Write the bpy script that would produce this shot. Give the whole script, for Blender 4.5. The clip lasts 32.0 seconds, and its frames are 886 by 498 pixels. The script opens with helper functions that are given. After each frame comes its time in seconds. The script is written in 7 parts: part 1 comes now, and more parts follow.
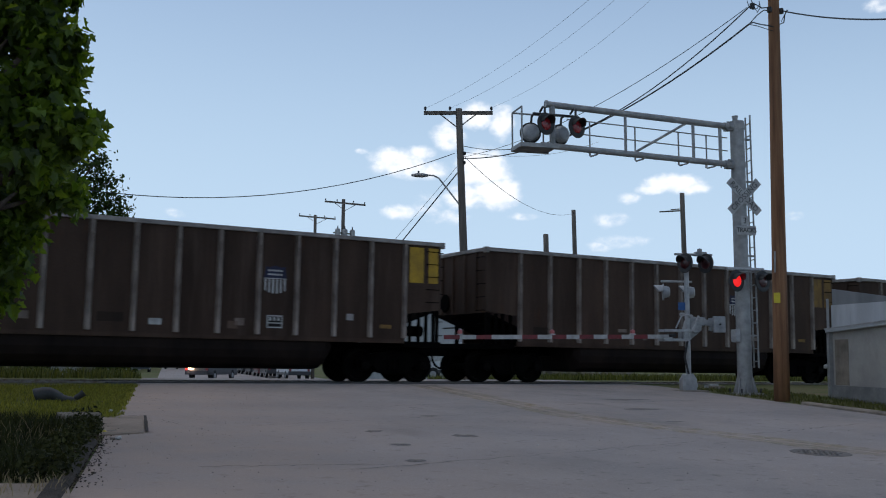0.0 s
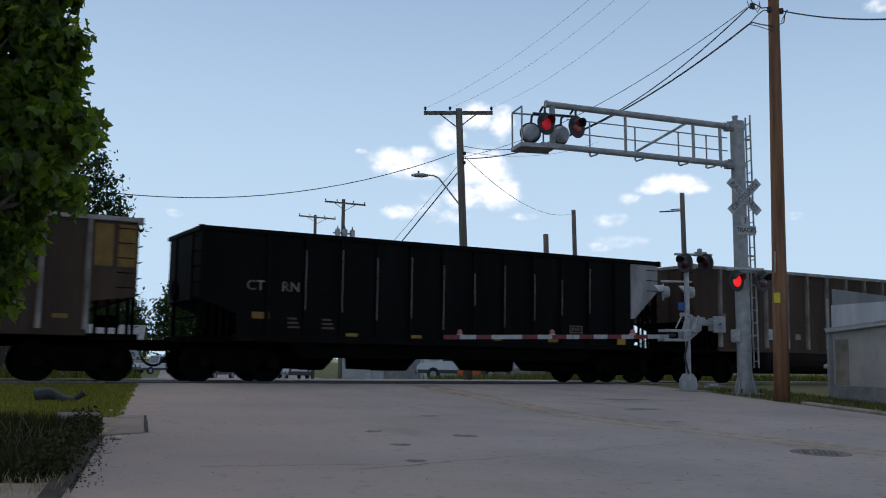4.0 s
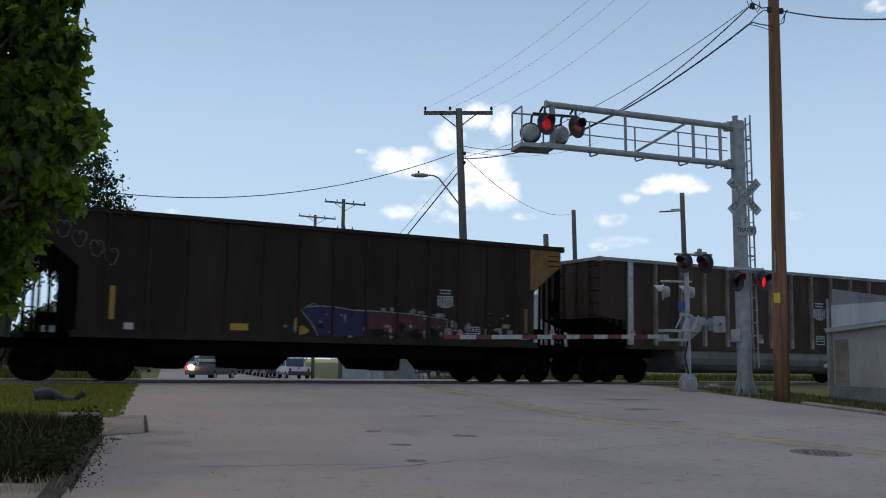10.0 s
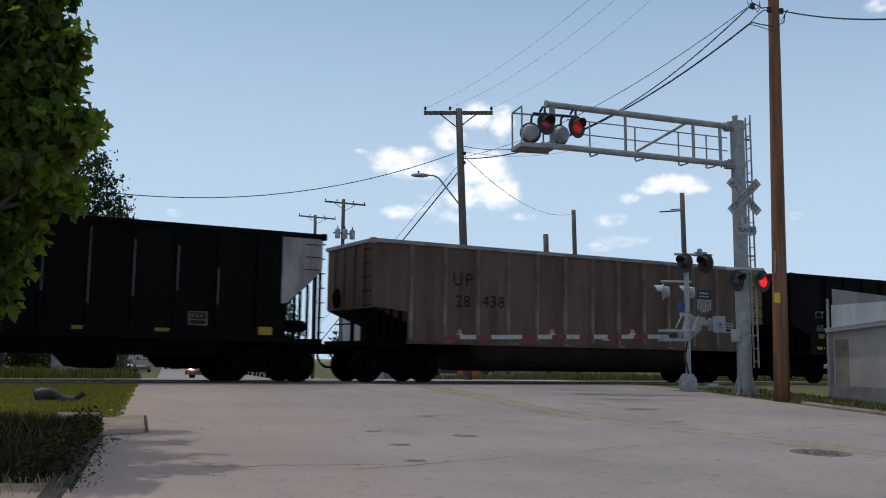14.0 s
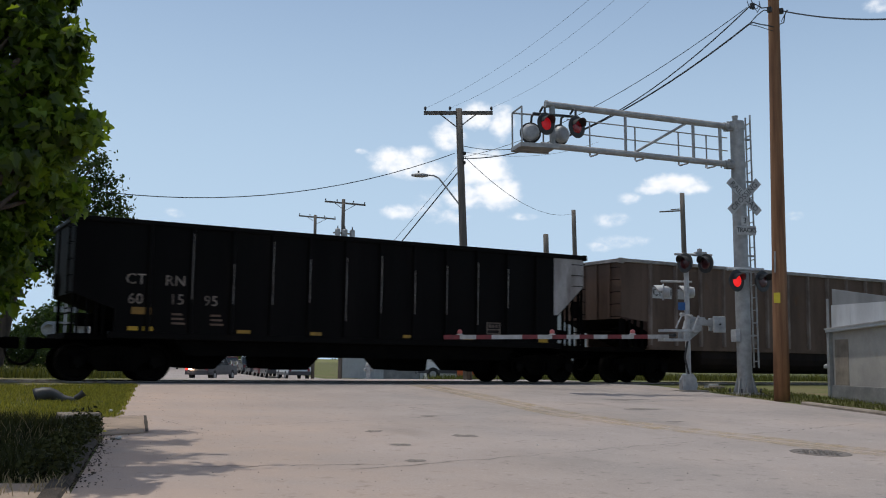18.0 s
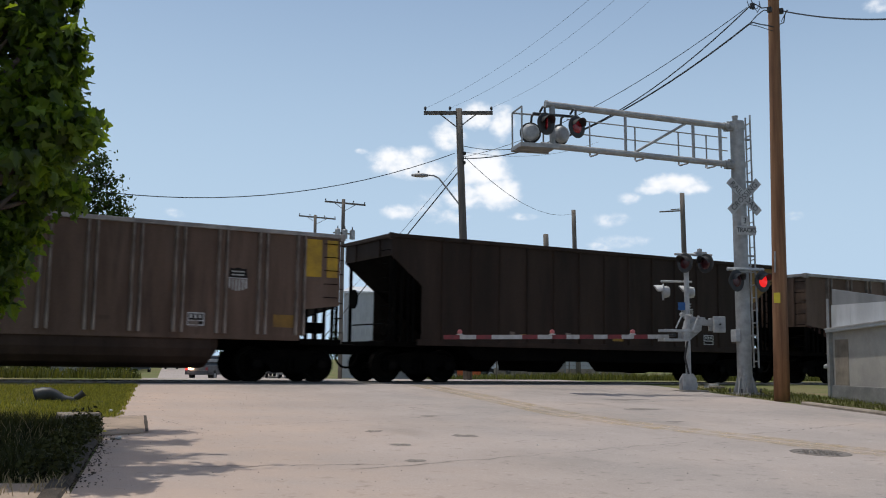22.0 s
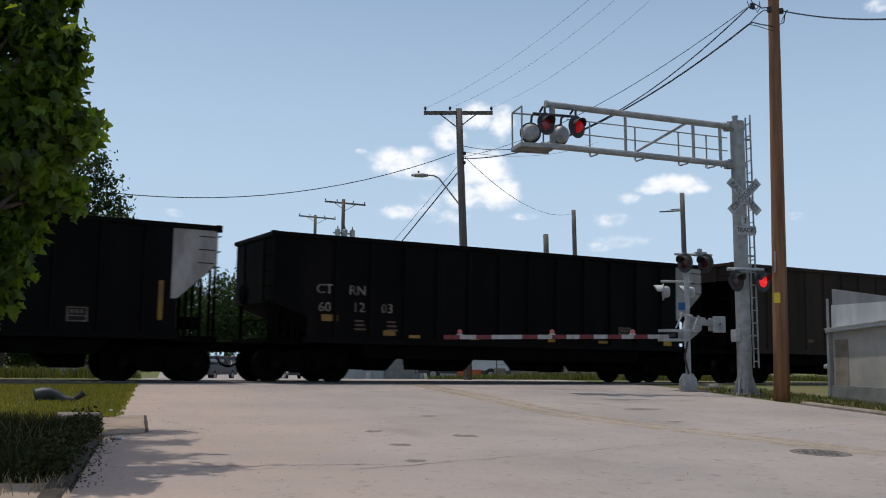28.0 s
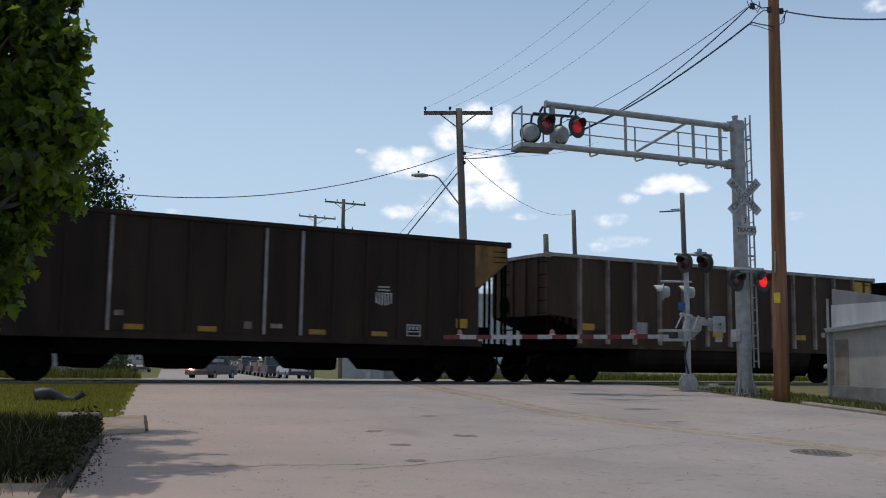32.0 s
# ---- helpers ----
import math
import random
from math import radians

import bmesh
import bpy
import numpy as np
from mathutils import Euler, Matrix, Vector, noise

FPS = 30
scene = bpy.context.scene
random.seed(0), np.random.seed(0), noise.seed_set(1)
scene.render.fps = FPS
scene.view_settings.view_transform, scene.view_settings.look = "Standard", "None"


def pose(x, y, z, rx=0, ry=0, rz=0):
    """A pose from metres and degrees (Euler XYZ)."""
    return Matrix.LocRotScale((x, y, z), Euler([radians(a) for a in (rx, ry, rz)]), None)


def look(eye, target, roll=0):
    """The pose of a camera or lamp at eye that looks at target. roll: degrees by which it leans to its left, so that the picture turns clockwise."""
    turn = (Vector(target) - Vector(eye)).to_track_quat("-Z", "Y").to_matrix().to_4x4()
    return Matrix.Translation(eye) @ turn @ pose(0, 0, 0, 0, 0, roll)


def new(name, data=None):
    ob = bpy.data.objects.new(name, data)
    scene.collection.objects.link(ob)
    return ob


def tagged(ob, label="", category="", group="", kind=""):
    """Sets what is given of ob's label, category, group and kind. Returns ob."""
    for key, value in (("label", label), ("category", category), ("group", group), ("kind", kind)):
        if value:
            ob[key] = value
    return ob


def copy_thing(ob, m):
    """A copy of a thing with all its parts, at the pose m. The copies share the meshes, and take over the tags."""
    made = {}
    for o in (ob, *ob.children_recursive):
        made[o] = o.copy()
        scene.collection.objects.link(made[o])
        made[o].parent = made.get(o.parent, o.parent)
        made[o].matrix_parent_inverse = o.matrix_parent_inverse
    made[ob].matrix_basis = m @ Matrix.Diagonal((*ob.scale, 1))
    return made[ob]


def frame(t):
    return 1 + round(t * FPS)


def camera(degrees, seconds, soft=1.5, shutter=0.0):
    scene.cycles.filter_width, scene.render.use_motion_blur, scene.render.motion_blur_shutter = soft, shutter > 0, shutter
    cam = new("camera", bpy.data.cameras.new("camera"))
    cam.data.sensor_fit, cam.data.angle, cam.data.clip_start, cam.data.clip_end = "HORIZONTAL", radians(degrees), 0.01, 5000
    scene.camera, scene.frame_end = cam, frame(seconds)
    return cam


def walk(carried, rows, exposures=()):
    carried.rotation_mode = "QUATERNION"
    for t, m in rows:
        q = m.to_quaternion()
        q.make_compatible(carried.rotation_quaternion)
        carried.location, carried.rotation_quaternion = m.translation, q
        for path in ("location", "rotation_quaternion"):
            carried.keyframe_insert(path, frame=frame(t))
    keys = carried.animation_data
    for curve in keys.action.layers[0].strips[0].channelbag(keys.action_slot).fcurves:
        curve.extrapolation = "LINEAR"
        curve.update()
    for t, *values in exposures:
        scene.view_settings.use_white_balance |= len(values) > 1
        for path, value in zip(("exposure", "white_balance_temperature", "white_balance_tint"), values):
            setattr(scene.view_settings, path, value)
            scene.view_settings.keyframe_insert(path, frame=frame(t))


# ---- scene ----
# The world: the track runs along +X, the near car sides lie at y = 0, rail heads at z = 0.
cam = camera(48.66, 32.0, soft=1.05, shutter=0.2)
EYE = (0.0, -23.76, 0.622)
YAW, PITCH = radians(29.377), radians(6.48)
AIM = (math.sin(YAW) * math.cos(PITCH), math.cos(YAW) * math.cos(PITCH), math.sin(PITCH))
VIEW = look(EYE, Vector(EYE) + 10 * Vector(AIM), 0.9036)
walk(cam, [(0.0, VIEW), (32.0, VIEW)], [(0.0, -0.19), (10.0, -0.19), (13.0, -0.25), (17.0, -0.3), (25.0, -0.36), (32.0, -0.3)])

# ---- world, sun ----
TO_SUN = Vector((-0.15, 0.20, 1.0)).normalized()
sun = new("sun", bpy.data.lights.new("sun", "SUN"))
sun.data.energy, sun.data.angle, sun.data.color = 3.6, radians(0.55), (1.0, 0.96, 0.89)
sun.matrix_world = look(TO_SUN * 60, (0, 0, 0))


def build_world():
    w = bpy.data.worlds.new("sky")
    scene.world = w
    w.use_nodes = True
    nt = w.node_tree
    nt.nodes.clear()
    N, K = nt.nodes.new, nt.links.new
    out, bg = N("ShaderNodeOutputWorld"), N("ShaderNodeBackground")
    sky = N("ShaderNodeTexSky")
    sky.sky_type, sky.sun_disc = "NISHITA", False
    sky.sun_elevation = math.asin(TO_SUN.z)
    sky.sun_rotation = math.atan2(TO_SUN.x, TO_SUN.y) % (2 * math.pi)
    sky.altitude, sky.air_density, sky.dust_density, sky.ozone_density = 200, 1.0, 2.4, 2.2
    tc = N("ShaderNodeTexCoord")
    # fair-weather cumulus: bands of puffs low over the horizon, broken up by noise
    big, fine = N("ShaderNodeTexNoise"), N("ShaderNodeTexNoise")
    big.inputs["Scale"].default_value, big.inputs["Detail"].default_value = 38.0, 10.0
    big.inputs["Roughness"].default_value = 0.57
    fine.inputs["Scale"].default_value, fine.inputs["Detail"].default_value = 105.0, 6.0
    mp = N("ShaderNodeMapping")
    mp.inputs["Scale"].default_value = (1.0, 1.0, 1.35)
    K(tc.outputs["Generated"], mp.inputs["Vector"])
    K(mp.outputs["Vector"], big.inputs["Vector"])
    K(mp.outputs["Vector"], fine.inputs["Vector"])

    def m(op, a, b=None, c=None):
        n = N("ShaderNodeMath")
        n.operation = op
        for i, v in enumerate((a, b, c)):
            if v is None:
                continue
            if isinstance(v, (int, float)):
                n.inputs[i].default_value = v
            else:
                K(v, n.inputs[i])
        return n.outputs[0]

    sep = N("ShaderNodeSeparateXYZ")
    K(tc.outputs["Generated"], sep.inputs[0])
    cover = None
    for (az, el, wide, tall, amount) in CLOUDS:
        d = Vector((math.sin(radians(az)) * math.cos(radians(el)), math.cos(radians(az)) * math.cos(radians(el)), math.sin(radians(el))))
        side = Vector((math.cos(radians(az)), -math.sin(radians(az)), 0))
        dots = []
        for v in (side, d):
            n = N("ShaderNodeVectorMath")
            n.operation = "DOT_PRODUCT"
            K(tc.outputs["Generated"], n.inputs[0])
            n.inputs[1].default_value = v
            dots.append(n.outputs["Value"])
        u = m("DIVIDE", dots[0], math.sin(radians(wide)))
        v = m("DIVIDE", m("SUBTRACT", sep.outputs[2], d.z), math.sin(radians(tall)))
        r2 = m("ADD", m("MULTIPLY", u, u), m("MULTIPLY", v, v))
        ahead = m("GREATER_THAN", dots[1], 0.0)
        puff = m("MAXIMUM", m("ADD", m("MINIMUM", m("MULTIPLY", m("SUBTRACT", 1.0, r2), 1.25), 1.0), (amount - 1.0) * 0.7), -2.2)
        puff = m("SUBTRACT", m("MULTIPLY", puff, ahead), m("MULTIPLY", m("SUBTRACT", 1.0, ahead), 9.0))
        cover = puff if cover is None else m("MAXIMUM", cover, puff)
    rough = m("ADD", m("MULTIPLY", m("SUBTRACT", big.outputs[0], 0.50), 3.0), m("MULTIPLY", m("SUBTRACT", fine.outputs[0], 0.5), 1.5))
    dens = m("ADD", cover, rough)
    ramp = N("ShaderNodeMapRange")
    ramp.inputs[1].default_value, ramp.inputs[2].default_value, ramp.inputs[4].default_value = -0.6, 1.25, 0.94
    ramp.interpolation_type = "SMOOTHSTEP"
    K(dens, ramp.inputs[0])
    mix = N("ShaderNodeMix")
    mix.data_type = "RGBA"
    K(ramp.outputs[0], mix.inputs[0])
    # paler and bluer towards the horizon, where haze lies
    haze = N("ShaderNodeMix")
    haze.data_type = "RGBA"
    low = N("ShaderNodeMapRange")
    low.interpolation_type = "SMOOTHSTEP"
    low.inputs[1].default_value, low.inputs[2].default_value, low.inputs[3].default_value, low.inputs[4].default_value = 0.02, 0.56, 1.0, 0.0
    K(sep.outputs[2], low.inputs[0])
    K(low.outputs[0], haze.inputs[0])
    K(sky.outputs[0], haze.inputs[6])
    haze.inputs[7].default_value = (4.35, 5.55, 7.15, 1)
    tint = N("ShaderNodeMix")
    tint.data_type, tint.blend_type = "RGBA", "MULTIPLY"
    tint.inputs[0].default_value = 1.0
    K(haze.outputs[2], tint.inputs[6])
    tint.inputs[7].default_value = (0.965, 1.0, 0.99, 1)
    K(tint.outputs[2], mix.inputs[6])
    # thick cloud is white, its hollows a pale blue-grey
    body, thick = N("ShaderNodeMix"), N("ShaderNodeMapRange")
    body.data_type = "RGBA"
    thick.inputs[1].default_value, thick.inputs[2].default_value = 0.0, 1.3
    K(dens, thick.inputs[0]), K(thick.outputs[0], body.inputs[0])
    body.inputs[6].default_value, body.inputs[7].default_value = (6.6, 7.2, 8.1, 1), (8.7, 8.75, 8.9, 1)
    K(body.outputs[2], mix.inputs[7])
    K(mix.outputs[2], bg.inputs[0])
    bg.inputs[1].default_value = 0.15
    K(bg.outputs[0], out.inputs[0])


# azimuth, elevation, half width, half height in degrees, and density of each cumulus
CLOUDS = [(31.21, 14.22, 0.99, 0.73, 1.3), (32.76, 13.84, 0.73, 0.99, 1), (29.64, 13.03, 0.99, 0.86, 0.9), (27.98, 12.02, 0.86, 0.46, 1.1), (26.88, 11.47, 1.91, 0.79, 1.25), (28.66, 11.12, 1.19, 0.59, 0.7),
          (31.62, 11.15, 1.6, 1.12, 1.35), (32.37, 9.78, 1.45, 0.85, 1.4), (30.73, 9.57, 1.3, 0.75, 1.0), (26.71, 8.64, 0.99, 0.46, 1), (28.27, 9.07, 1.32, 0.86, -0.26), (29.55, 8.33, 1.65, 0.53, -0.26),
          (34.21, 8.41, 1.19, 0.3, -0.2), (42.74, 10.21, 1.45, 0.5, 1.6), (41.72, 9.91, 0.99, 0.3, 1), (43.81, 9.92, 0.86, 0.33, 1.2), (40.17, 9.42, 0.86, 0.4, -0.26), (39.3, 8.2, 1.45, 0.53, -0.2),
          (39.94, 6.96, 1.85, 0.46, -0.1), (38.48, 6.64, 0.99, 0.4, -0.3), (13.85, 8.05, 0.86, 0.33, -0.2), (24.45, 12.06, 0.53, 0.26, -0.4), (49.1, 8.24, 0.79, 0.33, -0.36), (54.07, 19.11, 1.12, 0.46, -0.1),
          (75.0, 12.0, 6.0, 2.5, 1.1), (-25.0, 14.0, 7.0, 3.0, 1.2), (-70.0, 18.0, 8.0, 3.0, 1.2), (130.0, 16.0, 9.0, 3.0, 1.2), (200.0, 20.0, 10.0, 4.0, 1.2), (-120.0, 15.0, 9.0, 3.0, 1.1)]
build_world()


# ---- materials ----
def mat(name, c1, c2=None, rough=0.7, metal=0.0, s1=2.5, s2=30.0, fine=0.25, bump=0.15, stretch=(1, 1, 1), var=0.0, spec=0.4, emit=None, power=0.0, detail=6.0, edge=(0.35, 0.65)):
    """Two scales of noise between two colours, fine grain, relief; var: value shift from object to object."""
    m = bpy.data.materials.new(name)
    m.use_nodes = True
    nt = m.node_tree
    b = nt.nodes["Principled BSDF"]
    N, K = nt.nodes.new, nt.links.new
    c2 = c2 or tuple(v * 0.7 for v in c1)
    tc, mp = N("ShaderNodeTexCoord"), N("ShaderNodeMapping")
    mp.inputs["Scale"].default_value = stretch
    K(tc.outputs["Object"], mp.inputs["Vector"])
    a, f = N("ShaderNodeTexNoise"), N("ShaderNodeTexNoise")
    for n, s, d in ((a, s1, detail), (f, s2, 4.0)):
        n.inputs["Scale"].default_value, n.inputs["Detail"].default_value = s, d
        n.inputs["Roughness"].default_value = 0.62
    K(mp.outputs[0], a.inputs["Vector"])
    K(tc.outputs["Object"], f.inputs["Vector"])
    r = N("ShaderNodeMapRange")
    r.inputs[1].default_value, r.inputs[2].default_value = edge
    K(a.outputs[0], r.inputs[0])
    mx = N("ShaderNodeMix")
    mx.data_type = "RGBA"
    K(r.outputs[0], mx.inputs[0])
    mx.inputs[6].default_value, mx.inputs[7].default_value = (*c1, 1), (*c2, 1)
    h = N("ShaderNodeHueSaturation")
    v = N("ShaderNodeMath")
    v.operation = "MULTIPLY_ADD"
    K(f.outputs[0], v.inputs[0])
    v.inputs[1].default_value, v.inputs[2].default_value = 2 * fine, 1 - fine
    last = v.outputs[0]
    if var:
        oi, w = N("ShaderNodeObjectInfo"), N("ShaderNodeMath")
        w.operation = "MULTIPLY_ADD"
        K(oi.outputs["Random"], w.inputs[0])
        w.inputs[1].default_value, w.inputs[2].default_value = 2 * var, 1 - var
        x = N("ShaderNodeMath")
        x.operation = "MULTIPLY"
        K(last, x.inputs[0]), K(w.outputs[0], x.inputs[1])
        last = x.outputs[0]
    K(last, h.inputs["Value"])
    K(mx.outputs[2], h.inputs["Color"])
    K(h.outputs[0], b.inputs["Base Color"])
    b.inputs["Metallic"].default_value = metal
    b.inputs["Specular IOR Level"].default_value = spec
    rr = N("ShaderNodeMath")
    rr.operation = "MULTIPLY_ADD"
    K(a.outputs[0], rr.inputs[0])
    rr.inputs[1].default_value, rr.inputs[2].default_value = 0.24, max(0.03, rough - 0.12)
    K(rr.outputs[0], b.inputs["Roughness"])
    if bump:
        bp = N("ShaderNodeBump")
        bp.inputs["Strength"].default_value, bp.inputs["Distance"].default_value = bump, 0.02
        K(f.outputs[0], bp.inputs["Height"])
        K(bp.outputs[0], b.inputs["Normal"])
    if emit:
        b.inputs["Emission Color"].default_value, b.inputs["Emission Strength"].default_value = (*emit, 1), power
    return m


def layer(m, tint, scale, edge=(0.5, 0.62), stretch=(1, 1, 1), amount=1.0, detail=6.0):
    """Stains of another colour over a material, in patches that differ from object to object."""
    nt = m.node_tree
    N, K = nt.nodes.new, nt.links.new
    sock = nt.nodes["Principled BSDF"].inputs["Base Color"]
    was = sock.links[0].from_socket
    tc, oi, off, mp, n, r, x = N("ShaderNodeTexCoord"), N("ShaderNodeObjectInfo"), N("ShaderNodeVectorMath"), N("ShaderNodeMapping"), N("ShaderNodeTexNoise"), N("ShaderNodeMapRange"), N("ShaderNodeMix")
    mp.inputs["Scale"].default_value = stretch
    off.operation = "MULTIPLY_ADD"
    K(oi.outputs["Random"], off.inputs[0])
    off.inputs[1].default_value = (37.0, 11.0, 5.0)
    K(tc.outputs["Object"], off.inputs[2])
    K(off.outputs[0], mp.inputs["Vector"])
    K(mp.outputs[0], n.inputs["Vector"])
    n.inputs["Scale"].default_value, n.inputs["Detail"].default_value, n.inputs["Roughness"].default_value = scale, detail, 0.65
    r.inputs[1].default_value, r.inputs[2].default_value, r.inputs[4].default_value = edge[0], edge[1], amount
    K(n.outputs[0], r.inputs[0])
    x.data_type = "RGBA"
    K(r.outputs[0], x.inputs[0])
    K(was, x.inputs[6])
    x.inputs[7].default_value = (*tint, 1)
    K(x.outputs[2], sock)
    return m


def leaf_mat(name, c1, c2, trans=0.45):
    m = mat(name, c1, c2, 0.55, s1=2.6, s2=9, fine=0.3, bump=0, spec=0.15)
    nt = m.node_tree
    b, out = nt.nodes["Principled BSDF"], nt.nodes["Material Output"]
    t, x = nt.nodes.new("ShaderNodeBsdfTranslucent"), nt.nodes.new("ShaderNodeMixShader")
    x.inputs[0].default_value = trans
    geo, val, hs, through_leaf = nt.nodes.new("ShaderNodeNewGeometry"), nt.nodes.new("ShaderNodeMapRange"), nt.nodes.new("ShaderNodeHueSaturation"), nt.nodes.new("ShaderNodeMix")
    nt.links.new(geo.outputs["Random Per Island"], val.inputs[0])
    val.inputs[3].default_value, val.inputs[4].default_value = 0.25, 1.7
    was = b.inputs["Base Color"].links[0].from_socket
    nt.links.new(was, hs.inputs["Color"]), nt.links.new(val.outputs[0], hs.inputs["Value"]), nt.links.new(hs.outputs[0], b.inputs["Base Color"])
    through_leaf.data_type = "RGBA"
    nt.links.new(geo.outputs["Random Per Island"], through_leaf.inputs[0])
    through_leaf.inputs[6].default_value = (c2[0] * 0.9, c2[1] * 1.1, c2[2] * 0.6, 1)
    through_leaf.inputs[7].default_value = (c2[0] * 2.7, c2[1] * 2.3, c2[2] * 1.2, 1)
    nt.links.new(through_leaf.outputs[2], t.inputs[0])
    nt.links.new(b.outputs[0], x.inputs[1]), nt.links.new(t.outputs[0], x.inputs[2])
    nt.links.new(x.outputs[0], out.inputs[0])
    return m


ASPHALT = mat("worn_concrete_road", (0.365, 0.312, 0.283), (0.28, 0.248, 0.226), 0.9, s1=0.35, s2=48, fine=0.34, bump=0.6, spec=0.25)
layer(ASPHALT, (0.42, 0.335, 0.285), 0.23, (0.50, 0.70), amount=0.7)
layer(ASPHALT, (0.21, 0.185, 0.165), 0.9, (0.56, 0.78), (1.0, 0.35, 1), 0.75, 8)
layer(ASPHALT, (0.16, 0.14, 0.125), 6.0, (0.60, 0.70), amount=0.6, detail=3)
layer(ASPHALT, (0.50, 0.45, 0.41), 14.0, (0.66, 0.72), amount=0.6, detail=3)


def verge_dust(m, tint):
    """Sandy dust on the road, thick by the grass verge and thinning out across the lane."""
    nt = m.node_tree
    N, K = nt.nodes.new, nt.links.new
    sock = nt.nodes["Principled BSDF"].inputs["Base Color"]
    was = sock.links[0].from_socket
    tc, dot, r, n, mul, x = N("ShaderNodeTexCoord"), N("ShaderNodeVectorMath"), N("ShaderNodeMapRange"), N("ShaderNodeTexNoise"), N("ShaderNodeMath"), N("ShaderNodeMix")
    dot.operation = "DOT_PRODUCT"
    dot.inputs[1].default_value = (1.0, -0.246, 0.0)
    K(tc.outputs["Object"], dot.inputs[0]), K(tc.outputs["Object"], n.inputs["Vector"])
    K(dot.outputs["Value"], r.inputs[0])
    r.inputs[1].default_value, r.inputs[2].default_value, r.inputs[3].default_value, r.inputs[4].default_value = 5.0, 10.5, 1.25, 0.0
    n.inputs["Scale"].default_value, n.inputs["Detail"].default_value = 1.4, 8.0
    mul.operation, mul.use_clamp = "MULTIPLY", True
    sp, near, both = N("ShaderNodeSeparateXYZ"), N("ShaderNodeMapRange"), N("ShaderNodeMath")
    K(tc.outputs["Object"], sp.inputs[0]), K(sp.outputs[1], near.inputs[0])
    near.inputs[1].default_value, near.inputs[2].default_value, near.inputs[3].default_value, near.inputs[4].default_value = -5.0, 1.0, 1.0, 0.0
    both.operation = "MULTIPLY"
    K(r.outputs[0], both.inputs[0]), K(near.outputs[0], both.inputs[1])
    K(both.outputs[0], mul.inputs[0]), K(n.outputs[0], mul.inputs[1])
    x.data_type = "RGBA"
    K(mul.outputs[0], x.inputs[0]), K(was, x.inputs[6])
    x.inputs[7].default_value = (*tint, 1)
    K(x.outputs[2], sock)


verge_dust(ASPHALT, (0.50, 0.365, 0.285))
ROAD_SPOT = mat("dark_road_spot", (0.20, 0.175, 0.155), (0.25, 0.22, 0.195), 0.9, s1=7, s2=60, bump=0.3, spec=0.2)
IRON = mat("worn_cast_iron", (0.15, 0.13, 0.115), (0.20, 0.175, 0.155), 0.8, 0.2, s1=6, s2=60, bump=0.3, spec=0.2)
PATCH = mat("asphalt_patch", (0.10, 0.098, 0.095), (0.06, 0.06, 0.06), 0.9, s1=3, s2=60, bump=0.4, spec=0.2)
CRACK = mat("tar_crack", (0.14, 0.122, 0.11), (0.23, 0.20, 0.18), 0.85, s1=6, s2=60)
YELLOW_LINE = mat("worn_yellow_paint", (0.50, 0.35, 0.13), (0.43, 0.31, 0.16), 0.85, s1=1.6, s2=40, fine=0.3)


def wear_through(m, scale, edge, most=1.0):
    """Worn paint: the road shows through in patches."""
    nt = m.node_tree
    N, K = nt.nodes.new, nt.links.new
    tc, n, r, t, x = N("ShaderNodeTexCoord"), N("ShaderNodeTexNoise"), N("ShaderNodeMapRange"), N("ShaderNodeBsdfTransparent"), N("ShaderNodeMixShader")
    K(tc.outputs["Object"], n.inputs["Vector"])
    n.inputs["Scale"].default_value, n.inputs["Detail"].default_value, n.inputs["Roughness"].default_value = scale, 12.0, 0.75
    r.inputs[1].default_value, r.inputs[2].default_value = edge
    r.inputs[4].default_value = most
    K(n.outputs[0], r.inputs[0])
    K(r.outputs[0], x.inputs[0])
    K(t.outputs[0], x.inputs[1]), K(nt.nodes["Principled BSDF"].outputs[0], x.inputs[2])
    K(x.outputs[0], nt.nodes["Material Output"].inputs[0])


wear_through(YELLOW_LINE, 4.0, (0.38, 0.72), 0.6)
wear_through(CRACK, 5.0, (0.34, 0.60))
wear_through(ROAD_SPOT, 6.0, (0.36, 0.58))
KERB = mat("kerb_concrete", (0.30, 0.25, 0.20), (0.17, 0.14, 0.11), 0.9, s1=2, s2=40, fine=0.3, bump=0.4)
EARTH_DARK = mat("dark_earth", (0.07, 0.052, 0.038), (0.035, 0.027, 0.02), 0.95, s1=5, s2=40, fine=0.3, bump=0.5)
KERB_DIRTY = mat("earth_stained_kerb", (0.15, 0.12, 0.095), (0.075, 0.06, 0.045), 0.95, s1=3, s2=40, fine=0.35, bump=0.5)
EARTH = mat("dry_earth_and_grass", (0.10, 0.13, 0.035), (0.17, 0.14, 0.08), 0.95, s1=0.5, s2=14, fine=0.4, bump=0.6, spec=0.1)
BALLAST = mat("ballast_stone", (0.30, 0.28, 0.26), (0.17, 0.155, 0.14), 0.95, s1=4, s2=18, fine=0.45, bump=0.8, spec=0.2)
RAIL = mat("rail_steel", (0.16, 0.11, 0.08), (0.28, 0.26, 0.25), 0.45, 0.7, s1=6, s2=40)
TIE = mat("creosoted_tie", (0.07, 0.055, 0.045), (0.12, 0.10, 0.085), 0.9, s1=4, s2=30, stretch=(1, 0.15, 1))
GRASS = leaf_mat("grass_blades", (0.115, 0.125, 0.022), (0.20, 0.195, 0.04), 0.4)
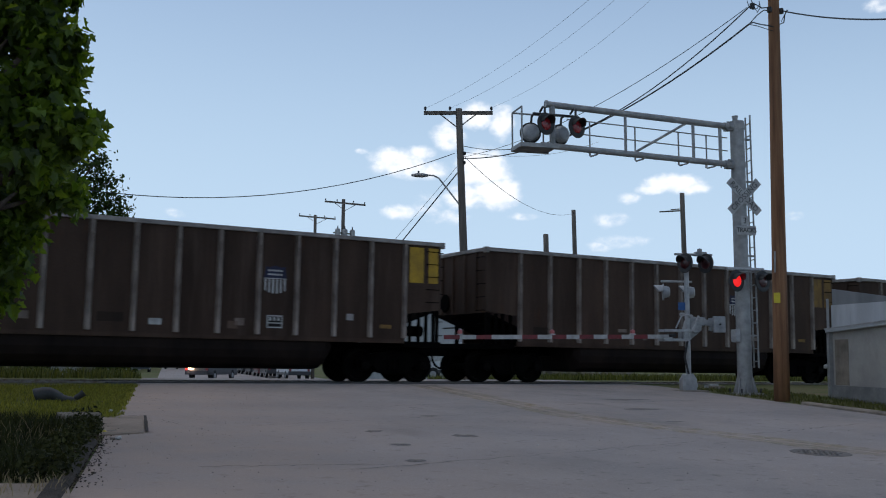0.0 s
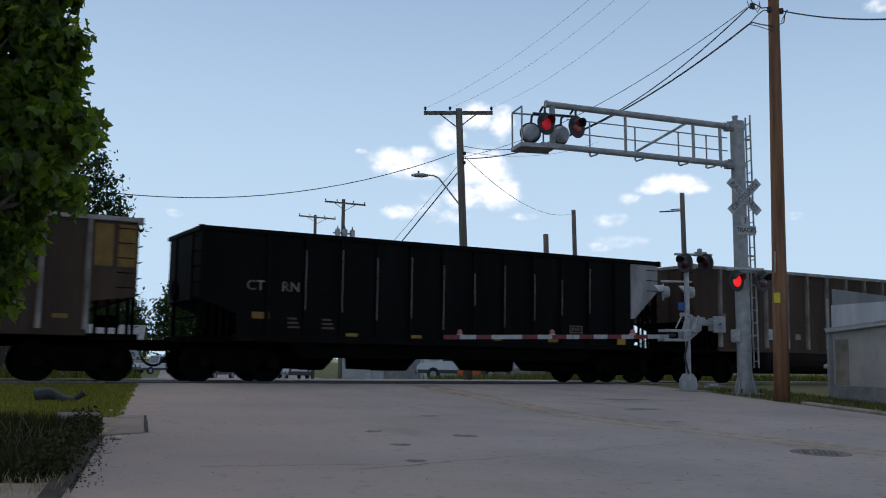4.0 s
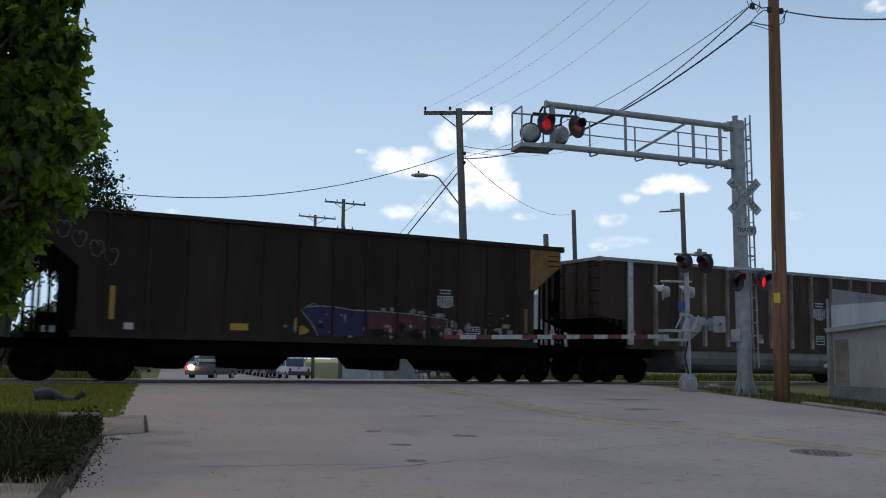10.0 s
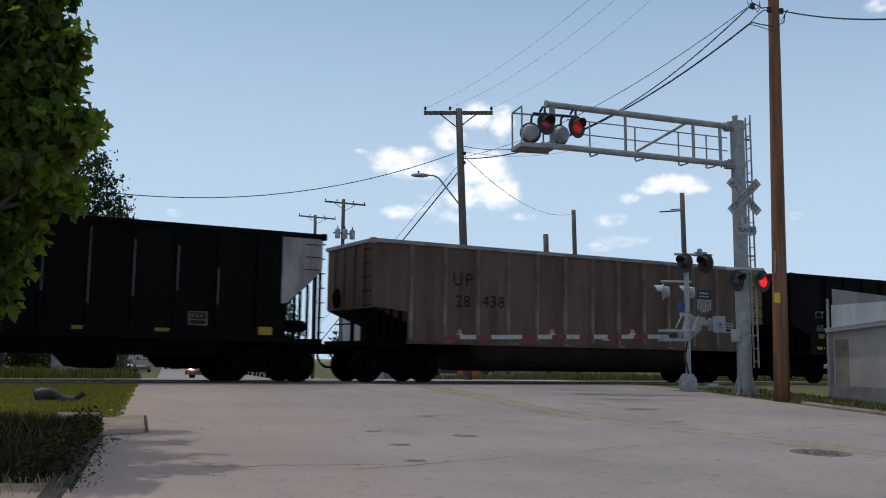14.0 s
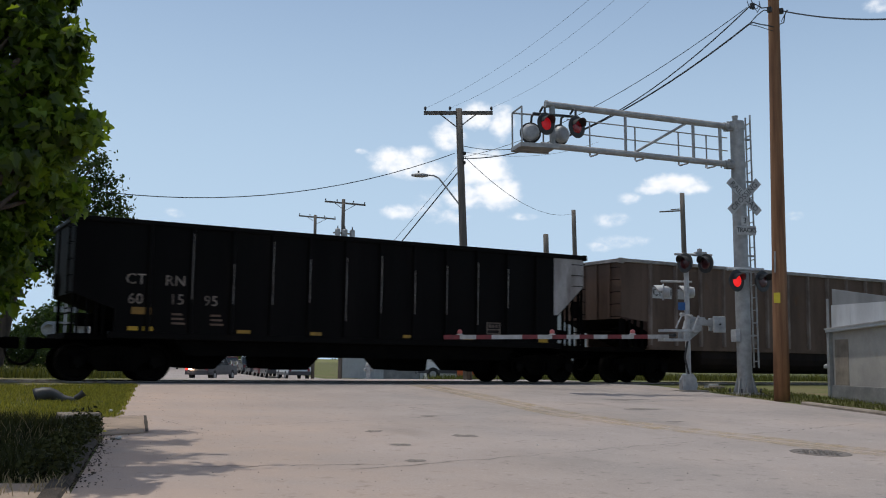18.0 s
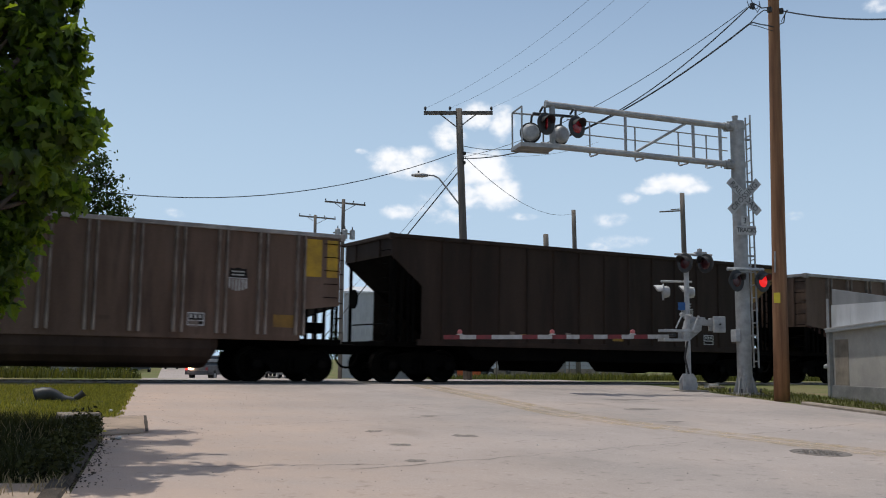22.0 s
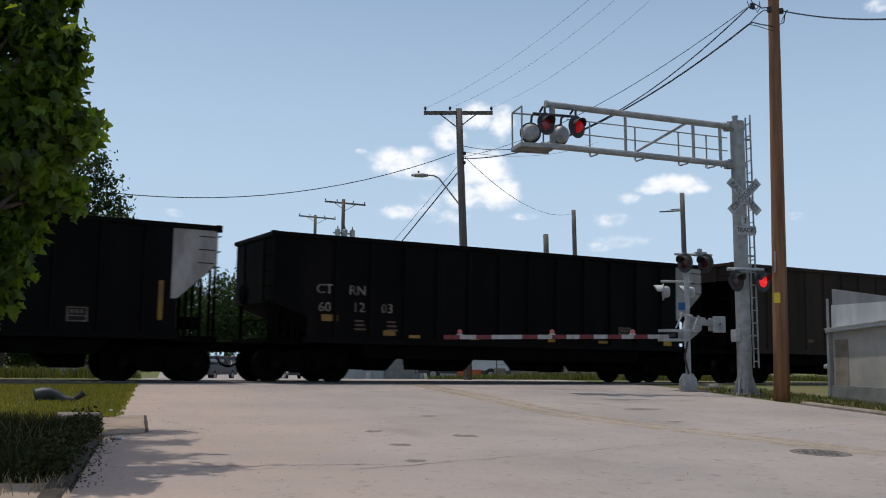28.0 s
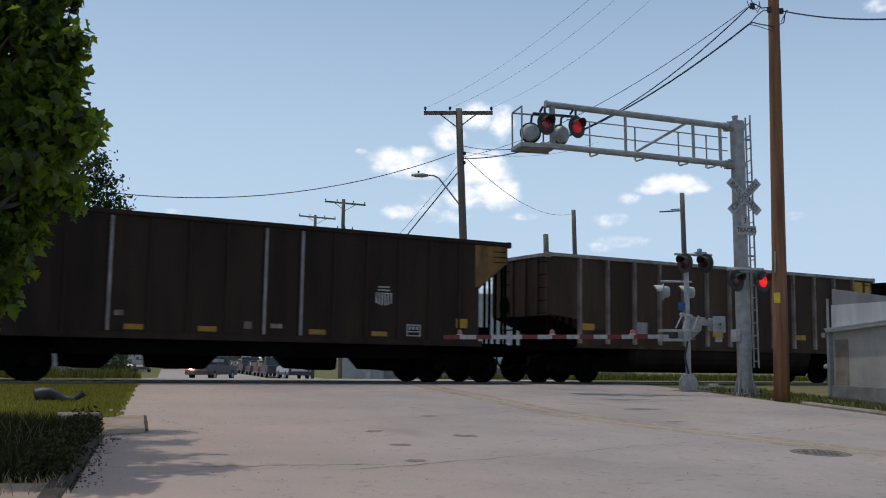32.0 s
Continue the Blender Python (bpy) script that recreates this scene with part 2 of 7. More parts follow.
STRAW = mat("dry_straw", (0.36, 0.27, 0.14), (0.22, 0.16, 0.09), 0.8, s1=4, s2=30)
LEAF = leaf_mat("broad_leaf", (0.012, 0.022, 0.005), (0.110, 0.172, 0.014), 0.47)
LEAF.node_tree.nodes["Principled BSDF"].inputs["Specular IOR Level"].default_value = 0.45
LEAF_FAR = leaf_mat("small_leaf", (0.02, 0.036, 0.010), (0.035, 0.06, 0.017), 0.3)
BARK = mat("bark", (0.10, 0.075, 0.055), (0.055, 0.042, 0.033), 0.95, s1=5, s2=30, stretch=(1, 1, 0.2), bump=0.9)
POLE_WOOD = mat("pole_wood", (0.28, 0.14, 0.068), (0.13, 0.06, 0.03), 0.85, s1=7, s2=60, stretch=(1, 1, 0.06), bump=0.4, fine=0.3)
POLE_GREY = mat("weathered_pole", (0.17, 0.145, 0.12), (0.095, 0.08, 0.068), 0.9, s1=6, s2=50, stretch=(1, 1, 0.06), bump=0.4)
WIRE = mat("black_cable", (0.03, 0.03, 0.032), None, 0.6, s2=10)
GALV = mat("galvanised_steel", (0.36, 0.355, 0.345), (0.25, 0.245, 0.24), 0.55, 0.3, s1=5, s2=40, fine=0.15, bump=0.05)
ALU = mat("silver_paint", (0.46, 0.46, 0.46), (0.30, 0.30, 0.30), 0.5, 0.2, s1=4, s2=40, fine=0.15, bump=0.05)
BLACK = mat("matt_black_paint", (0.022, 0.022, 0.024), (0.04, 0.038, 0.036), 0.6, s1=4, s2=30)
SIGN_WHITE = mat("sign_white", (0.46, 0.45, 0.44), (0.30, 0.29, 0.275), 0.5, s1=5, s2=30, fine=0.12, bump=0)
INK = mat("sign_black", (0.025, 0.025, 0.025), None, 0.6, bump=0)
RED_SHEET = mat("red_sheeting", (0.19, 0.02, 0.024), (0.11, 0.02, 0.022), 0.5, s1=6, s2=40, bump=0)
LENS_DARK = mat("dark_red_lens", (0.30, 0.012, 0.018), (0.20, 0.010, 0.014), 0.25, s1=8, s2=40, bump=0, spec=0.6)
LENS_OFF = mat("unlit_dark_lens", (0.06, 0.006, 0.008), (0.04, 0.005, 0.006), 0.3, s1=8, s2=40, bump=0, spec=0.6)
LENS_LIT = mat("lit_red_lens", (0.5, 0.01, 0.01), None, 0.4, bump=0, emit=(1.0, 0.02, 0.02), power=0.9)
LENS_DIM = mat("dim_red_lens", (0.4, 0.01, 0.01), None, 0.4, bump=0, emit=(1.0, 0.012, 0.03), power=0.20)
LIGHT_RED = mat("gate_lamp_red", (0.42, 0.13, 0.13), None, 0.3, bump=0, emit=(1.0, 0.08, 0.08), power=0.02)
BLUE_SIGN = mat("blue_sign", (0.03, 0.11, 0.30), None, 0.5, bump=0)
YELLOW_TAG = mat("yellow_tag", (0.62, 0.50, 0.03), (0.50, 0.40, 0.03), 0.5, bump=0)
BLOCK_WALL = mat("painted_block_wall", (0.42, 0.39, 0.35), (0.32, 0.30, 0.28), 0.9, s1=1.2, s2=30, fine=0.18, bump=0.25)
PLINTH = mat("stone_plinth", (0.25, 0.24, 0.23), (0.17, 0.165, 0.16), 0.9, s1=2, s2=25, fine=0.3, bump=0.5)
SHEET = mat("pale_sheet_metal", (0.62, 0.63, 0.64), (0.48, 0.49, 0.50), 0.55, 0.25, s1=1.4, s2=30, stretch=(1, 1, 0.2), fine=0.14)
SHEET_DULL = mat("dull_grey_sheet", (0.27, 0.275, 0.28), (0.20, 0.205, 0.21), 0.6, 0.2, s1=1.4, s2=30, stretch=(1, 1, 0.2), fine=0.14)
PIPE = mat("black_plastic_pipe", (0.02, 0.02, 0.021), (0.05, 0.05, 0.05), 0.5, s1=4, s2=30)
# freight cars
STEEL_BROWN = mat("dusty_car_side", (0.074, 0.044, 0.030), (0.038, 0.023, 0.016), 0.75, 0.1, s1=0.9, s2=22, fine=0.25, stretch=(1, 1, 0.18), var=0.12, spec=0.2)
STEEL_GREY = mat("aluminium_car_side", (0.140, 0.090, 0.066), (0.080, 0.050, 0.036), 0.7, 0.15, s1=0.9, s2=22, fine=0.2, stretch=(1, 1, 0.18), var=0.1, spec=0.2)
POST_GREY = mat("worn_aluminium_post", (0.30, 0.245, 0.208), (0.095, 0.073, 0.06), 0.6, 0.2, s1=3, s2=26, fine=0.25, stretch=(1, 1, 0.35), spec=0.2)
CHORD = mat("scuffed_top_chord", (0.30, 0.27, 0.25), (0.17, 0.145, 0.13), 0.55, 0.3, s1=3, s2=25, fine=0.25)
HOPPER_BLACK = mat("black_hopper_side", (0.0045, 0.0039, 0.0036), (0.0028, 0.0024, 0.0023), 0.62, s1=1.2, s2=22, fine=0.3, stretch=(1, 1, 0.2), var=0.15, spec=0.06)
HOPPER_BROWN = mat("rust_brown_hopper_side", (0.036, 0.0225, 0.0155), (0.020, 0.0128, 0.0092), 0.78, s1=0.9, s2=22, fine=0.3, stretch=(1, 1, 0.18), var=0.1, spec=0.2)
UNDER = mat("sooty_underframe", (0.0045, 0.004, 0.0035), (0.0025, 0.0022, 0.002), 0.85, s1=3, s2=24, fine=0.3, spec=0.02)
WHEEL = mat("wheel_steel", (0.007, 0.006, 0.005), (0.004, 0.0035, 0.003), 0.7, 0.1, s1=5, s2=30, spec=0.03)
# paler than the sides: scuffed paint plus the light that ribs catch, in one colour
POST_BROWN = mat("scuffed_lit_brown_post", (0.25, 0.195, 0.165), (0.085, 0.06, 0.048), 0.65, 0.15, s1=2.5, s2=26, fine=0.25, stretch=(1, 1, 0.3), spec=0.2)
TUB_DARK = mat("grimy_tub", (0.020, 0.013, 0.010), (0.010, 0.007, 0.006), 0.8, s1=1.5, s2=25, fine=0.3, stretch=(1, 1, 0.3), spec=0.1)
TUB_BROWN = mat("rusty_tub", (0.055, 0.034, 0.024), (0.030, 0.019, 0.014), 0.75, s1=1.5, s2=25, fine=0.3, stretch=(1, 1, 0.3), spec=0.15)
TUB_SILVER = mat("bare_aluminium_tub", (0.19, 0.183, 0.178), (0.11, 0.103, 0.098), 0.6, 0.2, s1=1.5, s2=25, fine=0.2)
PANEL_YELLOW = mat("faded_yellow_panel", (0.46, 0.275, 0.016), (0.30, 0.18, 0.022), 0.7, s1=3, s2=25, fine=0.25)
PANEL_ORANGE = mat("dirty_ochre_panel", (0.24, 0.128, 0.02), (0.136, 0.076, 0.024), 0.75, s1=2, s2=25, fine=0.3)
PANEL_WHITE = mat("dirty_white_panel", (0.38, 0.355, 0.34), (0.22, 0.195, 0.185), 0.7, s1=2.2, s2=25, fine=0.25, stretch=(1, 1, 0.3))
DECAL_WHITE = mat("chalky_white_marking", (0.48, 0.47, 0.45), (0.30, 0.29, 0.28), 0.7, s1=6, s2=40, fine=0.25, bump=0)
DECAL_BLUE = mat("faded_blue_marking", (0.014, 0.016, 0.05), (0.012, 0.012, 0.03), 0.7, s1=6, s2=40, bump=0)
DECAL_BLACK = mat("black_stencil", (0.012, 0.011, 0.011), (0.026, 0.022, 0.02), 0.85, s1=6, s2=40, bump=0, spec=0.04)
DECAL_YELLOW = mat("yellow_reflector", (0.32, 0.18, 0.015), (0.20, 0.115, 0.02), 0.6, s1=6, s2=40, bump=0)
PAINT_BLUE = mat("spray_blue", (0.012, 0.011, 0.070), (0.008, 0.007, 0.026), 0.6, s1=5, s2=30, bump=0)
SPRAY_WHITE = mat("thin_white_spray", (0.32, 0.31, 0.30), (0.09, 0.085, 0.08), 0.7, s1=9, s2=40, fine=0.3, bump=0)
PAINT_RED = mat("spray_red", (0.090, 0.009, 0.013), (0.032, 0.006, 0.008), 0.6, s1=5, s2=30, bump=0)
layer(STEEL_BROWN, (0.115, 0.078, 0.058), 1.1, (0.54, 0.80), (1, 1, 0.10), 0.8, 8)
layer(STEEL_BROWN, (0.085, 0.036, 0.016), 1.6, (0.60, 0.74), (1, 1, 0.25), 0.7, 8)
layer(STEEL_GREY, (0.165, 0.112, 0.085), 1.1, (0.52, 0.78), (1, 1, 0.10), 0.8, 8)
layer(STEEL_GREY, (0.040, 0.027, 0.021), 1.7, (0.56, 0.72), (1, 1, 0.14), 0.7, 8)
layer(STEEL_GREY, (0.125, 0.052, 0.020), 1.3, (0.66, 0.76), (1, 1, 0.35), 0.7, 8)
layer(HOPPER_BLACK, (0.013, 0.010, 0.0085), 1.3, (0.56, 0.80), (1, 1, 0.10), 0.8, 8)
layer(HOPPER_BROWN, (0.066, 0.040, 0.026), 1.2, (0.56, 0.80), (1, 1, 0.10), 0.7, 8)
layer(HOPPER_BROWN, (0.014, 0.009, 0.007), 1.7, (0.56, 0.72), (1, 1, 0.15), 0.7, 8)
layer(PANEL_ORANGE, (0.055, 0.036, 0.026), 1.8, (0.50, 0.66), (1, 1, 0.3), 0.85, 8)
layer(PANEL_YELLOW, (0.16, 0.09, 0.03), 2.2, (0.54, 0.70), (1, 1, 0.4), 0.7, 8)
layer(PANEL_WHITE, (0.10, 0.075, 0.062), 2.0, (0.56, 0.72), (1, 1, 0.2), 0.7, 8)
layer(POLE_WOOD, (0.075, 0.04, 0.025), 2.5, (0.55, 0.72), (1, 1, 0.12), 0.8, 8)
layer(BLOCK_WALL, (0.27, 0.235, 0.20), 1.1, (0.56, 0.75), (1, 1, 0.5), 0.6, 8)
layer(SHEET, (0.40, 0.39, 0.37), 1.3, (0.55, 0.72), (1, 1, 0.25), 0.6, 8)
layer(GALV, (0.22, 0.21, 0.20), 2.0, (0.56, 0.80), (1, 1, 0.3), 0.4, 8)


# ---- mesh helpers ----
def part(name, bm, material, parent=None, label="", smooth=False):
    me = bpy.data.meshes.new(name)
    bmesh.ops.recalc_face_normals(bm, faces=bm.faces)
    bm.to_mesh(me)
    bm.free()
    return hang(name, me, material, parent, label, smooth)


def hang(name, me, material, parent=None, label="", smooth=False):
    if material and not me.materials:
        me.materials.append(material)
    if smooth:
        me.polygons.foreach_set("use_smooth", [True] * len(me.polygons))
    ob = new(name, me)
    ob.parent = parent
    if label:
        ob["label"] = label
    return ob


def thing(name, at, label, category, group="", kind="", rz=0):
    ob = new(name)
    ob.empty_display_size = 0.3
    ob.matrix_basis = pose(*at, 0, 0, rz)
    return tagged(ob, label, category, group, kind)


def box(bm, x0, y0, z0, x1, y1, z1, bev=0.0):
    v = [bm.verts.new((x, y, z)) for x in (x0, x1) for y in (y0, y1) for z in (z0, z1)]
    fs = [bm.faces.new([v[i] for i in q]) for q in ((0, 1, 3, 2), (4, 6, 7, 5), (0, 4, 5, 1), (2, 3, 7, 6), (0, 2, 6, 4), (1, 5, 7, 3))]
    if bev:
        es = list({e for f in fs for e in f.edges})
        bmesh.ops.bevel(bm, geom=es, offset=bev, segments=2, affect="EDGES", profile=0.6)
    return bm


def prism(bm, poly, a, b, axis="y"):
    """A polygon in the plane across the axis, drawn out from a to b."""
    def at(p, q):
        return {"y": (p[0], q, p[1]), "x": (q, p[0], p[1]), "z": (p[0], p[1], q)}[axis]
    lo, hi = [bm.verts.new(at(p, a)) for p in poly], [bm.verts.new(at(p, b)) for p in poly]
    n = len(poly)
    bm.faces.new(lo), bm.faces.new(hi[::-1])
    for i in range(n):
        bm.faces.new((lo[i], hi[i], hi[(i + 1) % n], lo[(i + 1) % n]))
    return bm


def rod(bm, p, q, r, r2=None, n=10, cap=True):
    p, q = Vector(p), Vector(q)
    r2 = r if r2 is None else r2
    d = (q - p).normalized()
    a = d.orthogonal().normalized()
    c = d.cross(a)
    rings = []
    for o, s in ((p, r), (q, r2)):
        rings.append([bm.verts.new(o + (a * math.cos(2 * math.pi * i / n) + c * math.sin(2 * math.pi * i / n)) * s) for i in range(n)])
    for i in range(n):
        bm.faces.new((rings[0][i], rings[0][(i + 1) % n], rings[1][(i + 1) % n], rings[1][i]))
    if cap:
        bm.faces.new(rings[0][::-1]), bm.faces.new(rings[1])
    return bm


def tube(bm, pts, r, n=6):
    """A bent round bar through the points; r: one radius or one a point."""
    pts = [Vector(p) for p in pts]
    rs = r if isinstance(r, (list, tuple)) else [r] * len(pts)
    rings, a = [], None
    for i, p in enumerate(pts):
        d = (pts[min(i + 1, len(pts) - 1)] - pts[max(i - 1, 0)]).normalized()
        a = d.orthogonal().normalized() if a is None else (a - d * a.dot(d)).normalized()
        c = d.cross(a)
        rings.append([bm.verts.new(p + (a * math.cos(2 * math.pi * k / n) + c * math.sin(2 * math.pi * k / n)) * rs[i]) for k in range(n)])
    for u, v in zip(rings, rings[1:]):
        for k in range(n):
            bm.faces.new((u[k], u[(k + 1) % n], v[(k + 1) % n], v[k]))
    bm.faces.new(rings[0][::-1]), bm.faces.new(rings[-1])
    return bm


def lathe(bm, prof, n=20, axis="z", at=(0, 0, 0)):
    """(radius, height) pairs turned about an axis."""
    def put(r, h, t):
        u, v = r * math.cos(t), r * math.sin(t)
        return Vector(at) + Vector({"z": (u, v, h), "y": (u, h, v), "x": (h, u, v)}[axis])
    rings = [[bm.verts.new(put(max(r, 1e-4), h, 2 * math.pi * k / n)) for k in range(n)] for r, h in prof]
    for u, v in zip(rings, rings[1:]):
        for k in range(n):
            bm.faces.new((u[k], u[(k + 1) % n], v[(k + 1) % n], v[k]))
    bm.faces.new(rings[0][::-1]), bm.faces.new(rings[-1])
    return bm


def NB():
    return bmesh.new()


def words(name, text, size, material, parent, m, label="", depth=0.004, spread=1.0):
    """Lettering in the built-in font, turned into a mesh."""
    cu = bpy.data.curves.new(name, "FONT")
    cu.body, cu.size, cu.extrude, cu.align_x, cu.align_y = text, size, depth, "CENTER", "CENTER"
    cu.space_character, cu.resolution_u = spread, 2
    tmp = bpy.data.objects.new(name, cu)
    scene.collection.objects.link(tmp)
    me = bpy.data.meshes.new_from_object(tmp.evaluated_get(bpy.context.evaluated_depsgraph_get()))
    bpy.data.objects.remove(tmp)
    bpy.data.curves.remove(cu)
    me.transform(m)
    me.materials.clear()
    return hang(name, me, material, parent, label)


# ---- ground, road, track ----
def lay(y):
    """Height of the ground at a distance from the track: the road climbs to the crossing and drops away behind it."""
    if y < -1.5:
        return -0.03 - 0.028 * (-1.5 - y)
    if y > 6.0:
        return -0.03 - 0.024 * min(y - 6.0, 50.0)
    return -0.03


def left_edge(y):
    return 1.34 + 0.246 * (y + 15.56)


def right_edge(y):
    return 17.78 + 0.31 * (y + 8.23) if y < -0.5 else 20.18 + 0.246 * (y + 0.5)


def sheet(name, xs, ys, lift, material, label, skew=None, bumpy=0.0):
    verts, faces = [], []
    for y in ys:
        for x in xs:
            X = skew(x, y) if skew else x
            b = bumpy * noise.noise((X * 0.5, y * 0.5, 3)) if bumpy else 0.0
            verts.append((X, y, lay(y) + lift + b))
    n = len(xs)
    for j in range(len(ys) - 1):
        for i in range(n - 1):
            k = j * n + i
            faces.append((k, k + 1, k + n + 1, k + n))
    me = bpy.data.meshes.new(name)
    me.from_pydata(verts, [], faces)
    return tagged(hang(name, me, material, None, "", True), label, "ground", kind="structure")


def ground():
    ys = [-400, -120, -60, -40, -30, -26] + [-24 + 0.5 * i for i in range(62)] + [8, 10, 14, 20, 30, 45, 56, 70, 100, 160, 300, 700, 2200]
    xs = [-2200, -600, -200, -80, -40, -20] + [-10 + i for i in range(60)] + [56, 64, 80, 110, 160, 260, 600, 2200]
    sheet("ground", xs, ys, -0.012, EARTH, "grassy dry earth sloping up to the railway", bumpy=0.0)
    ry = [-60, -45, -35] + [-30 + 0.5 * i for i in range(88)] + [16, 20, 26, 34, 44, 56, 80, 120, 200, 320]
    road = sheet("road", [i / 16 for i in range(17)], ry, 0.0, ASPHALT, "worn pale concrete road over a level crossing",
                 skew=lambda u, y: left_edge(y) + u * (right_edge(y) - left_edge(y)))
    # yellow centre line, in worn strokes
    pts = [(10.9, -19.0), (10.75, -16.3), (10.45, -13.6), (10.15, -11.6), (10.2, -9.9), (10.75, -7.6), (11.3, -5.2), (11.8, -2.6), (12.27, -0.6)]
    bm = NB()
    fine = []
    for (a, b), (c, d) in zip(pts, pts[1:]):
        fine += [(a + (c - a) * i / 10, b + (d - b) * i / 10) for i in range(10)]
    rnd = random.Random(2)
    for o in (-0.22, 0.22):
        prev = None
        for a, b in fine:
            w = 0.17 + rnd.uniform(-0.03, 0.03)
            row = [bm.verts.new((a + o - w, b, lay(b) + 0.005)), bm.verts.new((a + o + w, b, lay(b) + 0.005))]
            if prev:
                bm.faces.new((prev[0], prev[1], row[1], row[0]))
            prev = row
    tagged(part("road_marking", bm, YELLOW_LINE), "faded worn double yellow centre line", "road marking", kind="structure")


def road_details():
    rnd = random.Random(5)
    # cracks and joints across the road
    runs = [((4.4, -10.9), (7.6, -10.0), 0.012), ((7.4, -10.1), (8.6, -9.6), 0.010), ((3.9, -15.2), (9.3, -14.1), 0.012), ((2.6, -14.6), (4.3, -14.9), 0.018),
            ((6.2, -8.2), (9.8, -7.4), 0.018), ((8.4, -10.9), (9.0, -11.9), 0.02), ((3.4, -9.9), (3.7, -12.2), 0.018), ((10.9, -13.5), (14.4, -12.6), 0.02), ((11.5, -8.0), (16.2, -7.0), 0.02)]
    for (a, b), (c, d), w in runs:
        bm = NB()
        n = 26
        prev = None
        for i in range(n + 1):
            t = i / n
            x, y = a + (c - a) * t + rnd.uniform(-0.05, 0.05), b + (d - b) * t + rnd.uniform(-0.06, 0.06)
            ww = w * rnd.uniform(0.3, 1.2)
            row = [bm.verts.new((x, y - ww, lay(y) + 0.004)), bm.verts.new((x, y + ww, lay(y) + 0.004))]
            if prev:
                bm.faces.new((prev[0], row[0], row[1], prev[1]))
            prev = row
        tagged(part("road_crack", bm, CRACK), "thin ragged dark crack in the road", "crack", "road cracks", "structure")
    # small dark tar patches; the wide one at (14.2, -6.8) paints a cast shadow
    for x, y, a, b in ((6.57, -12.74, 0.19, 0.17), (5.66, -11.93, 0.15, 0.12), (5.29, -13.43, 0.15, 0.13), (4.78, -14.77, 0.14, 0.10), (3.2, -6.3, 0.25, 0.10), (8.2, -8.2, 0.12, 0.05), (7.6, -9.9, 0.16, 0.1), (12.6, -9.2, 0.5, 0.2), (14.2, -6.8, 0.7, 0.22), (11.2, -11.6, 0.2, 0.1)):
        bm = NB()
        ring = [bm.verts.new((x + a * math.cos(t) * rnd.uniform(0.6, 1.2), y + b * math.sin(t) * rnd.uniform(0.55, 1.25), lay(y + b * math.sin(t)) + 0.004)) for t in [k * math.pi / 8 for k in range(16)]]
        bm.faces.new(ring)
        tagged(part("road_patch", bm, ROAD_SPOT), "dark patch on the road, tar and one painted shadow", "road patch", "road patches", "structure")
    mh = thing("manhole", (9.95, -15.5, lay(-15.5) + 0.002), "round cast-iron manhole cover in the road", "manhole")
    mh.matrix_basis = pose(9.95, -15.5, lay(-15.5) + 0.002, 1.6, 0, 0)
    part("cover", lathe(NB(), [(0.36, -0.03), (0.36, 0.002), (0.345, 0.006), (0.335, 0.0), (0.0, 0.0)], 32), IRON, mh)
    stud = None
    for i in range(-3, 4):
        for j in range(-3, 4):
            if i * i + j * j < 10:
                o = part("stud", box(NB(), -0.025, -0.025, -0.002, 0.025, 0.025, 0.006), ROAD_SPOT, mh) if stud is None else hang("stud", stud, None, mh)
                stud = o.data
                o.location = (i * 0.085, j * 0.085, 0)
    # scattered grit
    verts, faces = [], []
    for i in range(620):
        y = rnd.uniform(-19, -4)
        x = left_edge(y) + abs(rnd.gauss(0, 1.6)) if i % 2 else rnd.uniform(left_edge(y), right_edge(y))
        s, z, k = rnd.uniform(0.003, 0.008), lay(y), len(verts)
        verts += [(x - s, y - s, z), (x + s, y - s * 0.6, z), (x, y + s, z), (x, y, z + s * 1.3)]
        faces += [(k, k + 1, k + 3), (k + 1, k + 2, k + 3), (k + 2, k, k + 3)]
    me = bpy.data.meshes.new("grit")
    me.from_pydata(verts, [], faces)
    tagged(hang("grit", me, ROAD_SPOT), "loose grit scattered on the road", "grit", kind="stuff")


def kerb_run(name, pts, wide, high, label, side=1, material=None):
    """Concrete kerb stones end to end."""
    th = thing(name, (0, 0, 0), label, "kerb", kind="structure")
    for (x0, y0), (x1, y1) in zip(pts, pts[1:]):
        L = math.hypot(x1 - x0, y1 - y0)
        n = max(1, round(L / 1.5))
        nx, ny = (y1 - y0) / L * side, -(x1 - x0) / L * side
        for i in range(n):
            a, b = i / n + 0.006 / L, (i + 1) / n - 0.006 / L
            pa, pb = (x0 + (x1 - x0) * a, y0 + (y1 - y0) * a), (x0 + (x1 - x0) * b, y0 + (y1 - y0) * b)
            bm = NB()
            lo, hi = [], []
            for px_, py_ in (pa, pb):
                for o, h in ((0.0, -0.2), (0.0, high - 0.03), (-0.03, high), (-wide, high), (-wide, -0.2)):
                    (lo if (px_, py_) == pa else hi).append(bm.verts.new((px_ + nx * o, py_ + ny * o, lay(py_) + h)))
            for k in range(5):
                bm.faces.new((lo[k], lo[(k + 1) % 5], hi[(k + 1) % 5], hi[k]))
            bm.faces.new(lo), bm.faces.new(hi[::-1])
            part("kerb_stone", bm, material or KERB, th)
    return th


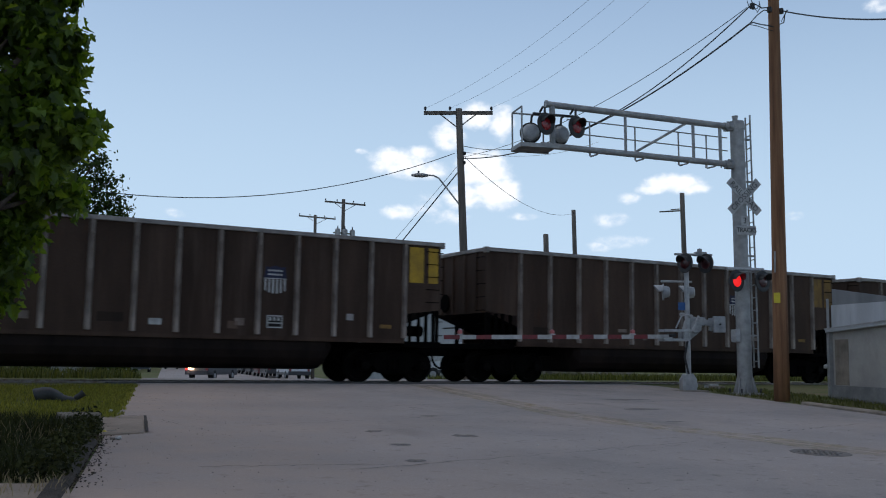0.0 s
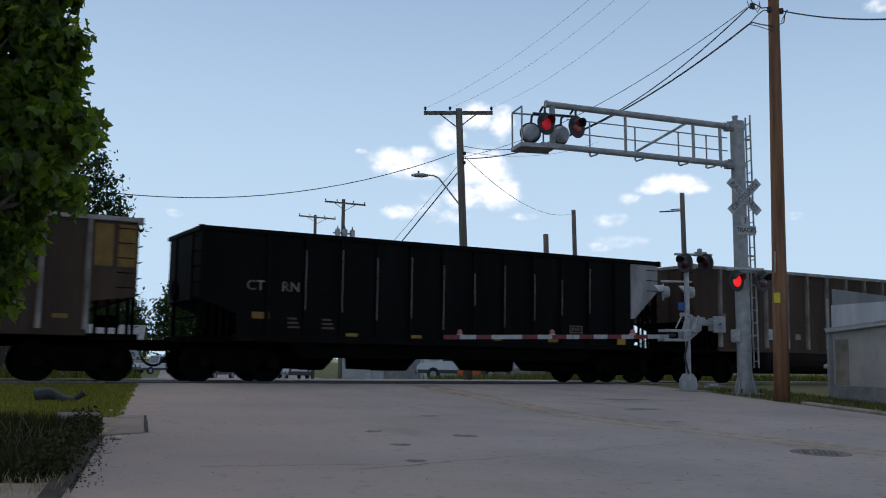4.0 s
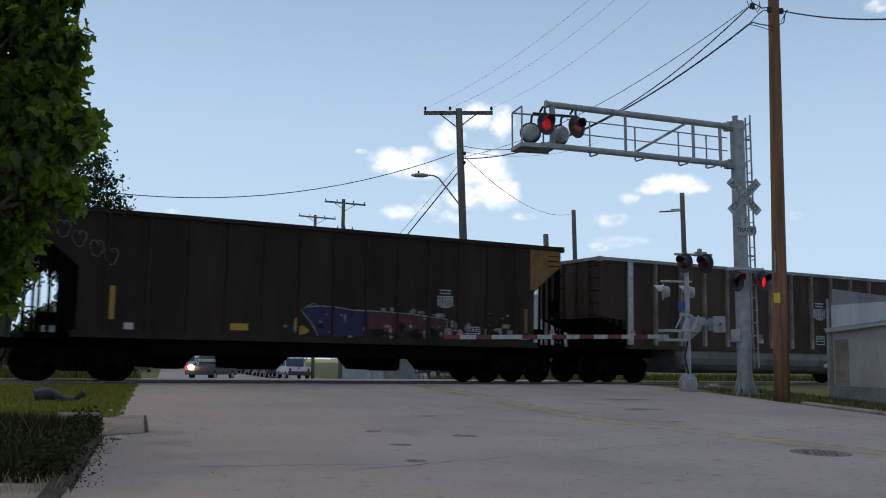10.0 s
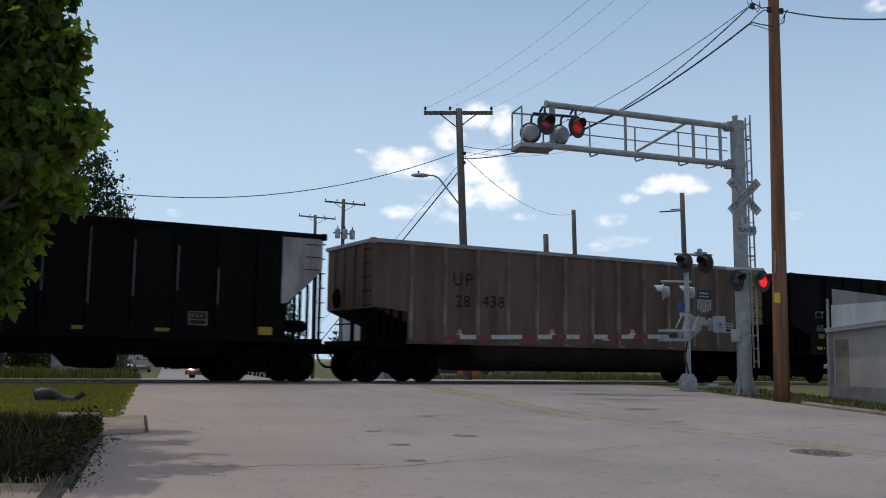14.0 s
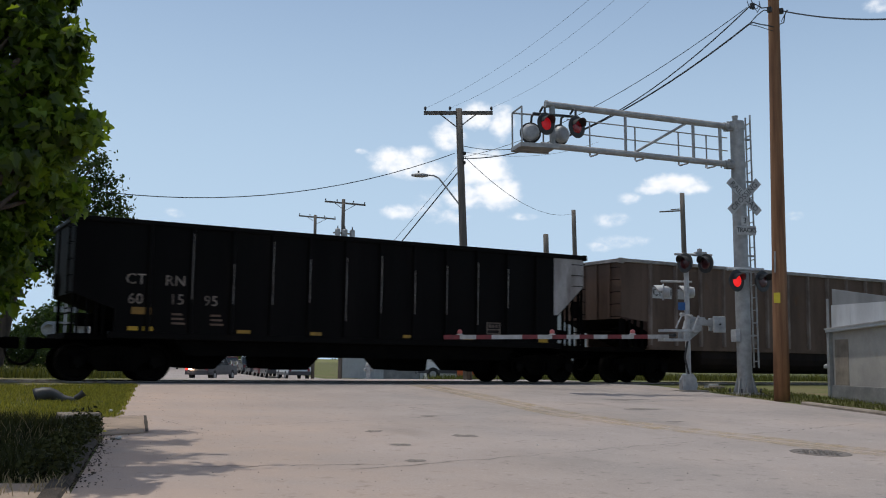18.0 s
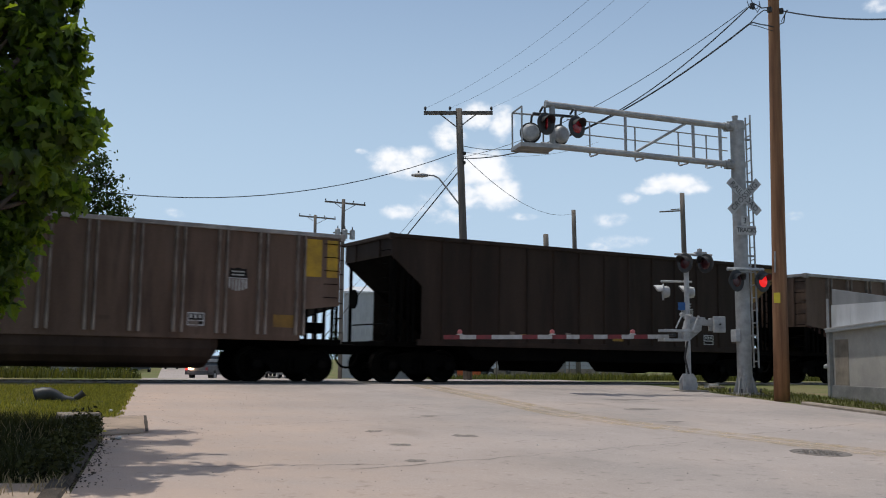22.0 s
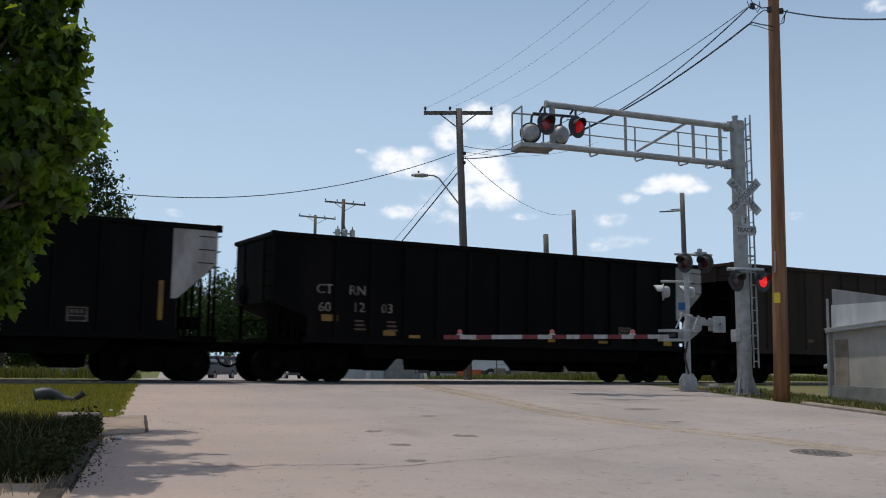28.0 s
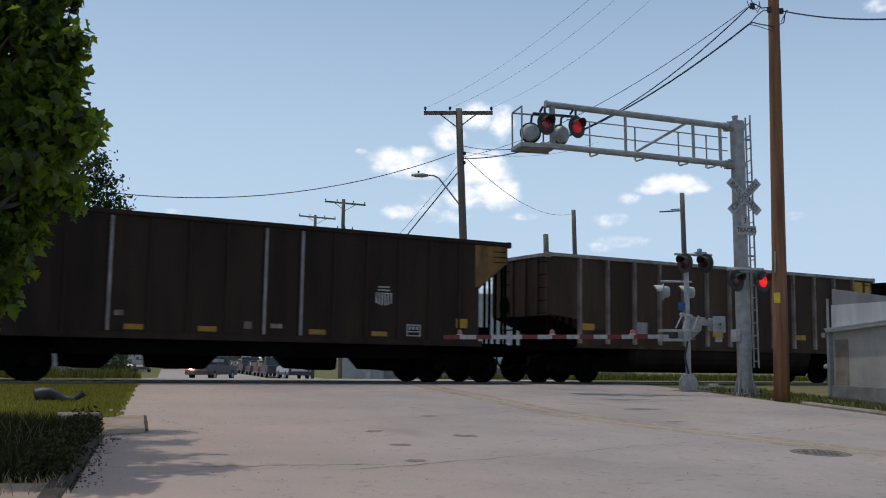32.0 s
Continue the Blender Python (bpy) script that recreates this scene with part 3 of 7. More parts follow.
def track():
    # ballast shoulders on both sides of the road, with stones
    rnd = random.Random(3)
    for name, xa, xb in (("ballast", -60.0, 3.4), ("ballast", 21.2, 120.0)):
        bm = NB()
        prof = [(-1.9, -0.26), (-0.9, -0.12), (-0.2, -0.13), (3.4, -0.13), (4.1, -0.12), (5.2, -0.26)]
        prev = None
        steps = int((xb - xa) / 1.0)
        for i in range(steps + 1):
            x = xa + (xb - xa) * i / steps
            row = [bm.verts.new((x, y, z + 0.03 * noise.noise((x * 2, y * 2, 1)))) for y, z in prof]
            if prev:
                for k in range(len(prof) - 1):
                    bm.faces.new((prev[k], prev[k + 1], row[k + 1], row[k]))
            prev = row
        tagged(part(name, bm, BALLAST), "grey crushed-stone track ballast", "ballast", kind="structure")
    verts, faces = [], []
    for i in range(4200):
        x = rnd.uniform(21.0, 36.0) if i % 4 else rnd.uniform(-3, 3.4)
        y = rnd.uniform(-1.7, 0.75)
        z = -0.22 + 0.12 * min(1, (y + 1.9) / 1.0) if y < -0.9 else -0.12
        s, k = rnd.uniform(0.02, 0.05), len(verts)
        for _ in range(5):
            verts.append((x + rnd.uniform(-s, s), y + rnd.uniform(-s, s), z + rnd.uniform(-0.3, 1.0) * s))
        faces += [(k, k + 1, k + 2), (k + 1, k + 2, k + 3), (k + 2, k + 3, k + 4), (k, k + 3, k + 4), (k, k + 1, k + 4)]
    me = bpy.data.meshes.new("ballast_stones")
    me.from_pydata(verts, [], faces)
    tagged(hang("ballast_stones", me, BALLAST), "loose grey ballast stones beside the rails", "stones", kind="stuff")
    for y in (0.86, 2.30):
        bm = NB()
        prism(bm, [(y - 0.07, -0.17), (y + 0.07, -0.17), (y + 0.07, -0.155), (y + 0.012, -0.13), (y + 0.012, -0.045), (y + 0.036, -0.035), (y + 0.036, -0.004), (y + 0.028, 0.0), (y - 0.028, 0.0), (y - 0.036, -0.004), (y - 0.036, -0.035), (y - 0.012, -0.045), (y - 0.012, -0.13), (y - 0.07, -0.155)], -60, 120, "x")
        tagged(part("rail", bm, RAIL), "rusty steel rail with a polished head", "rail", "rails", "structure")
    me = None
    for i in range(120):
        x = -14 + 0.52 * i
        if 3.2 < x < 21.4:
            continue
        if me is None:
            o = part("railway_tie", box(NB(), -0.11, 0.3 - 0.0, -0.17, 0.11, 2.86, -0.105, 0.01), TIE)
            me = o.data
        else:
            o = hang("railway_tie", me, None)
        o.location = (x, 0, -0.005)
        tagged(o, "dark creosoted wooden railway tie", "railway tie", "railway ties", "structure")
    # far track's crossing planks beside the rails
    for y0, y1 in ((0.30, 0.80), (0.94, 2.22), (2.36, 2.9)):
        bm = NB()
        prism(bm, [(4.6, y0), (20.4, y0), (20.4, y1), (4.6, y1)], -0.16, -0.012, "z")
        tagged(part("crossing_panel", bm, PATCH), "dark rubber crossing panel between the rails", "crossing panel", "crossing panels", "structure")


SLAB = mat("pinkish_concrete", (0.36, 0.27, 0.20), (0.26, 0.20, 0.15), 0.9, s1=2, s2=40, fine=0.3, bump=0.4)
ground()
road_details()
kerb_left = kerb_run("kerb", [(left_edge(y) - 0.03, y) for y in (-30, -24, -18, -15.5, -12.4)], 0.16, 0.045, "broken concrete kerb along the grass verge", 1, EARTH_DARK)
kerb_right = kerb_run("kerb", [(right_edge(y), y) for y in (-40, -30, -20, -11.5, -8.6)], 0.16, 0.07, "low concrete kerb along the road", -1)
# pale trodden strip of concrete and sand beside the kerb
bm = NB()
low_ring = [(0.2, -15.25), (0.7, -15.15), (1.1, -15.3), (1.35, -15.2), (1.28, -15.8), (1.12, -16.9), (-0.2, -17.2), (-0.1, -16.0)]
bm.faces.new([bm.verts.new((x, y, lay(y) + 0.02)) for x, y in low_ring])
tagged(part("pavement", bm, SLAB), "sunlit strip of sandy concrete beside the kerb", "pavement", kind="structure")
bm = NB()
ring = [(2.22, -11.75), (2.78, -11.55), (3.25, -9.35), (2.64, -9.42)]
lo, hi = [bm.verts.new((x, y, lay(y) - 0.1)) for x, y in ring], [bm.verts.new((x, y, lay(y) + 0.018)) for x, y in ring]
bm.faces.new(lo[::-1]), bm.faces.new(hi)
for i in range(4):
    bm.faces.new((lo[i], lo[(i + 1) % 4], hi[(i + 1) % 4], hi[i]))
tagged(part("pavement", bm, SLAB), "cracked pinkish concrete pavement slab stub", "pavement", kind="structure")
# dark earth seam round the slab
bm = NB()
seam = [(2.60, -9.36), (3.29, -9.29), (2.82, -11.50)]
for (xa, ya), (xb, yb) in zip(seam, seam[1:]):
    n = 12
    prev = None
    for i in range(n + 1):
        x, y = xa + (xb - xa) * i / n, ya + (yb - ya) * i / n
        w = 0.022 + 0.014 * noise.noise((x * 9, y * 9, 2))
        dx, dy = (yb - ya), -(xb - xa)
        L = math.hypot(dx, dy)
        row = [bm.verts.new((x + dx / L * o, y + dy / L * o, lay(y) + 0.021)) for o in (-w, w)]
        if prev:
            bm.faces.new((prev[0], prev[1], row[1], row[0]))
        prev = row
tagged(part("pavement_seam", bm, EARTH_DARK), "dark earth in the seam round a slab", "crack", "road cracks", "structure")
kb = box(NB(), -0.25, -0.16, -0.1, 0.22, 0.16, 0.185, 0.025)
for v in kb.verts:
    v.co += Vector((noise.noise(v.co * 6), noise.noise(v.co * 6 + Vector((5, 0, 0))), noise.noise(v.co * 6 + Vector((0, 7, 0))))) * 0.03
kb.transform(Matrix.Translation((2.17, -10.72, lay(-10.72))) @ Matrix.Rotation(0.12, 4, "Z"))
tagged(part("kerb_block", kb, KERB), "broken pale end of a concrete kerb", "kerb", kind="structure")
for cx, cy, cs in ((2.45, -11.3, 0.06), (2.32, -12.1, 0.05)):
    chunk = box(NB(), -cs, -cs * 0.5, -0.1, cs, cs * 0.5, cs * 0.42, 0.02)
    chunk.transform(Matrix.Translation((cx, cy, lay(cy))) @ Matrix.Rotation(cs * 3, 4, "Z"))
    tagged(part("concrete_chunk", chunk, KERB), "broken lump of pale concrete on the verge", "rubble", "concrete rubble")
track()


# ---- freight cars ----
HALF = 1.6          # half the width of a car body
PITCH_CAR = 16.18   # from coupler to coupler
RW = 0.457          # wheel radius


def truck(car, x, name="truck"):
    """A two-axle freight truck: cast side frames, bolster, springs, wheelsets."""
    t = part(name, box(NB(), -0.22, -1.02, 0.46, 0.22, 1.02, 0.86, 0.03), UNDER, car)
    t.location = (x, 0, 0)
    for s in (-1, 1):
        bm = NB()
        prism(bm, [(-1.12, 0.62), (-1.02, 0.70), (-0.45, 0.82), (0.45, 0.82), (1.02, 0.70), (1.12, 0.62), (1.12, 0.36), (0.98, 0.33), (0.80, 0.42), (0.62, 0.46), (0.42, 0.24), (-0.42, 0.24), (-0.62, 0.46), (-0.80, 0.42), (-0.98, 0.33), (-1.12, 0.36)], s * 0.94, s * 1.08)
        part("side_frame", bm, UNDER, t)
        for k in (-0.16, 0.0, 0.16):
            part("spring", rod(NB(), (k, s * 1.1, 0.34), (k, s * 1.1, 0.62), 0.06, n=8), UNDER, t)
        for k in (-0.89, 0.89):
            part("axle_box", box(NB(), k - 0.14, s * 1.06, 0.36, k + 0.14, s * 1.2, 0.62, 0.03), UNDER, t)
    for k in (-0.89, 0.89):
        ws = part("wheelset", rod(NB(), (0, -1.1, 0), (0, 1.1, 0), 0.085, n=12), WHEEL, t)
        ws.location = (k, 0, RW)
        for s in (-1, 1):
            bm = NB()
            lathe(bm, [(0.10, s * 0.80), (0.13, s * 0.80), (0.16, s * 0.75), (0.36, s * 0.72), (0.39, s * 0.79), (RW - 0.012, s * 0.79), (RW, s * 0.78), (RW, s * 0.70), (RW + 0.026, s * 0.68), (RW + 0.026, s * 0.655), (0.38, s * 0.655), (0.34, s * 0.69), (0.10, s * 0.66)], 28, "y")
            part("wheel", bm, WHEEL, ws)
            part("bearing_cap", prism(NB(), [(0.14, 0.0), (0.04, 0.11), (-0.12, 0.07), (-0.12, -0.07), (0.04, -0.11)], s * 1.1, s * 1.205), WHEEL, ws)
    return t


def ends(car, z_plat=1.12):
    """Couplers, draft sills, end platforms with braces and grab irons."""
    for s in (-1, 1):
        bm = NB()
        box(bm, min(s * 6.3, s * 7.45), -1.45, z_plat - 0.14, max(s * 6.3, s * 7.45), 1.45, z_plat, 0.01)
        part("end_platform", bm, UNDER, car)
        bm = NB()
        box(bm, min(s * 7.2, s * 7.75), -0.12, 0.76, max(s * 7.2, s * 7.75), 0.12, 1.0, 0.02)
        box(bm, min(s * 7.72, s * 8.09), -0.10 - 0.04 * s, 0.74, max(s * 7.72, s * 8.09), 0.14 - 0.04 * s, 1.02, 0.04)
        part("coupler", bm, UNDER, car)
    bm = NB()
    tube(bm, [(8.09 + 0.34 * math.cos(a), -0.38, 0.78 + 0.40 * math.sin(a)) for a in [math.pi + math.pi * i / 12 for i in range(13)]], 0.032, 6)
    part("air_hose", bm, UNDER, car)
    bm = NB()
    rod(bm, (-7.3, -1.2, 1.6), (-7.3, 1.0, 1.6), 0.02, n=6)
    lathe(bm, [(0.0, -7.42), (0.25, -7.42), (0.28, -7.40), (0.28, -7.38), (0.24, -7.385), (0.0, -7.39)], 16, "x", (0, 0.75, 2.35))
    part("hand_brake", bm, UNDER, car)


def ladder(car, x, z0, z1, material, rungs=5, wide=0.36):
    for i in range(rungs):
        z = z0 + (z1 - z0) * i / (rungs - 1)
        part("ladder_rung", tube(NB(), [(x - wide / 2, -HALF, z), (x - wide / 2, -HALF - 0.07, z), (x + wide / 2, -HALF - 0.07, z), (x + wide / 2, -HALF, z)], 0.012, 5), material, car)
    for s in (-1, 1):
        for i in range(7):
            z = 1.3 + 2.3 * i / 6
            part("grab_iron", tube(NB(), [(s * 7.36, -1.52, z), (s * 7.44, -1.52, z), (s * 7.44, -1.14, z), (s * 7.36, -1.14, z)], 0.012, 5), UNDER, car)


def sides(car, outline, skin, thick=0.04):
    for s in (-1, 1):
        bm = NB()
        prism(bm, outline, s * (HALF - 0.04), s * (HALF - 0.04 - thick))
        part("side_sheet", bm, skin, car)


def chords(car, top, material, drop=0.11):
    for s in (-1, 1):
        part("top_chord", box(NB(), -7.40, s * (HALF + 0.03) if s < 0 else HALF - 0.10, top - drop, 7.40, -(HALF - 0.10) if s < 0 else HALF + 0.03, top, 0.015), material, car)
        part("end_chord", box(NB(), s * 7.36 - 0.05, -HALF + 0.11, top - drop, s * 7.36 + 0.05, HALF - 0.11, top - 0.003, 0.01), material, car)
        bm = NB()
        box(bm, s * 7.36 - 0.07, -HALF - 0.04, top - 0.16, s * 7.36 + 0.07, -HALF + 0.10, top + 0.012, 0.01)
        part("corner_cap", bm, material, car)


def posts(car, xs, z0, z1, wide, deep, material, both=True):
    bm = NB()
    w = wide / 2
    prism(bm, [(-w, 0.0), (-w * 0.55, -deep), (w * 0.55, -deep), (w, 0.0)], z0, z1, "z")
    first = part("side_post", bm, material, car)
    first.location = (xs[0], -HALF + 0.04, 0)
    for x in xs[1:]:
        hang("side_post", first.data, None, car).location = (x, -HALF + 0.04, 0)
    if both:
        for x in xs:
            o = hang("side_post", first.data, None, car)
            o.location, o.rotation_euler = (x, HALF - 0.04, 0), (0, 0, math.pi)


GON_POSTS = [6.22, 5.20, 4.16, 3.10, 2.08, 1.06, 0.04, -0.98, -2.0, -3.02, -4.05, -5.12, -6.19]


def gondola(skin, post_mat, chord_mat, tub_mat, post_wide=0.15, label=""):
    """A high-sided coal gondola with two tubs hung between the trucks."""
    car = thing("coal_gondola", (0, 0, 0), label, "freight car", "cars of the coal train")
    top = 3.88
    sides(car, [(-7.34, 2.05), (-6.25, 1.92), (-6.25, 1.14), (6.25, 1.14), (6.25, 1.86), (7.34, 2.0), (7.34, top - 0.05), (-7.34, top - 0.05)], skin)
    for s in (-1, 1):
        bm = NB()
        prism(bm, [(s * 7.34, 2.0), (s * 7.34, top - 0.05), (s * 7.30, top - 0.05), (s * 7.30, 2.02)], -HALF + 0.09, HALF - 0.09)
        part("end_sheet", bm, skin, car)
        part("slope_sheet", prism(NB(), [(s * 7.335, 1.996), (s * 7.30, 2.016), (s * 5.0, 1.15), (s * 5.0, 1.11)], -HALF + 0.09, HALF - 0.09), UNDER, car, "black slope sheet")
        for y in (-1.0, -0.35, 0.35, 1.0):
            part("end_rib", box(NB(), s * 7.36 - 0.03, y - 0.05, 2.05, s * 7.36 + 0.05, y + 0.05, top - 0.12), skin, car)
        for x in (6.45, 6.72, 6.95, 7.18, 7.30):
            z = 1.98
            part("end_brace", box(NB(), s * x - 0.035, -1.50, 1.1, s * x + 0.035, -1.42, z), UNDER, car)
        part("end_brace", box(NB(), s * 6.6 - 0.04, 1.3, 1.1, s * 6.6 + 0.04, 1.42, 1.98), UNDER, car)
        part("brake_valve", box(NB(), s * 6.24 - 0.03, -0.5, 1.1, s * 6.24 + 0.03, -0.3, 1.62), UNDER, car)
        part("air_reservoir", rod(NB(), (s * 6.6, -0.9, 1.42), (s * 7.1, -0.9, 1.42), 0.15, n=12), UNDER, car)
    part("floor", box(NB(), -5.0, -HALF + 0.09, 1.10, 5.0, HALF - 0.09, 1.14), skin, car)
    for s in (-1, 1):
        part("side_sill", box(NB(), -6.25, s * (HALF - 0.09) - 0.05, 1.06, 6.25, s * (HALF - 0.09) + 0.05, 1.18, 0.01), skin, car)
    bm = NB()
    sec = [(-1.50, 1.06), (-1.52, 0.82), (-1.46, 0.62), (-1.30, 0.46), (-1.05, 0.37), (-0.6, 0.33), (0.6, 0.33), (1.05, 0.37), (1.30, 0.46), (1.46, 0.62), (1.52, 0.82), (1.50, 1.06)]
    prev = None
    for x, k in ((-4.12, 0.9), (-3.95, 1.0), (-0.1, 1.0), (0.1, 1.0), (3.95, 1.0), (4.18, 0.9)):
        row = [bm.verts.new((x, y * k, 1.06 - (1.06 - z) * (k if k == 1 else 0.55))) for y, z in sec]
        if prev:
            for i in range(len(sec) - 1):
                bm.faces.new((prev[i], prev[i + 1], row[i + 1], row[i]))
        else:
            bm.faces.new(row[::-1])
        prev = row
    bm.faces.new(prev)
    part("tub", bm, tub_mat, car, smooth=False)
    part("centre_sill", box(NB(), -7.3, -0.17, 0.80, 7.3, 0.17, 1.08), UNDER, car)
    chords(car, top, chord_mat)
    if post_wide > 0.2:
        posts(car, [x + d for x in GON_POSTS for d in (-0.10, 0.10)], 1.2, top - 0.10, 0.075, 0.10, post_mat)
        posts(car, GON_POSTS, 1.2, top - 0.10, 0.17, 0.045, STEEL_GREY)
    else:
        posts(car, GON_POSTS, 1.2, top - 0.10, post_wide, 0.085, post_mat)
    ladder(car, 7.05, 2.2, 3.6, UNDER)
    ends(car)
    for x in (-6.17, 6.17):
        truck(car, x)
    return car


def hopper(skin, post_mat, chord_mat, top, cut_hi, cut_lo, rear_hi, rear_lo, post_xs, post_wide, post_deep, label, bays=((-4.5, -3.6), (-2.4, -1.1), (1.35, 2.4), (3.6, 4.5)), floor_z=0.64):
    """An open-top hopper: sides cut away at the ends over the slope sheets, chutes below."""
    car = thing("coal_hopper", (0, 0, 0), label, "freight car", "cars of the coal train")
    e = 6.38
    sides(car, [(-7.34, rear_hi), (-e, rear_lo), (-e, 1.12), (e, 1.12), (e, cut_lo), (7.34, cut_hi), (7.34, top - 0.05), (-7.34, top - 0.05)], skin)
    full_hi, full_lo = cut_hi, cut_lo
    for s in (-1, 1):
        cut_hi, cut_lo = (full_hi, full_lo) if s > 0 else (rear_hi, rear_lo)
        bm = NB()
        prism(bm, [(s * 7.34, cut_hi), (s * 7.34, top - 0.05), (s * 7.30, top - 0.05), (s * 7.30, cut_hi + 0.03)], -HALF + 0.09, HALF - 0.09)
        part("end_sheet", bm, skin, car)
        part("slope_sheet", prism(NB(), [(s * 7.335, cut_hi - 0.004), (s * 7.30, cut_hi + 0.026), (s * 4.2, 1.0), (s * 4.2, 0.95)], -HALF + 0.09, HALF - 0.09), UNDER, car, "black slope sheet")
        for y in (-0.8, 0.8):
            part("end_rib", box(NB(), s * 7.36 - 0.02, y - 0.05, cut_hi, s * 7.36 + 0.05, y + 0.05, top - 0.12), skin, car)
        for x, hi in ((6.62, 0.26), (6.78, 0.42), (6.98, 0.6), (7.2, 0.85), (7.32, 0.97)):
            part("end_brace", box(NB(), s * x - 0.03, -1.52, 1.1, s * x + 0.03, -1.45, cut_lo + (cut_hi - cut_lo) * hi), UNDER, car)
        part("end_brace", box(NB(), s * 7.2 - 0.04, 1.38, 1.1, s * 7.2 + 0.04, 1.46, cut_hi), UNDER, car)
        part("air_reservoir", rod(NB(), (s * 6.7, -0.8, 1.45), (s * 7.15, -0.8, 1.45), 0.16, n=12), UNDER, car)
        part("brake_valve", box(NB(), s * 6.5 - 0.05, -0.25, 1.1, s * 6.5 + 0.05, 0.25, 1.75), UNDER, car)
    for s in (-1, 1):
        part("side_sill", box(NB(), -6.5, s * (HALF - 0.08) - 0.06, 1.02, 6.5, s * (HALF - 0.08) + 0.06, 1.18, 0.01), skin, car)
    part("centre_sill", box(NB(), -7.3, -0.2, 0.78, 7.3, 0.2, 1.08), UNDER, car)
    bm = NB()
    prism(bm, [(-4.95, 1.06), (-4.6, floor_z), (4.6, floor_z), (4.95, 1.06)], -1.45, 1.45)
    part("hopper_floor", bm, UNDER, car)
    for a, b in bays:
        bm = NB()
        slant = [(a - 0.28, 0.70), (a + 0.08, 0.33), (b - 0.02, 0.33), (b + 0.03, 0.70)]
        prism(bm, slant if a > 0 else [(b + 0.28, 0.70), (b - 0.08, 0.33), (a + 0.02, 0.33), (a - 0.03, 0.70)], -0.75, 0.75)
        part("chute", bm, UNDER, car)
        part("chute_gate", box(NB(), a + 0.12, -0.79, 0.31, b - 0.12, -0.70, 0.40), UNDER, car)
    chords(car, top, chord_mat)
    posts(car, post_xs, 1.18, top - 0.10, post_wide, post_deep, post_mat)
    ladder(car, 7.05, max(cut_hi, 2.9), top - 0.3, UNDER, 3)
    ends(car)
    for x in (-6.17, 6.17):
        truck(car, x)
    return car


# markings, laid on the near side
Y_SKIN = -HALF + 0.036
FACE = Matrix(((1, 0, 0, 0), (0, 0, -1, 0), (0, 1, 0, 0), (0, 0, 0, 1)))  # lettering upright, facing -y


def plate(car, name, x, z, w, h, material, label="", y=Y_SKIN, proud=0.006):
    return part(name, box(NB(), x - w / 2, y - proud, z - h / 2, x + w / 2, y, z + h / 2), material, car, label)


def shield(car, x=2.55, z=2.60, s=1.0, top_mat=None):
    """A railway shield: a dark field over upright pale bars, drawn as plain shapes."""
    w, y = 0.30 * s, Y_SKIN
    bm = NB()
    prism(bm, [(x - w, z + 0.02), (x - w * 0.86, z + 0.34 * s), (x - w * 0.5, z + 0.31 * s), (x, z + 0.36 * s), (x + w * 0.5, z + 0.31 * s), (x + w * 0.86, z + 0.34 * s), (x + w, z + 0.02)], y - 0.006, y)
    f = part("shield_field", bm, top_mat or DECAL_BLUE, car, "faded blue shield marking")
    bm = NB()
    for k, hh in ((0.205, 0.045), (0.105, 0.045)):
        for q in range(5):
            box(bm, x + w * (-0.66 + 0.27 * q), y - 0.010, z + k * s, x + w * (-0.46 + 0.27 * q), y - 0.006, z + (k + hh) * s)
    box(bm, x - w, y - 0.010, z + 0.012, x + w, y - 0.006, z + 0.035)
    part("shield_bar", bm, DECAL_WHITE, f)
    for i in range(6):
        u = -0.86 + 1.72 * i / 5
        drop = 0.36 - 0.10 * abs(u) ** 2
        part("shield_stripe", box(NB(), x + u * w - 0.024 * s, y - 0.006, z - drop * s, x + u * w + 0.024 * s, y, z), DECAL_WHITE, car)


def data_box(car, x=2.55, z=1.58, w=0.42, h=0.32, ink=None):
    bm = NB()
    for a, b, c, d in ((-w / 2, -h / 2, w / 2, -h / 2 + 0.03), (-w / 2, h / 2 - 0.03, w / 2, h / 2), (-w / 2, -h / 2, -w / 2 + 0.03, h / 2), (w / 2 - 0.03, -h / 2, w / 2, h / 2), (-w / 2, -0.05, w / 2, -0.02)):
        box(bm, x + a, Y_SKIN - 0.006, z + b, x + c, Y_SKIN, z + d)
    for k in range(3):
        box(bm, x - 0.15 + 0.11 * k, Y_SKIN - 0.006, z + 0.02, x - 0.09 + 0.11 * k, Y_SKIN, z + 0.11)
    part("data_box", bm, ink or DECAL_WHITE, car)
    part("data_panel", box(NB(), x - w / 2, Y_SKIN - 0.003, z - h / 2, x + w / 2, Y_SKIN + 0.001, z + h / 2), DECAL_BLACK, car)


def reflectors(car, xs, z=1.45, material=None, w=0.34, h=0.085):
    for x in xs:
        plate(car, "reflector", x, z, w, h, material or DECAL_YELLOW)


def lettering(car, name, text, x, z, size, material, spread=1.0):
    return words(name, text, size, material, car, Matrix.Translation((x, Y_SKIN - 0.003, z)) @ FACE, depth=0.003, spread=spread)


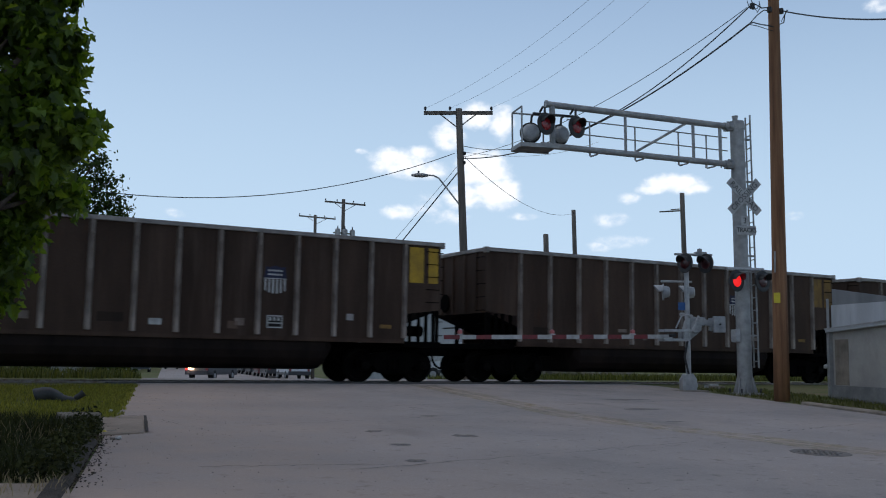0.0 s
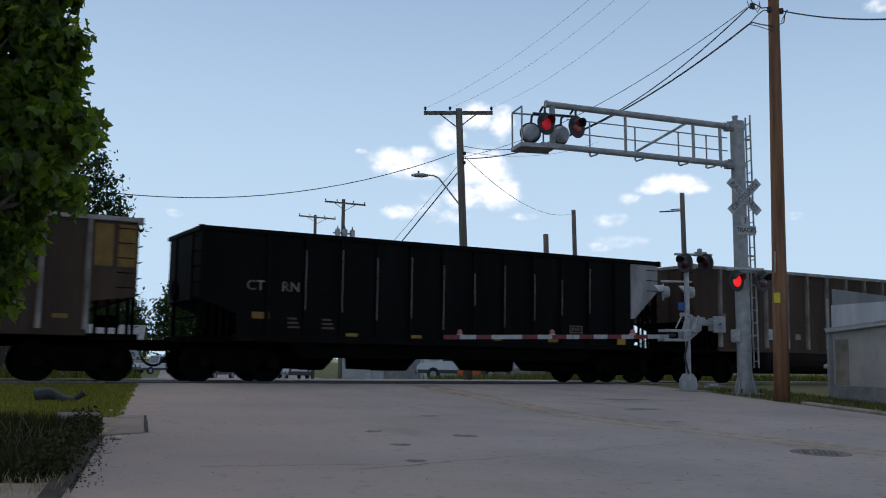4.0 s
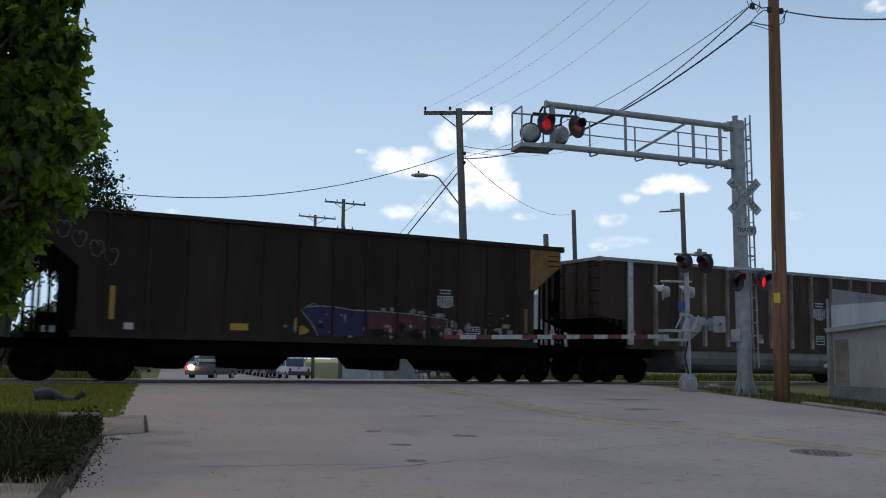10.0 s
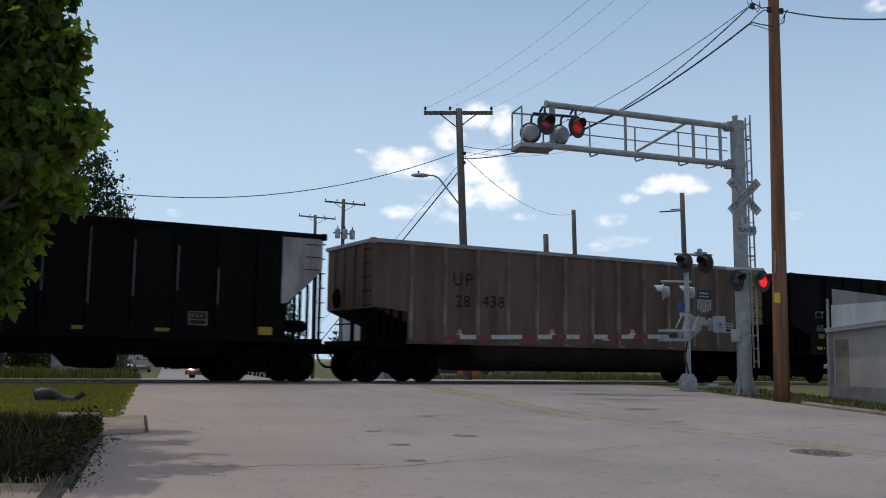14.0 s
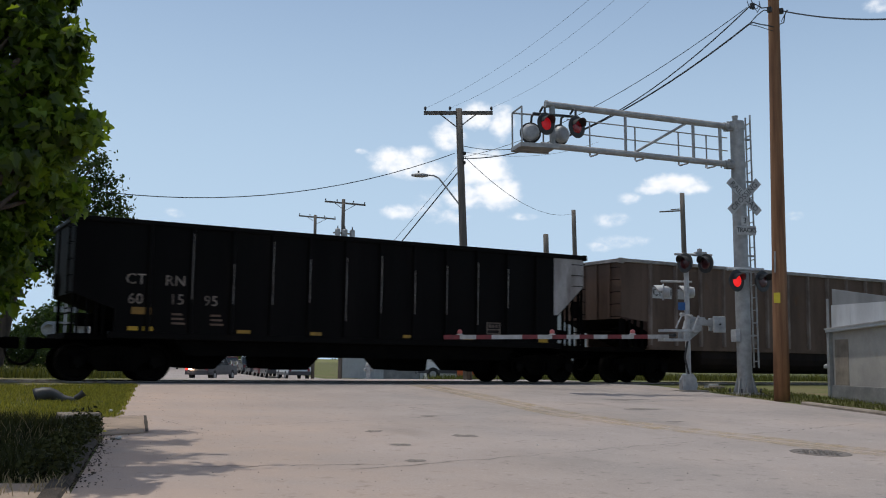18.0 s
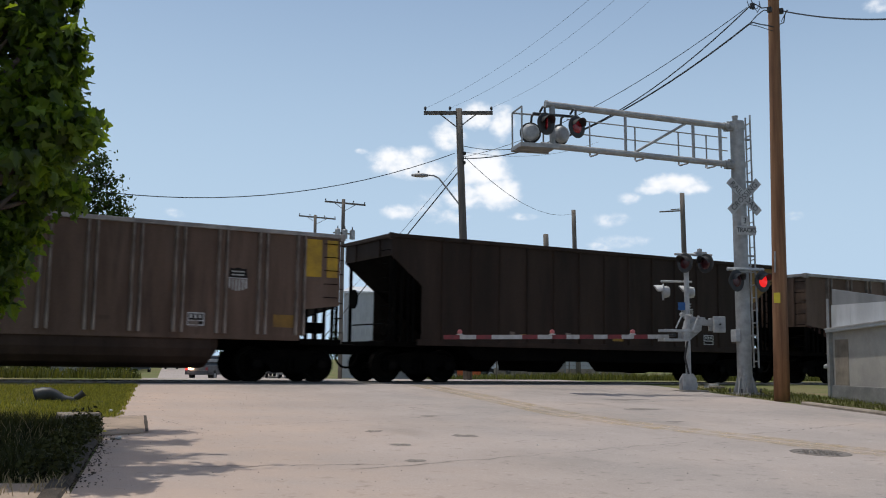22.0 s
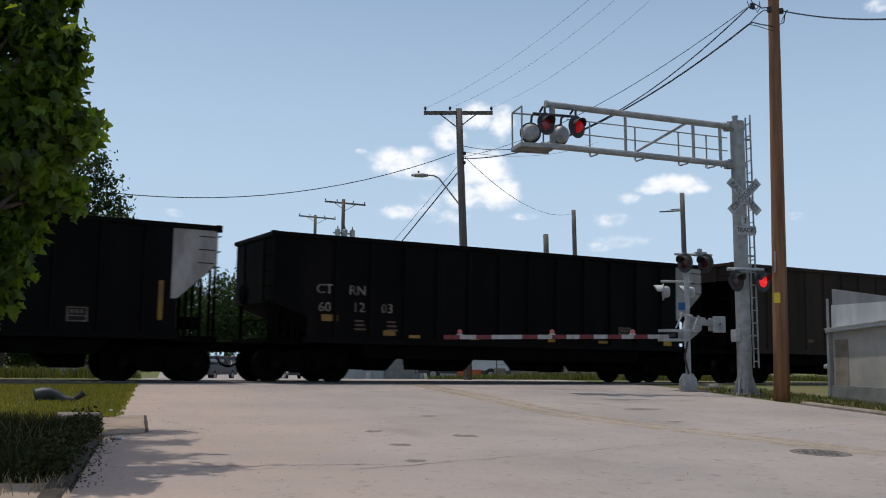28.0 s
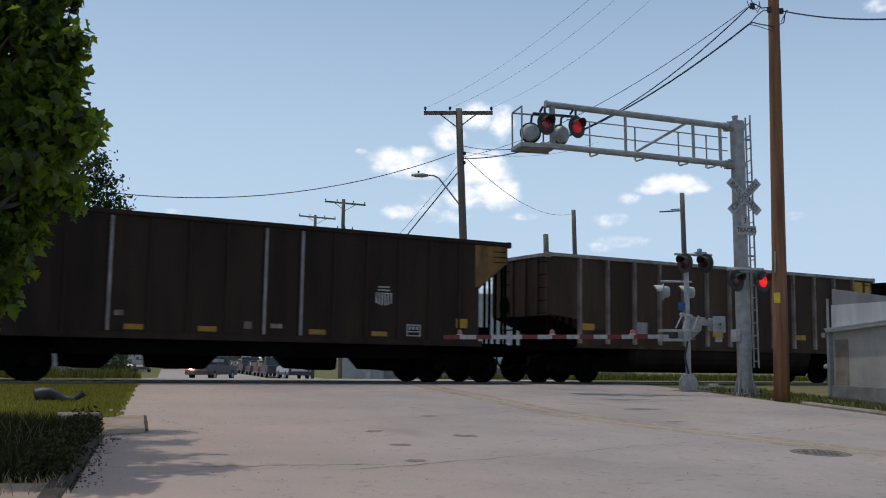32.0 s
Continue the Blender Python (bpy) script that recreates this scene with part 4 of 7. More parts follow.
def yellow_end(car, style):
    if style == "windows":       # two tall fields with the ladder between
        for x, w in ((6.58, 0.44), (7.10, 0.30)):
            plate(car, "yellow_panel", x, 3.22, w, 0.98, PANEL_YELLOW, "yellow end panel")
    elif style == "full":
        plate(car, "yellow_panel", 6.82, 2.92, 0.98, 1.72, PANEL_ORANGE, "dirty ochre end panel")
    elif style == "short":
        for x, w in ((6.55, 0.42), (7.08, 0.40)):
            plate(car, "yellow_panel", x, 3.20, w, 1.0, PANEL_ORANGE, "dirty ochre end panel")


def white_end(car, top=3.85, material=None, low=2.0, hi=2.9):
    bm = NB()
    prism(bm, [(6.24, low), (6.40, low + 0.02), (7.335, hi), (7.335, top - 0.13), (6.24, top - 0.13)], Y_SKIN - 0.006, Y_SKIN)
    part("end_panel", bm, material or PANEL_WHITE, car, "dirty white end panel" if not material else "dirty ochre end panel")


def small_marks(car, seed, n=4):
    rnd = random.Random(seed)
    for i in range(n):
        x = rnd.choice([k + 0.5 for k in range(-6, 6)]) + rnd.uniform(-0.15, 0.15)
        plate(car, "stencil_patch", x, rnd.choice([1.42, 1.5, 1.62]), rnd.uniform(0.16, 0.34), rnd.uniform(0.10, 0.2), rnd.choice([POST_BROWN, POST_GREY, STEEL_GREY]))


def build_train():
    """The cars in running order; the number is the count of couplings behind the first."""
    gon_a = gondola(STEEL_BROWN, POST_GREY, CHORD, TUB_DARK, 0.15, "dusty brown high-sided coal gondola with pale side posts")
    gon_b = gondola(STEEL_GREY, POST_GREY, CHORD, TUB_BROWN, 0.25, "grey-brown coal gondola with broad pale double posts")
    gon_c = gondola(STEEL_GREY, POST_BROWN, CHORD, TUB_DARK, 0.12, "plain grey-brown coal gondola with thin posts and stencilled number")
    gon_s = gondola(STEEL_BROWN, POST_GREY, CHORD, TUB_SILVER, 0.15, "dusty brown coal gondola with a bare silver tub")
    hop_black = hopper(HOPPER_BLACK, HOPPER_BLACK, HOPPER_BLACK, 3.85, 2.88, 1.96, 2.05, 1.7, [5.6 - 1.02 * i for i in range(12)], 0.13, 0.08, "black open-top coal hopper with white-painted end panel")
    hop_brown = hopper(HOPPER_BROWN, HOPPER_BROWN, HOPPER_BROWN, 4.05, 3.45, 2.66, 3.45, 2.66, [5.72 - 0.955 * i for i in range(13)], 0.085, 0.05, "tall rust-brown open-top coal hopper")
    kinds = {"a": gon_a, "b": gon_b, "c": gon_c, "s": gon_s, "h": hop_black, "n": hop_brown}
    order = {-2: "a", -1: "a", 0: "a", 1: "a", 2: "h", 3: "a", 4: "a", 5: "s", 6: "n", 7: "h", 8: "c", 9: "h", 10: "c", 11: "h", 12: "b", 13: "n", 14: "b", 15: "c", 16: "n", 17: "h", 18: "h", 19: "a", 20: "n", 21: "a"}
    used, cars = set(), {}
    for k, kind in order.items():
        m = pose(-40 - k * PITCH_CAR, HALF, 0)
        if kind in used:
            c = copy_thing(kinds[kind], m)
        else:
            c = kinds[kind]
            c.matrix_basis = m
            used.add(kind)
        cars[k] = c
    # marks come last, so that each car has its own
    for k in (-2, -1, 0, 1, 3, 4, 5, 19):
        c = cars[k]
        shield(c, 2.51)
        data_box(c, 2.53, 1.53)
        yellow_end(c, "windows" if k in (0, 1, 19, 4, 5) else "short")
        plate(c, "stencil_patch", -0.46, 1.44, 0.30, 0.15, DECAL_WHITE)
        plate(c, "stencil_patch", 4.61, 1.72 if k != 1 else 1.60, 0.20, 0.17, PANEL_WHITE)
        plate(c, "ochre_plate", 5.66, 1.50, 0.34, 0.10, PANEL_ORANGE)
        plate(c, "rust_patch", -5.4 if k % 2 else -1.5, 1.52, 0.6, 0.22, PANEL_ORANGE if k == 4 else HOPPER_BROWN)
        small_marks(c, 11 + k, 3)
    plate(cars[1], "stencil_patch", -3.62, 1.68, 0.60, 0.36, DECAL_WHITE, "white stencilled patch")
    plate(cars[1], "ochre_bar", -6.0, 2.0, 0.13, 0.62, PANEL_ORANGE)
    plate(cars[1], "stencil_patch", -5.49, 1.43, 0.26, 0.12, DECAL_WHITE)
    plate(cars[1], "stencil_patch", 3.5, 1.84, 0.16, 0.14, PANEL_WHITE)
    plate(cars[5], "bare_post", -6.19, 2.5, 0.20, 2.6, DECAL_WHITE, "bare pale post", y=Y_SKIN - 0.08)
    for x in (-0.49, 3.47, 5.53):
        plate(cars[19], "ochre_plate", x, 1.60, 0.46, 0.17, PANEL_YELLOW)
    plate(cars[19], "stencil_patch", -3.75, 1.72, 0.46, 0.36, PANEL_WHITE, "faded sticker")
    plate(cars[19], "ochre_plate", -5.85, 1.70, 0.46, 0.2, PANEL_YELLOW)
    for k in (8, 15):
        c = cars[k]
        shield(c, 4.67, 2.70, 1.05)
        data_box(c, 5.75, 1.84, 0.38, 0.32)
        plate(c, "stencil_patch", 5.47, 1.80, 0.14, 0.2, DECAL_WHITE)
        yellow_end(c, "full")
        lettering(c, "stencil", "UP", -4.54, 2.88, 0.52, DECAL_BLACK, 1.15)
        lettering(c, "stencil", "28", -4.52, 2.27, 0.48, DECAL_BLACK, 1.1)
        lettering(c, "stencil", "438" if k == 8 else "348", -3.50, 2.29, 0.48, DECAL_BLACK, 1.1)
        plate(c, "stencil_patch", 0.57, 1.38, 0.28, 0.15, DECAL_WHITE)
        small_marks(c, 40 + k, 3)
        reflectors(c, (-5.0, -2.8, -0.8, 1.2, 3.2), 1.13, POST_GREY, 0.3, 0.06)
    shield(cars[12], 4.70, 2.56, 0.78, DECAL_BLACK)
    shield(cars[14], 4.57, 2.56, 0.82, DECAL_BLACK)
    data_box(cars[12], 2.69, 1.49)
    data_box(cars[14], 3.55, 1.53)
    for k in (12, 14):
        yellow_end(cars[k], "windows")
        small_marks(cars[k], 60 + k, 3)
    for x, z, w, h, m in ((-0.33, 1.42, 0.30, 0.15, DECAL_WHITE), (4.72, 1.45, 0.22, 0.17, PANEL_WHITE), (2.6, 2.02, 0.26, 0.2, STEEL_BROWN)):
        plate(cars[12], "stencil_patch", x, z, w, h, m)
    plate(cars[12], "ochre_bar", 6.02, 1.75, 0.10, 0.62, PANEL_ORANGE)
    plate(cars[14], "rust_plate", 5.80, 1.55, 0.55, 0.32, PANEL_ORANGE, "orange patch at the car's end")
    plate(cars[14], "stencil_patch", -1.49, 1.43, 0.28, 0.15, DECAL_WHITE)
    for t, x, z in (("CMO", -4.54, 2.88), ("788", -4.48, 2.42), ("320", -3.55, 2.43)):
        lettering(cars[14], "stencil", t, x, z, 0.34, DECAL_BLACK, 1.15)
        lettering(cars[12], "stencil", t, x, z, 0.36, DECAL_BLACK, 1.15)
    plate(cars[10], "mark_plate", -5.68, 2.87, 0.80, 0.36, DECAL_WHITE, "white reporting-mark plate")
    lettering(cars[10], "stencil", "CMO", -5.68, 2.87, 0.33, DECAL_BLACK, 1.1).location.y = -0.007
    plate(cars[10], "mark_plate", -4.80, 2.86, 0.52, 0.32, PANEL_WHITE, "bleached blank plate")
    yellow_end(cars[10], "windows")
    plate(cars[10], "stencil_patch", 2.61, 1.99, 0.18, 0.17, DECAL_WHITE)
    small_marks(cars[10], 77, 4)
    nums = {2: ("60", "13", "42"), 7: ("60", "15", "49"), 9: ("60", "12", "88"), 11: ("60", "15", "95"), 17: ("60", "12", "03"), 18: ("60", "11", "10")}
    for k, (a, b, d) in nums.items():
        c = cars[k]
        white_end(c)
        for t, x, z in (("CT", -5.93, 2.42), ("RN", -4.99, 2.42)) + (((a, -5.92, 1.95), (b, -4.94, 1.97), (d, -4.10, 1.97)) if k not in (2, 9) else ()):
            lettering(c, "stencil", t, x, z, 0.36, POST_GREY, 1.05)
        plate(c, "ochre_plate", -5.77, 1.68, 0.46, 0.17, PANEL_ORANGE)
        if k in (7, 11):
            reflectors(c, (-5.95, -5.6), 1.26, PANEL_YELLOW, 0.24, 0.10)
        if k != 18:
            reflectors(c, (-3.25, -1.33, 1.39, 3.27), 1.25)
            plate(c, "ochre_plate", 5.81, 1.29, 0.42, 0.2, PANEL_YELLOW)
        bm = NB()
        for i in range(3):
            for j in range(2):
                box(bm, -5.05 + 0.95 * j + 0.0, Y_SKIN - 0.005, 1.38 + 0.11 * i, -4.72 + 0.95 * j - 0.04 * i, Y_SKIN, 1.43 + 0.11 * i)
        tagged(part("small_print", bm, STEEL_GREY, c, "small unreadable stencil lines"), kind="stuff")
        data_box(c, 4.12, 1.55, 0.46, 0.34, POST_GREY)
    for k in (2, 7, 9, 11):
        rnd = random.Random(300 + k)
        for i in range(1, 11):
            z, tall = rnd.uniform(2.3, 2.8), rnd.uniform(0.9, 1.8)
            plate(cars[k], "worn_strip", 5.6 - 1.02 * i + rnd.uniform(-0.015, 0.015), z, 0.014, tall, CHORD, y=Y_SKIN - 0.076)
    for x in (-6.1, -1.75, 1.6, 6.0):
        plate(cars[18], "ochre_bar", x, 1.95, 0.11, 0.95, PANEL_ORANGE)
    for x in (-2.76, -0.07):
        plate(cars[18], "bare_post", x, 2.35, 0.17, 2.3, CHORD, "bare metal post", y=Y_SKIN - 0.08)
    plate(cars[17], "ochre_plate", -4.02, 1.33, 0.36, 0.14, PANEL_ORANGE)
    for k in (6, 13, 16, 20):
        c = cars[k]
        white_end(c, 4.05, PANEL_ORANGE, 2.7, 3.46)
        shield(c, 3.37, 2.37, 0.85, HOPPER_BROWN)
        data_box(c, 4.30, 1.42, 0.42, 0.32)
        small_marks(c, 130 + k, 3)
    reflectors(cars[20], (-3.17, -1.41, 1.48, 3.26), 1.30, DECAL_YELLOW, 0.46, 0.13)
    plate(cars[20], "ochre_plate", 5.82, 1.66, 0.36, 0.26, PANEL_YELLOW)
    reflectors(cars[16], (2.48, 5.84), 1.32, DECAL_YELLOW, 0.46, 0.16)
    reflectors(cars[13], (-2.9, 0.5), 1.35, DECAL_YELLOW, 0.4, 0.12)
    reflectors(cars[6], (-2.52,), 1.37, PANEL_YELLOW, 0.46, 0.17)
    plate(cars[6], "ochre_bar", -5.6, 1.85, 0.12, 0.78, PANEL_YELLOW)
    plate(cars[6], "ochre_bar", 6.09, 1.80, 0.11, 0.7, PANEL_ORANGE)
    plate(cars[6], "stencil_patch", -5.2, 1.31, 0.22, 0.16, DECAL_WHITE)
    for x in (-3.78, 0.02, 1.0):
        plate(cars[20], "bare_post", x, 2.55, 0.075, 2.7, CHORD, "bare metal post", y=Y_SKIN - 0.05)
    paint_tag(cars[6])
    return cars


def paint_tag(c):
    """Spray-painted block with a pale outline on the brown hopper, plain blots with no words."""
    y = Y_SKIN
    rnd = random.Random(8)

    def blot(bm, x, z, a, b, y0, y1, n=9, rough=0.35):
        prism(bm, [(x + a * math.cos(t) * rnd.uniform(1 - rough, 1 + rough), z + b * math.sin(t) * rnd.uniform(1 - rough, 1 + rough)) for t in [k * math.tau / n for k in range(n)]], y0, y1)

    part("spray_blue", prism(NB(), [(-0.86, 1.86), (-0.33, 1.95), (0.15, 1.93), (0.6, 1.87), (1.06, 1.87), (1.02, 1.45), (0.9, 1.22), (0.1, 1.2), (-0.42, 1.22), (-0.62, 1.55)], y - 0.005, y), PAINT_BLUE, c, "blue spray paint")
    part("spray_red", prism(NB(), [(1.06, 1.87), (1.6, 1.86), (2.4, 1.83), (3.42, 1.74), (3.36, 1.50), (2.9, 1.40), (2.6, 1.28), (2.2, 1.42), (1.8, 1.30), (1.4, 1.40), (1.02, 1.45)], y - 0.005, y), PAINT_RED, c, "red spray paint")
    bm = NB()
    for x, z, a, b in ((1.35, 1.34, 0.22, 0.10), (2.02, 1.48, 0.15, 0.12), (2.45, 1.33, 0.2, 0.13), (2.95, 1.38, 0.22, 0.1), (0.55, 1.85, 0.05, 0.10), (-0.35, 1.45, 0.12, 0.06)):
        blot(bm, x, z, a, b, y - 0.008, y - 0.005)
    tagged(part("spray_black", bm, DECAL_BLACK, c, "black ragged overspray"), kind="stuff")
    bm = NB()
    blot(bm, -0.86, 1.32, 0.17, 0.12, y - 0.005, y)
    blot(bm, -1.02, 1.52, 0.06, 0.14, y - 0.005, y)
    tagged(part("spray_olive", bm, PANEL_YELLOW, c, "olive yellow blotch"), kind="stuff")
    bm = NB()
    line = [(-0.40, 1.2), (-0.58, 1.5), (-0.9, 1.86), (-0.72, 1.94), (-0.33, 1.98), (0.12, 1.96), (0.6, 1.90), (1.06, 1.90), (1.6, 1.89), (2.4, 1.86), (3.0, 1.80), (3.46, 1.76), (3.42, 1.5), (3.9, 1.42), (4.28, 1.30), (4.14, 1.17)]
    tube(bm, [(x, y, z) for x, z in line], 0.018, 5)
    tube(bm, [(-0.74, y, 1.95), (-0.55, y, 2.05), (-0.45, y, 1.98)], 0.012, 5)
    part("spray_outline", bm, SPRAY_WHITE, c, "pale spray outline")
    bm = NB()
    for x, z, a, b in ((1.45, 1.96, 0.10, 0.045), (1.72, 1.97, 0.05, 0.06), (2.35, 1.94, 0.08, 0.07), (2.62, 1.92, 0.10, 0.04), (3.2, 1.86, 0.18, 0.05), (3.6, 1.62, 0.05, 0.12), (3.72, 1.60, 0.04, 0.12), (4.1, 1.55, 0.09, 0.12), (4.45, 1.30, 0.10, 0.05), (4.7, 1.42, 0.03, 0.16),
                       (5.15, 1.52, 0.14, 0.06), (5.2, 1.42, 0.05, 0.11), (6.0, 1.30, 0.22, 0.05), (0.34, 1.66, 0.03, 0.12), (0.9, 1.42, 0.05, 0.05), (1.6, 1.50, 0.09, 0.05), (1.68, 1.42, 0.04, 0.08), (2.3, 1.52, 0.05, 0.05), (2.72, 1.34, 0.03, 0.10), (3.25, 1.33, 0.04, 0.06), (-1.05, 1.40, 0.05, 0.12), (-1.3, 1.43, 0.05, 0.04), (0.5, 1.21, 0.06, 0.03), (1.7, 1.22, 0.05, 0.05)):
        blot(bm, x, z, a, b, y - 0.012, y - 0.008)
    for i in range(30):
        x, z, r = rnd.uniform(-1.3, 5.6), rnd.uniform(1.22, 1.98), rnd.uniform(0.01, 0.03)
        blot(bm, x, z, r, r, y - 0.012, y - 0.008, 7)
    tagged(part("spray_spatter", bm, SPRAY_WHITE, c, "white spray spatter"), kind="stuff")
    bm = NB()
    for cx, cz, r in ((-6.86, 3.5, 0.2), (-6.5, 3.3, 0.19), (-6.1, 3.1, 0.19), (-5.77, 2.93, 0.2)):
        tube(bm, [(cx + r * math.cos(a) * (0.6 + 0.1 * math.sin(3 * a)) + 0.02 * a, y - 0.006, cz + r * math.sin(a)) for a in [0.4 + i * 0.4 for i in range(22)]], 0.007, 4)
    part("spray_scrawl", bm, SPRAY_WHITE, c, "pale looping spray scrawl")


train = build_train()
# small slips of each coupling from its even place
SLIP = {-2: 0.05, -1: 0.05, 0: 0.09, 1: 0.02, 2: -0.07, 3: -0.09, 4: -0.10, 5: -0.07, 6: -0.05, 7: -0.03, 8: 0.08, 9: 0.06, 10: 0.14, 11: 0.22, 12: 0.18, 13: -0.08, 14: -0.15, 15: -0.08, 16: -0.11, 17: -0.07, 18: -0.01, 19: -0.02, 20: 0.06, 21: 0.06, 22: 0.06}


def head(t):
    """Where the first coupling stands along the track at t seconds."""
    return 14.029 + 10.0864 * t + 0.0050516 * t * t - 0.00006477 * t ** 3


rolling = []


def wheel_motion():
    """The wheelsets roll with the way the train has gone."""
    turns = [(i / 15, Matrix.Rotation((head(i / 15) - head(0)) / RW, 4, "Y")) for i in range(481)]
    for ws in rolling:
        at = Matrix.Translation(ws.location)
        walk(ws, [(t, at @ r) for t, r in turns])


def train_motion():
    for k, c in train.items():
        slip = (SLIP[k] + SLIP[k + 1]) / 2
        for ws in [o for o in c.children_recursive if o.name.startswith("wheelset")]:
            rolling.append(ws)
        walk(c, [(t, pose(head(t) - 0.5 * PITCH_CAR - k * PITCH_CAR + slip, HALF, 0)) for t in range(0, 33, 2)])


# ---- crossing signals ----
ARM_TURN = 163.1    # local x along the gate arm, local y towards the oncoming road
BACKWARD = Matrix(((-1, 0, 0, 0), (0, 0, 1, 0), (0, 1, 0, 0), (0, 0, 0, 1)))   # lettering that faces +y
turning = []        # lenses that flash: (object, lit in the first half)


def signal_head(th, at, front=1, lit_first=None, size=0.30, turn=0.0, plate_mat=None):
    """A round flashing-light head: background disc, hood, housing, lens. front=-1: seen from its back."""
    x, y, z = at
    f = front
    a = Matrix.Translation(at) @ Matrix.Rotation(radians(turn), 4, "Z")
    bm = NB()
    lathe(bm, [(0.0, f * -0.02), (size, f * -0.02), (size + 0.012, f * 0.0), (size, f * 0.012), (0.165, f * 0.012), (0.165, f * 0.0), (0.0, f * 0.0)], 28, "y")
    bm.transform(a)
    disc = part("background_disc", bm, plate_mat or (BLACK if f > 0 else ALU), th)
    bm = NB()
    k = size * 0.86 / 0.165 if plate_mat else 1.0
    lathe(bm, [(0.0, f * -0.19), (0.10 * k, f * -0.185), (0.14 * k, f * -0.155), (0.16 * k, f * -0.09), (0.165 * k, f * -0.022), (0.0, f * -0.022)], 24, "y")
    bm.transform(a)
    part("lamp_housing", bm, BLACK if f > 0 else ALU, disc)
    bm = NB()
    arc = [math.pi * (0.04 + 0.92 * i / 14) for i in range(15)]
    rows = []
    for r in (0.176, 0.188):
        for k, (d, cut) in enumerate(((0.014, 0.0), (0.25, 0.50))):
            rows.append([bm.verts.new((r * math.cos(t), f * (d - cut * 0.28 * (1 - max(0.0, math.sin(t)))), r * math.sin(t))) for t in arc])
    for p, q in ((0, 1), (3, 2), (2, 0), (1, 3)):
        for i in range(14):
            bm.faces.new((rows[p][i], rows[p][i + 1], rows[q][i + 1], rows[q][i]))
    bm.transform(a)
    part("hood", bm, BLACK if f > 0 else ALU, disc)
    if f > 0:
        bm = NB()
        lathe(bm, [(0.0, 0.035), (0.08, 0.028), (0.13, 0.014), (0.162, 0.003), (0.162, -0.003), (0.13, -0.014), (0.08, -0.028), (0.0, -0.035)], 24, "y")
        me = bpy.data.meshes.new("lens")
        bmesh.ops.recalc_face_normals(bm, faces=bm.faces)
        for fc in bm.faces:
            fc.material_index = 0 if fc.calc_center_median().y > 0 else 1
        bm.to_mesh(me)
        bm.free()
        me.materials.append(LENS_OFF if lit_first is None else LENS_DIM if at[2] > 5 else LENS_LIT)
        me.materials.append(LENS_DARK if at[2] > 5 else LENS_OFF)
        ln = hang("lens", me, None, disc, "round red lens", True)
        ln.matrix_basis = a @ Matrix.Translation((0, 0.012, 0))
        if lit_first is not None:
            turning.append((ln, ln.matrix_basis.copy(), lit_first))
    return disc


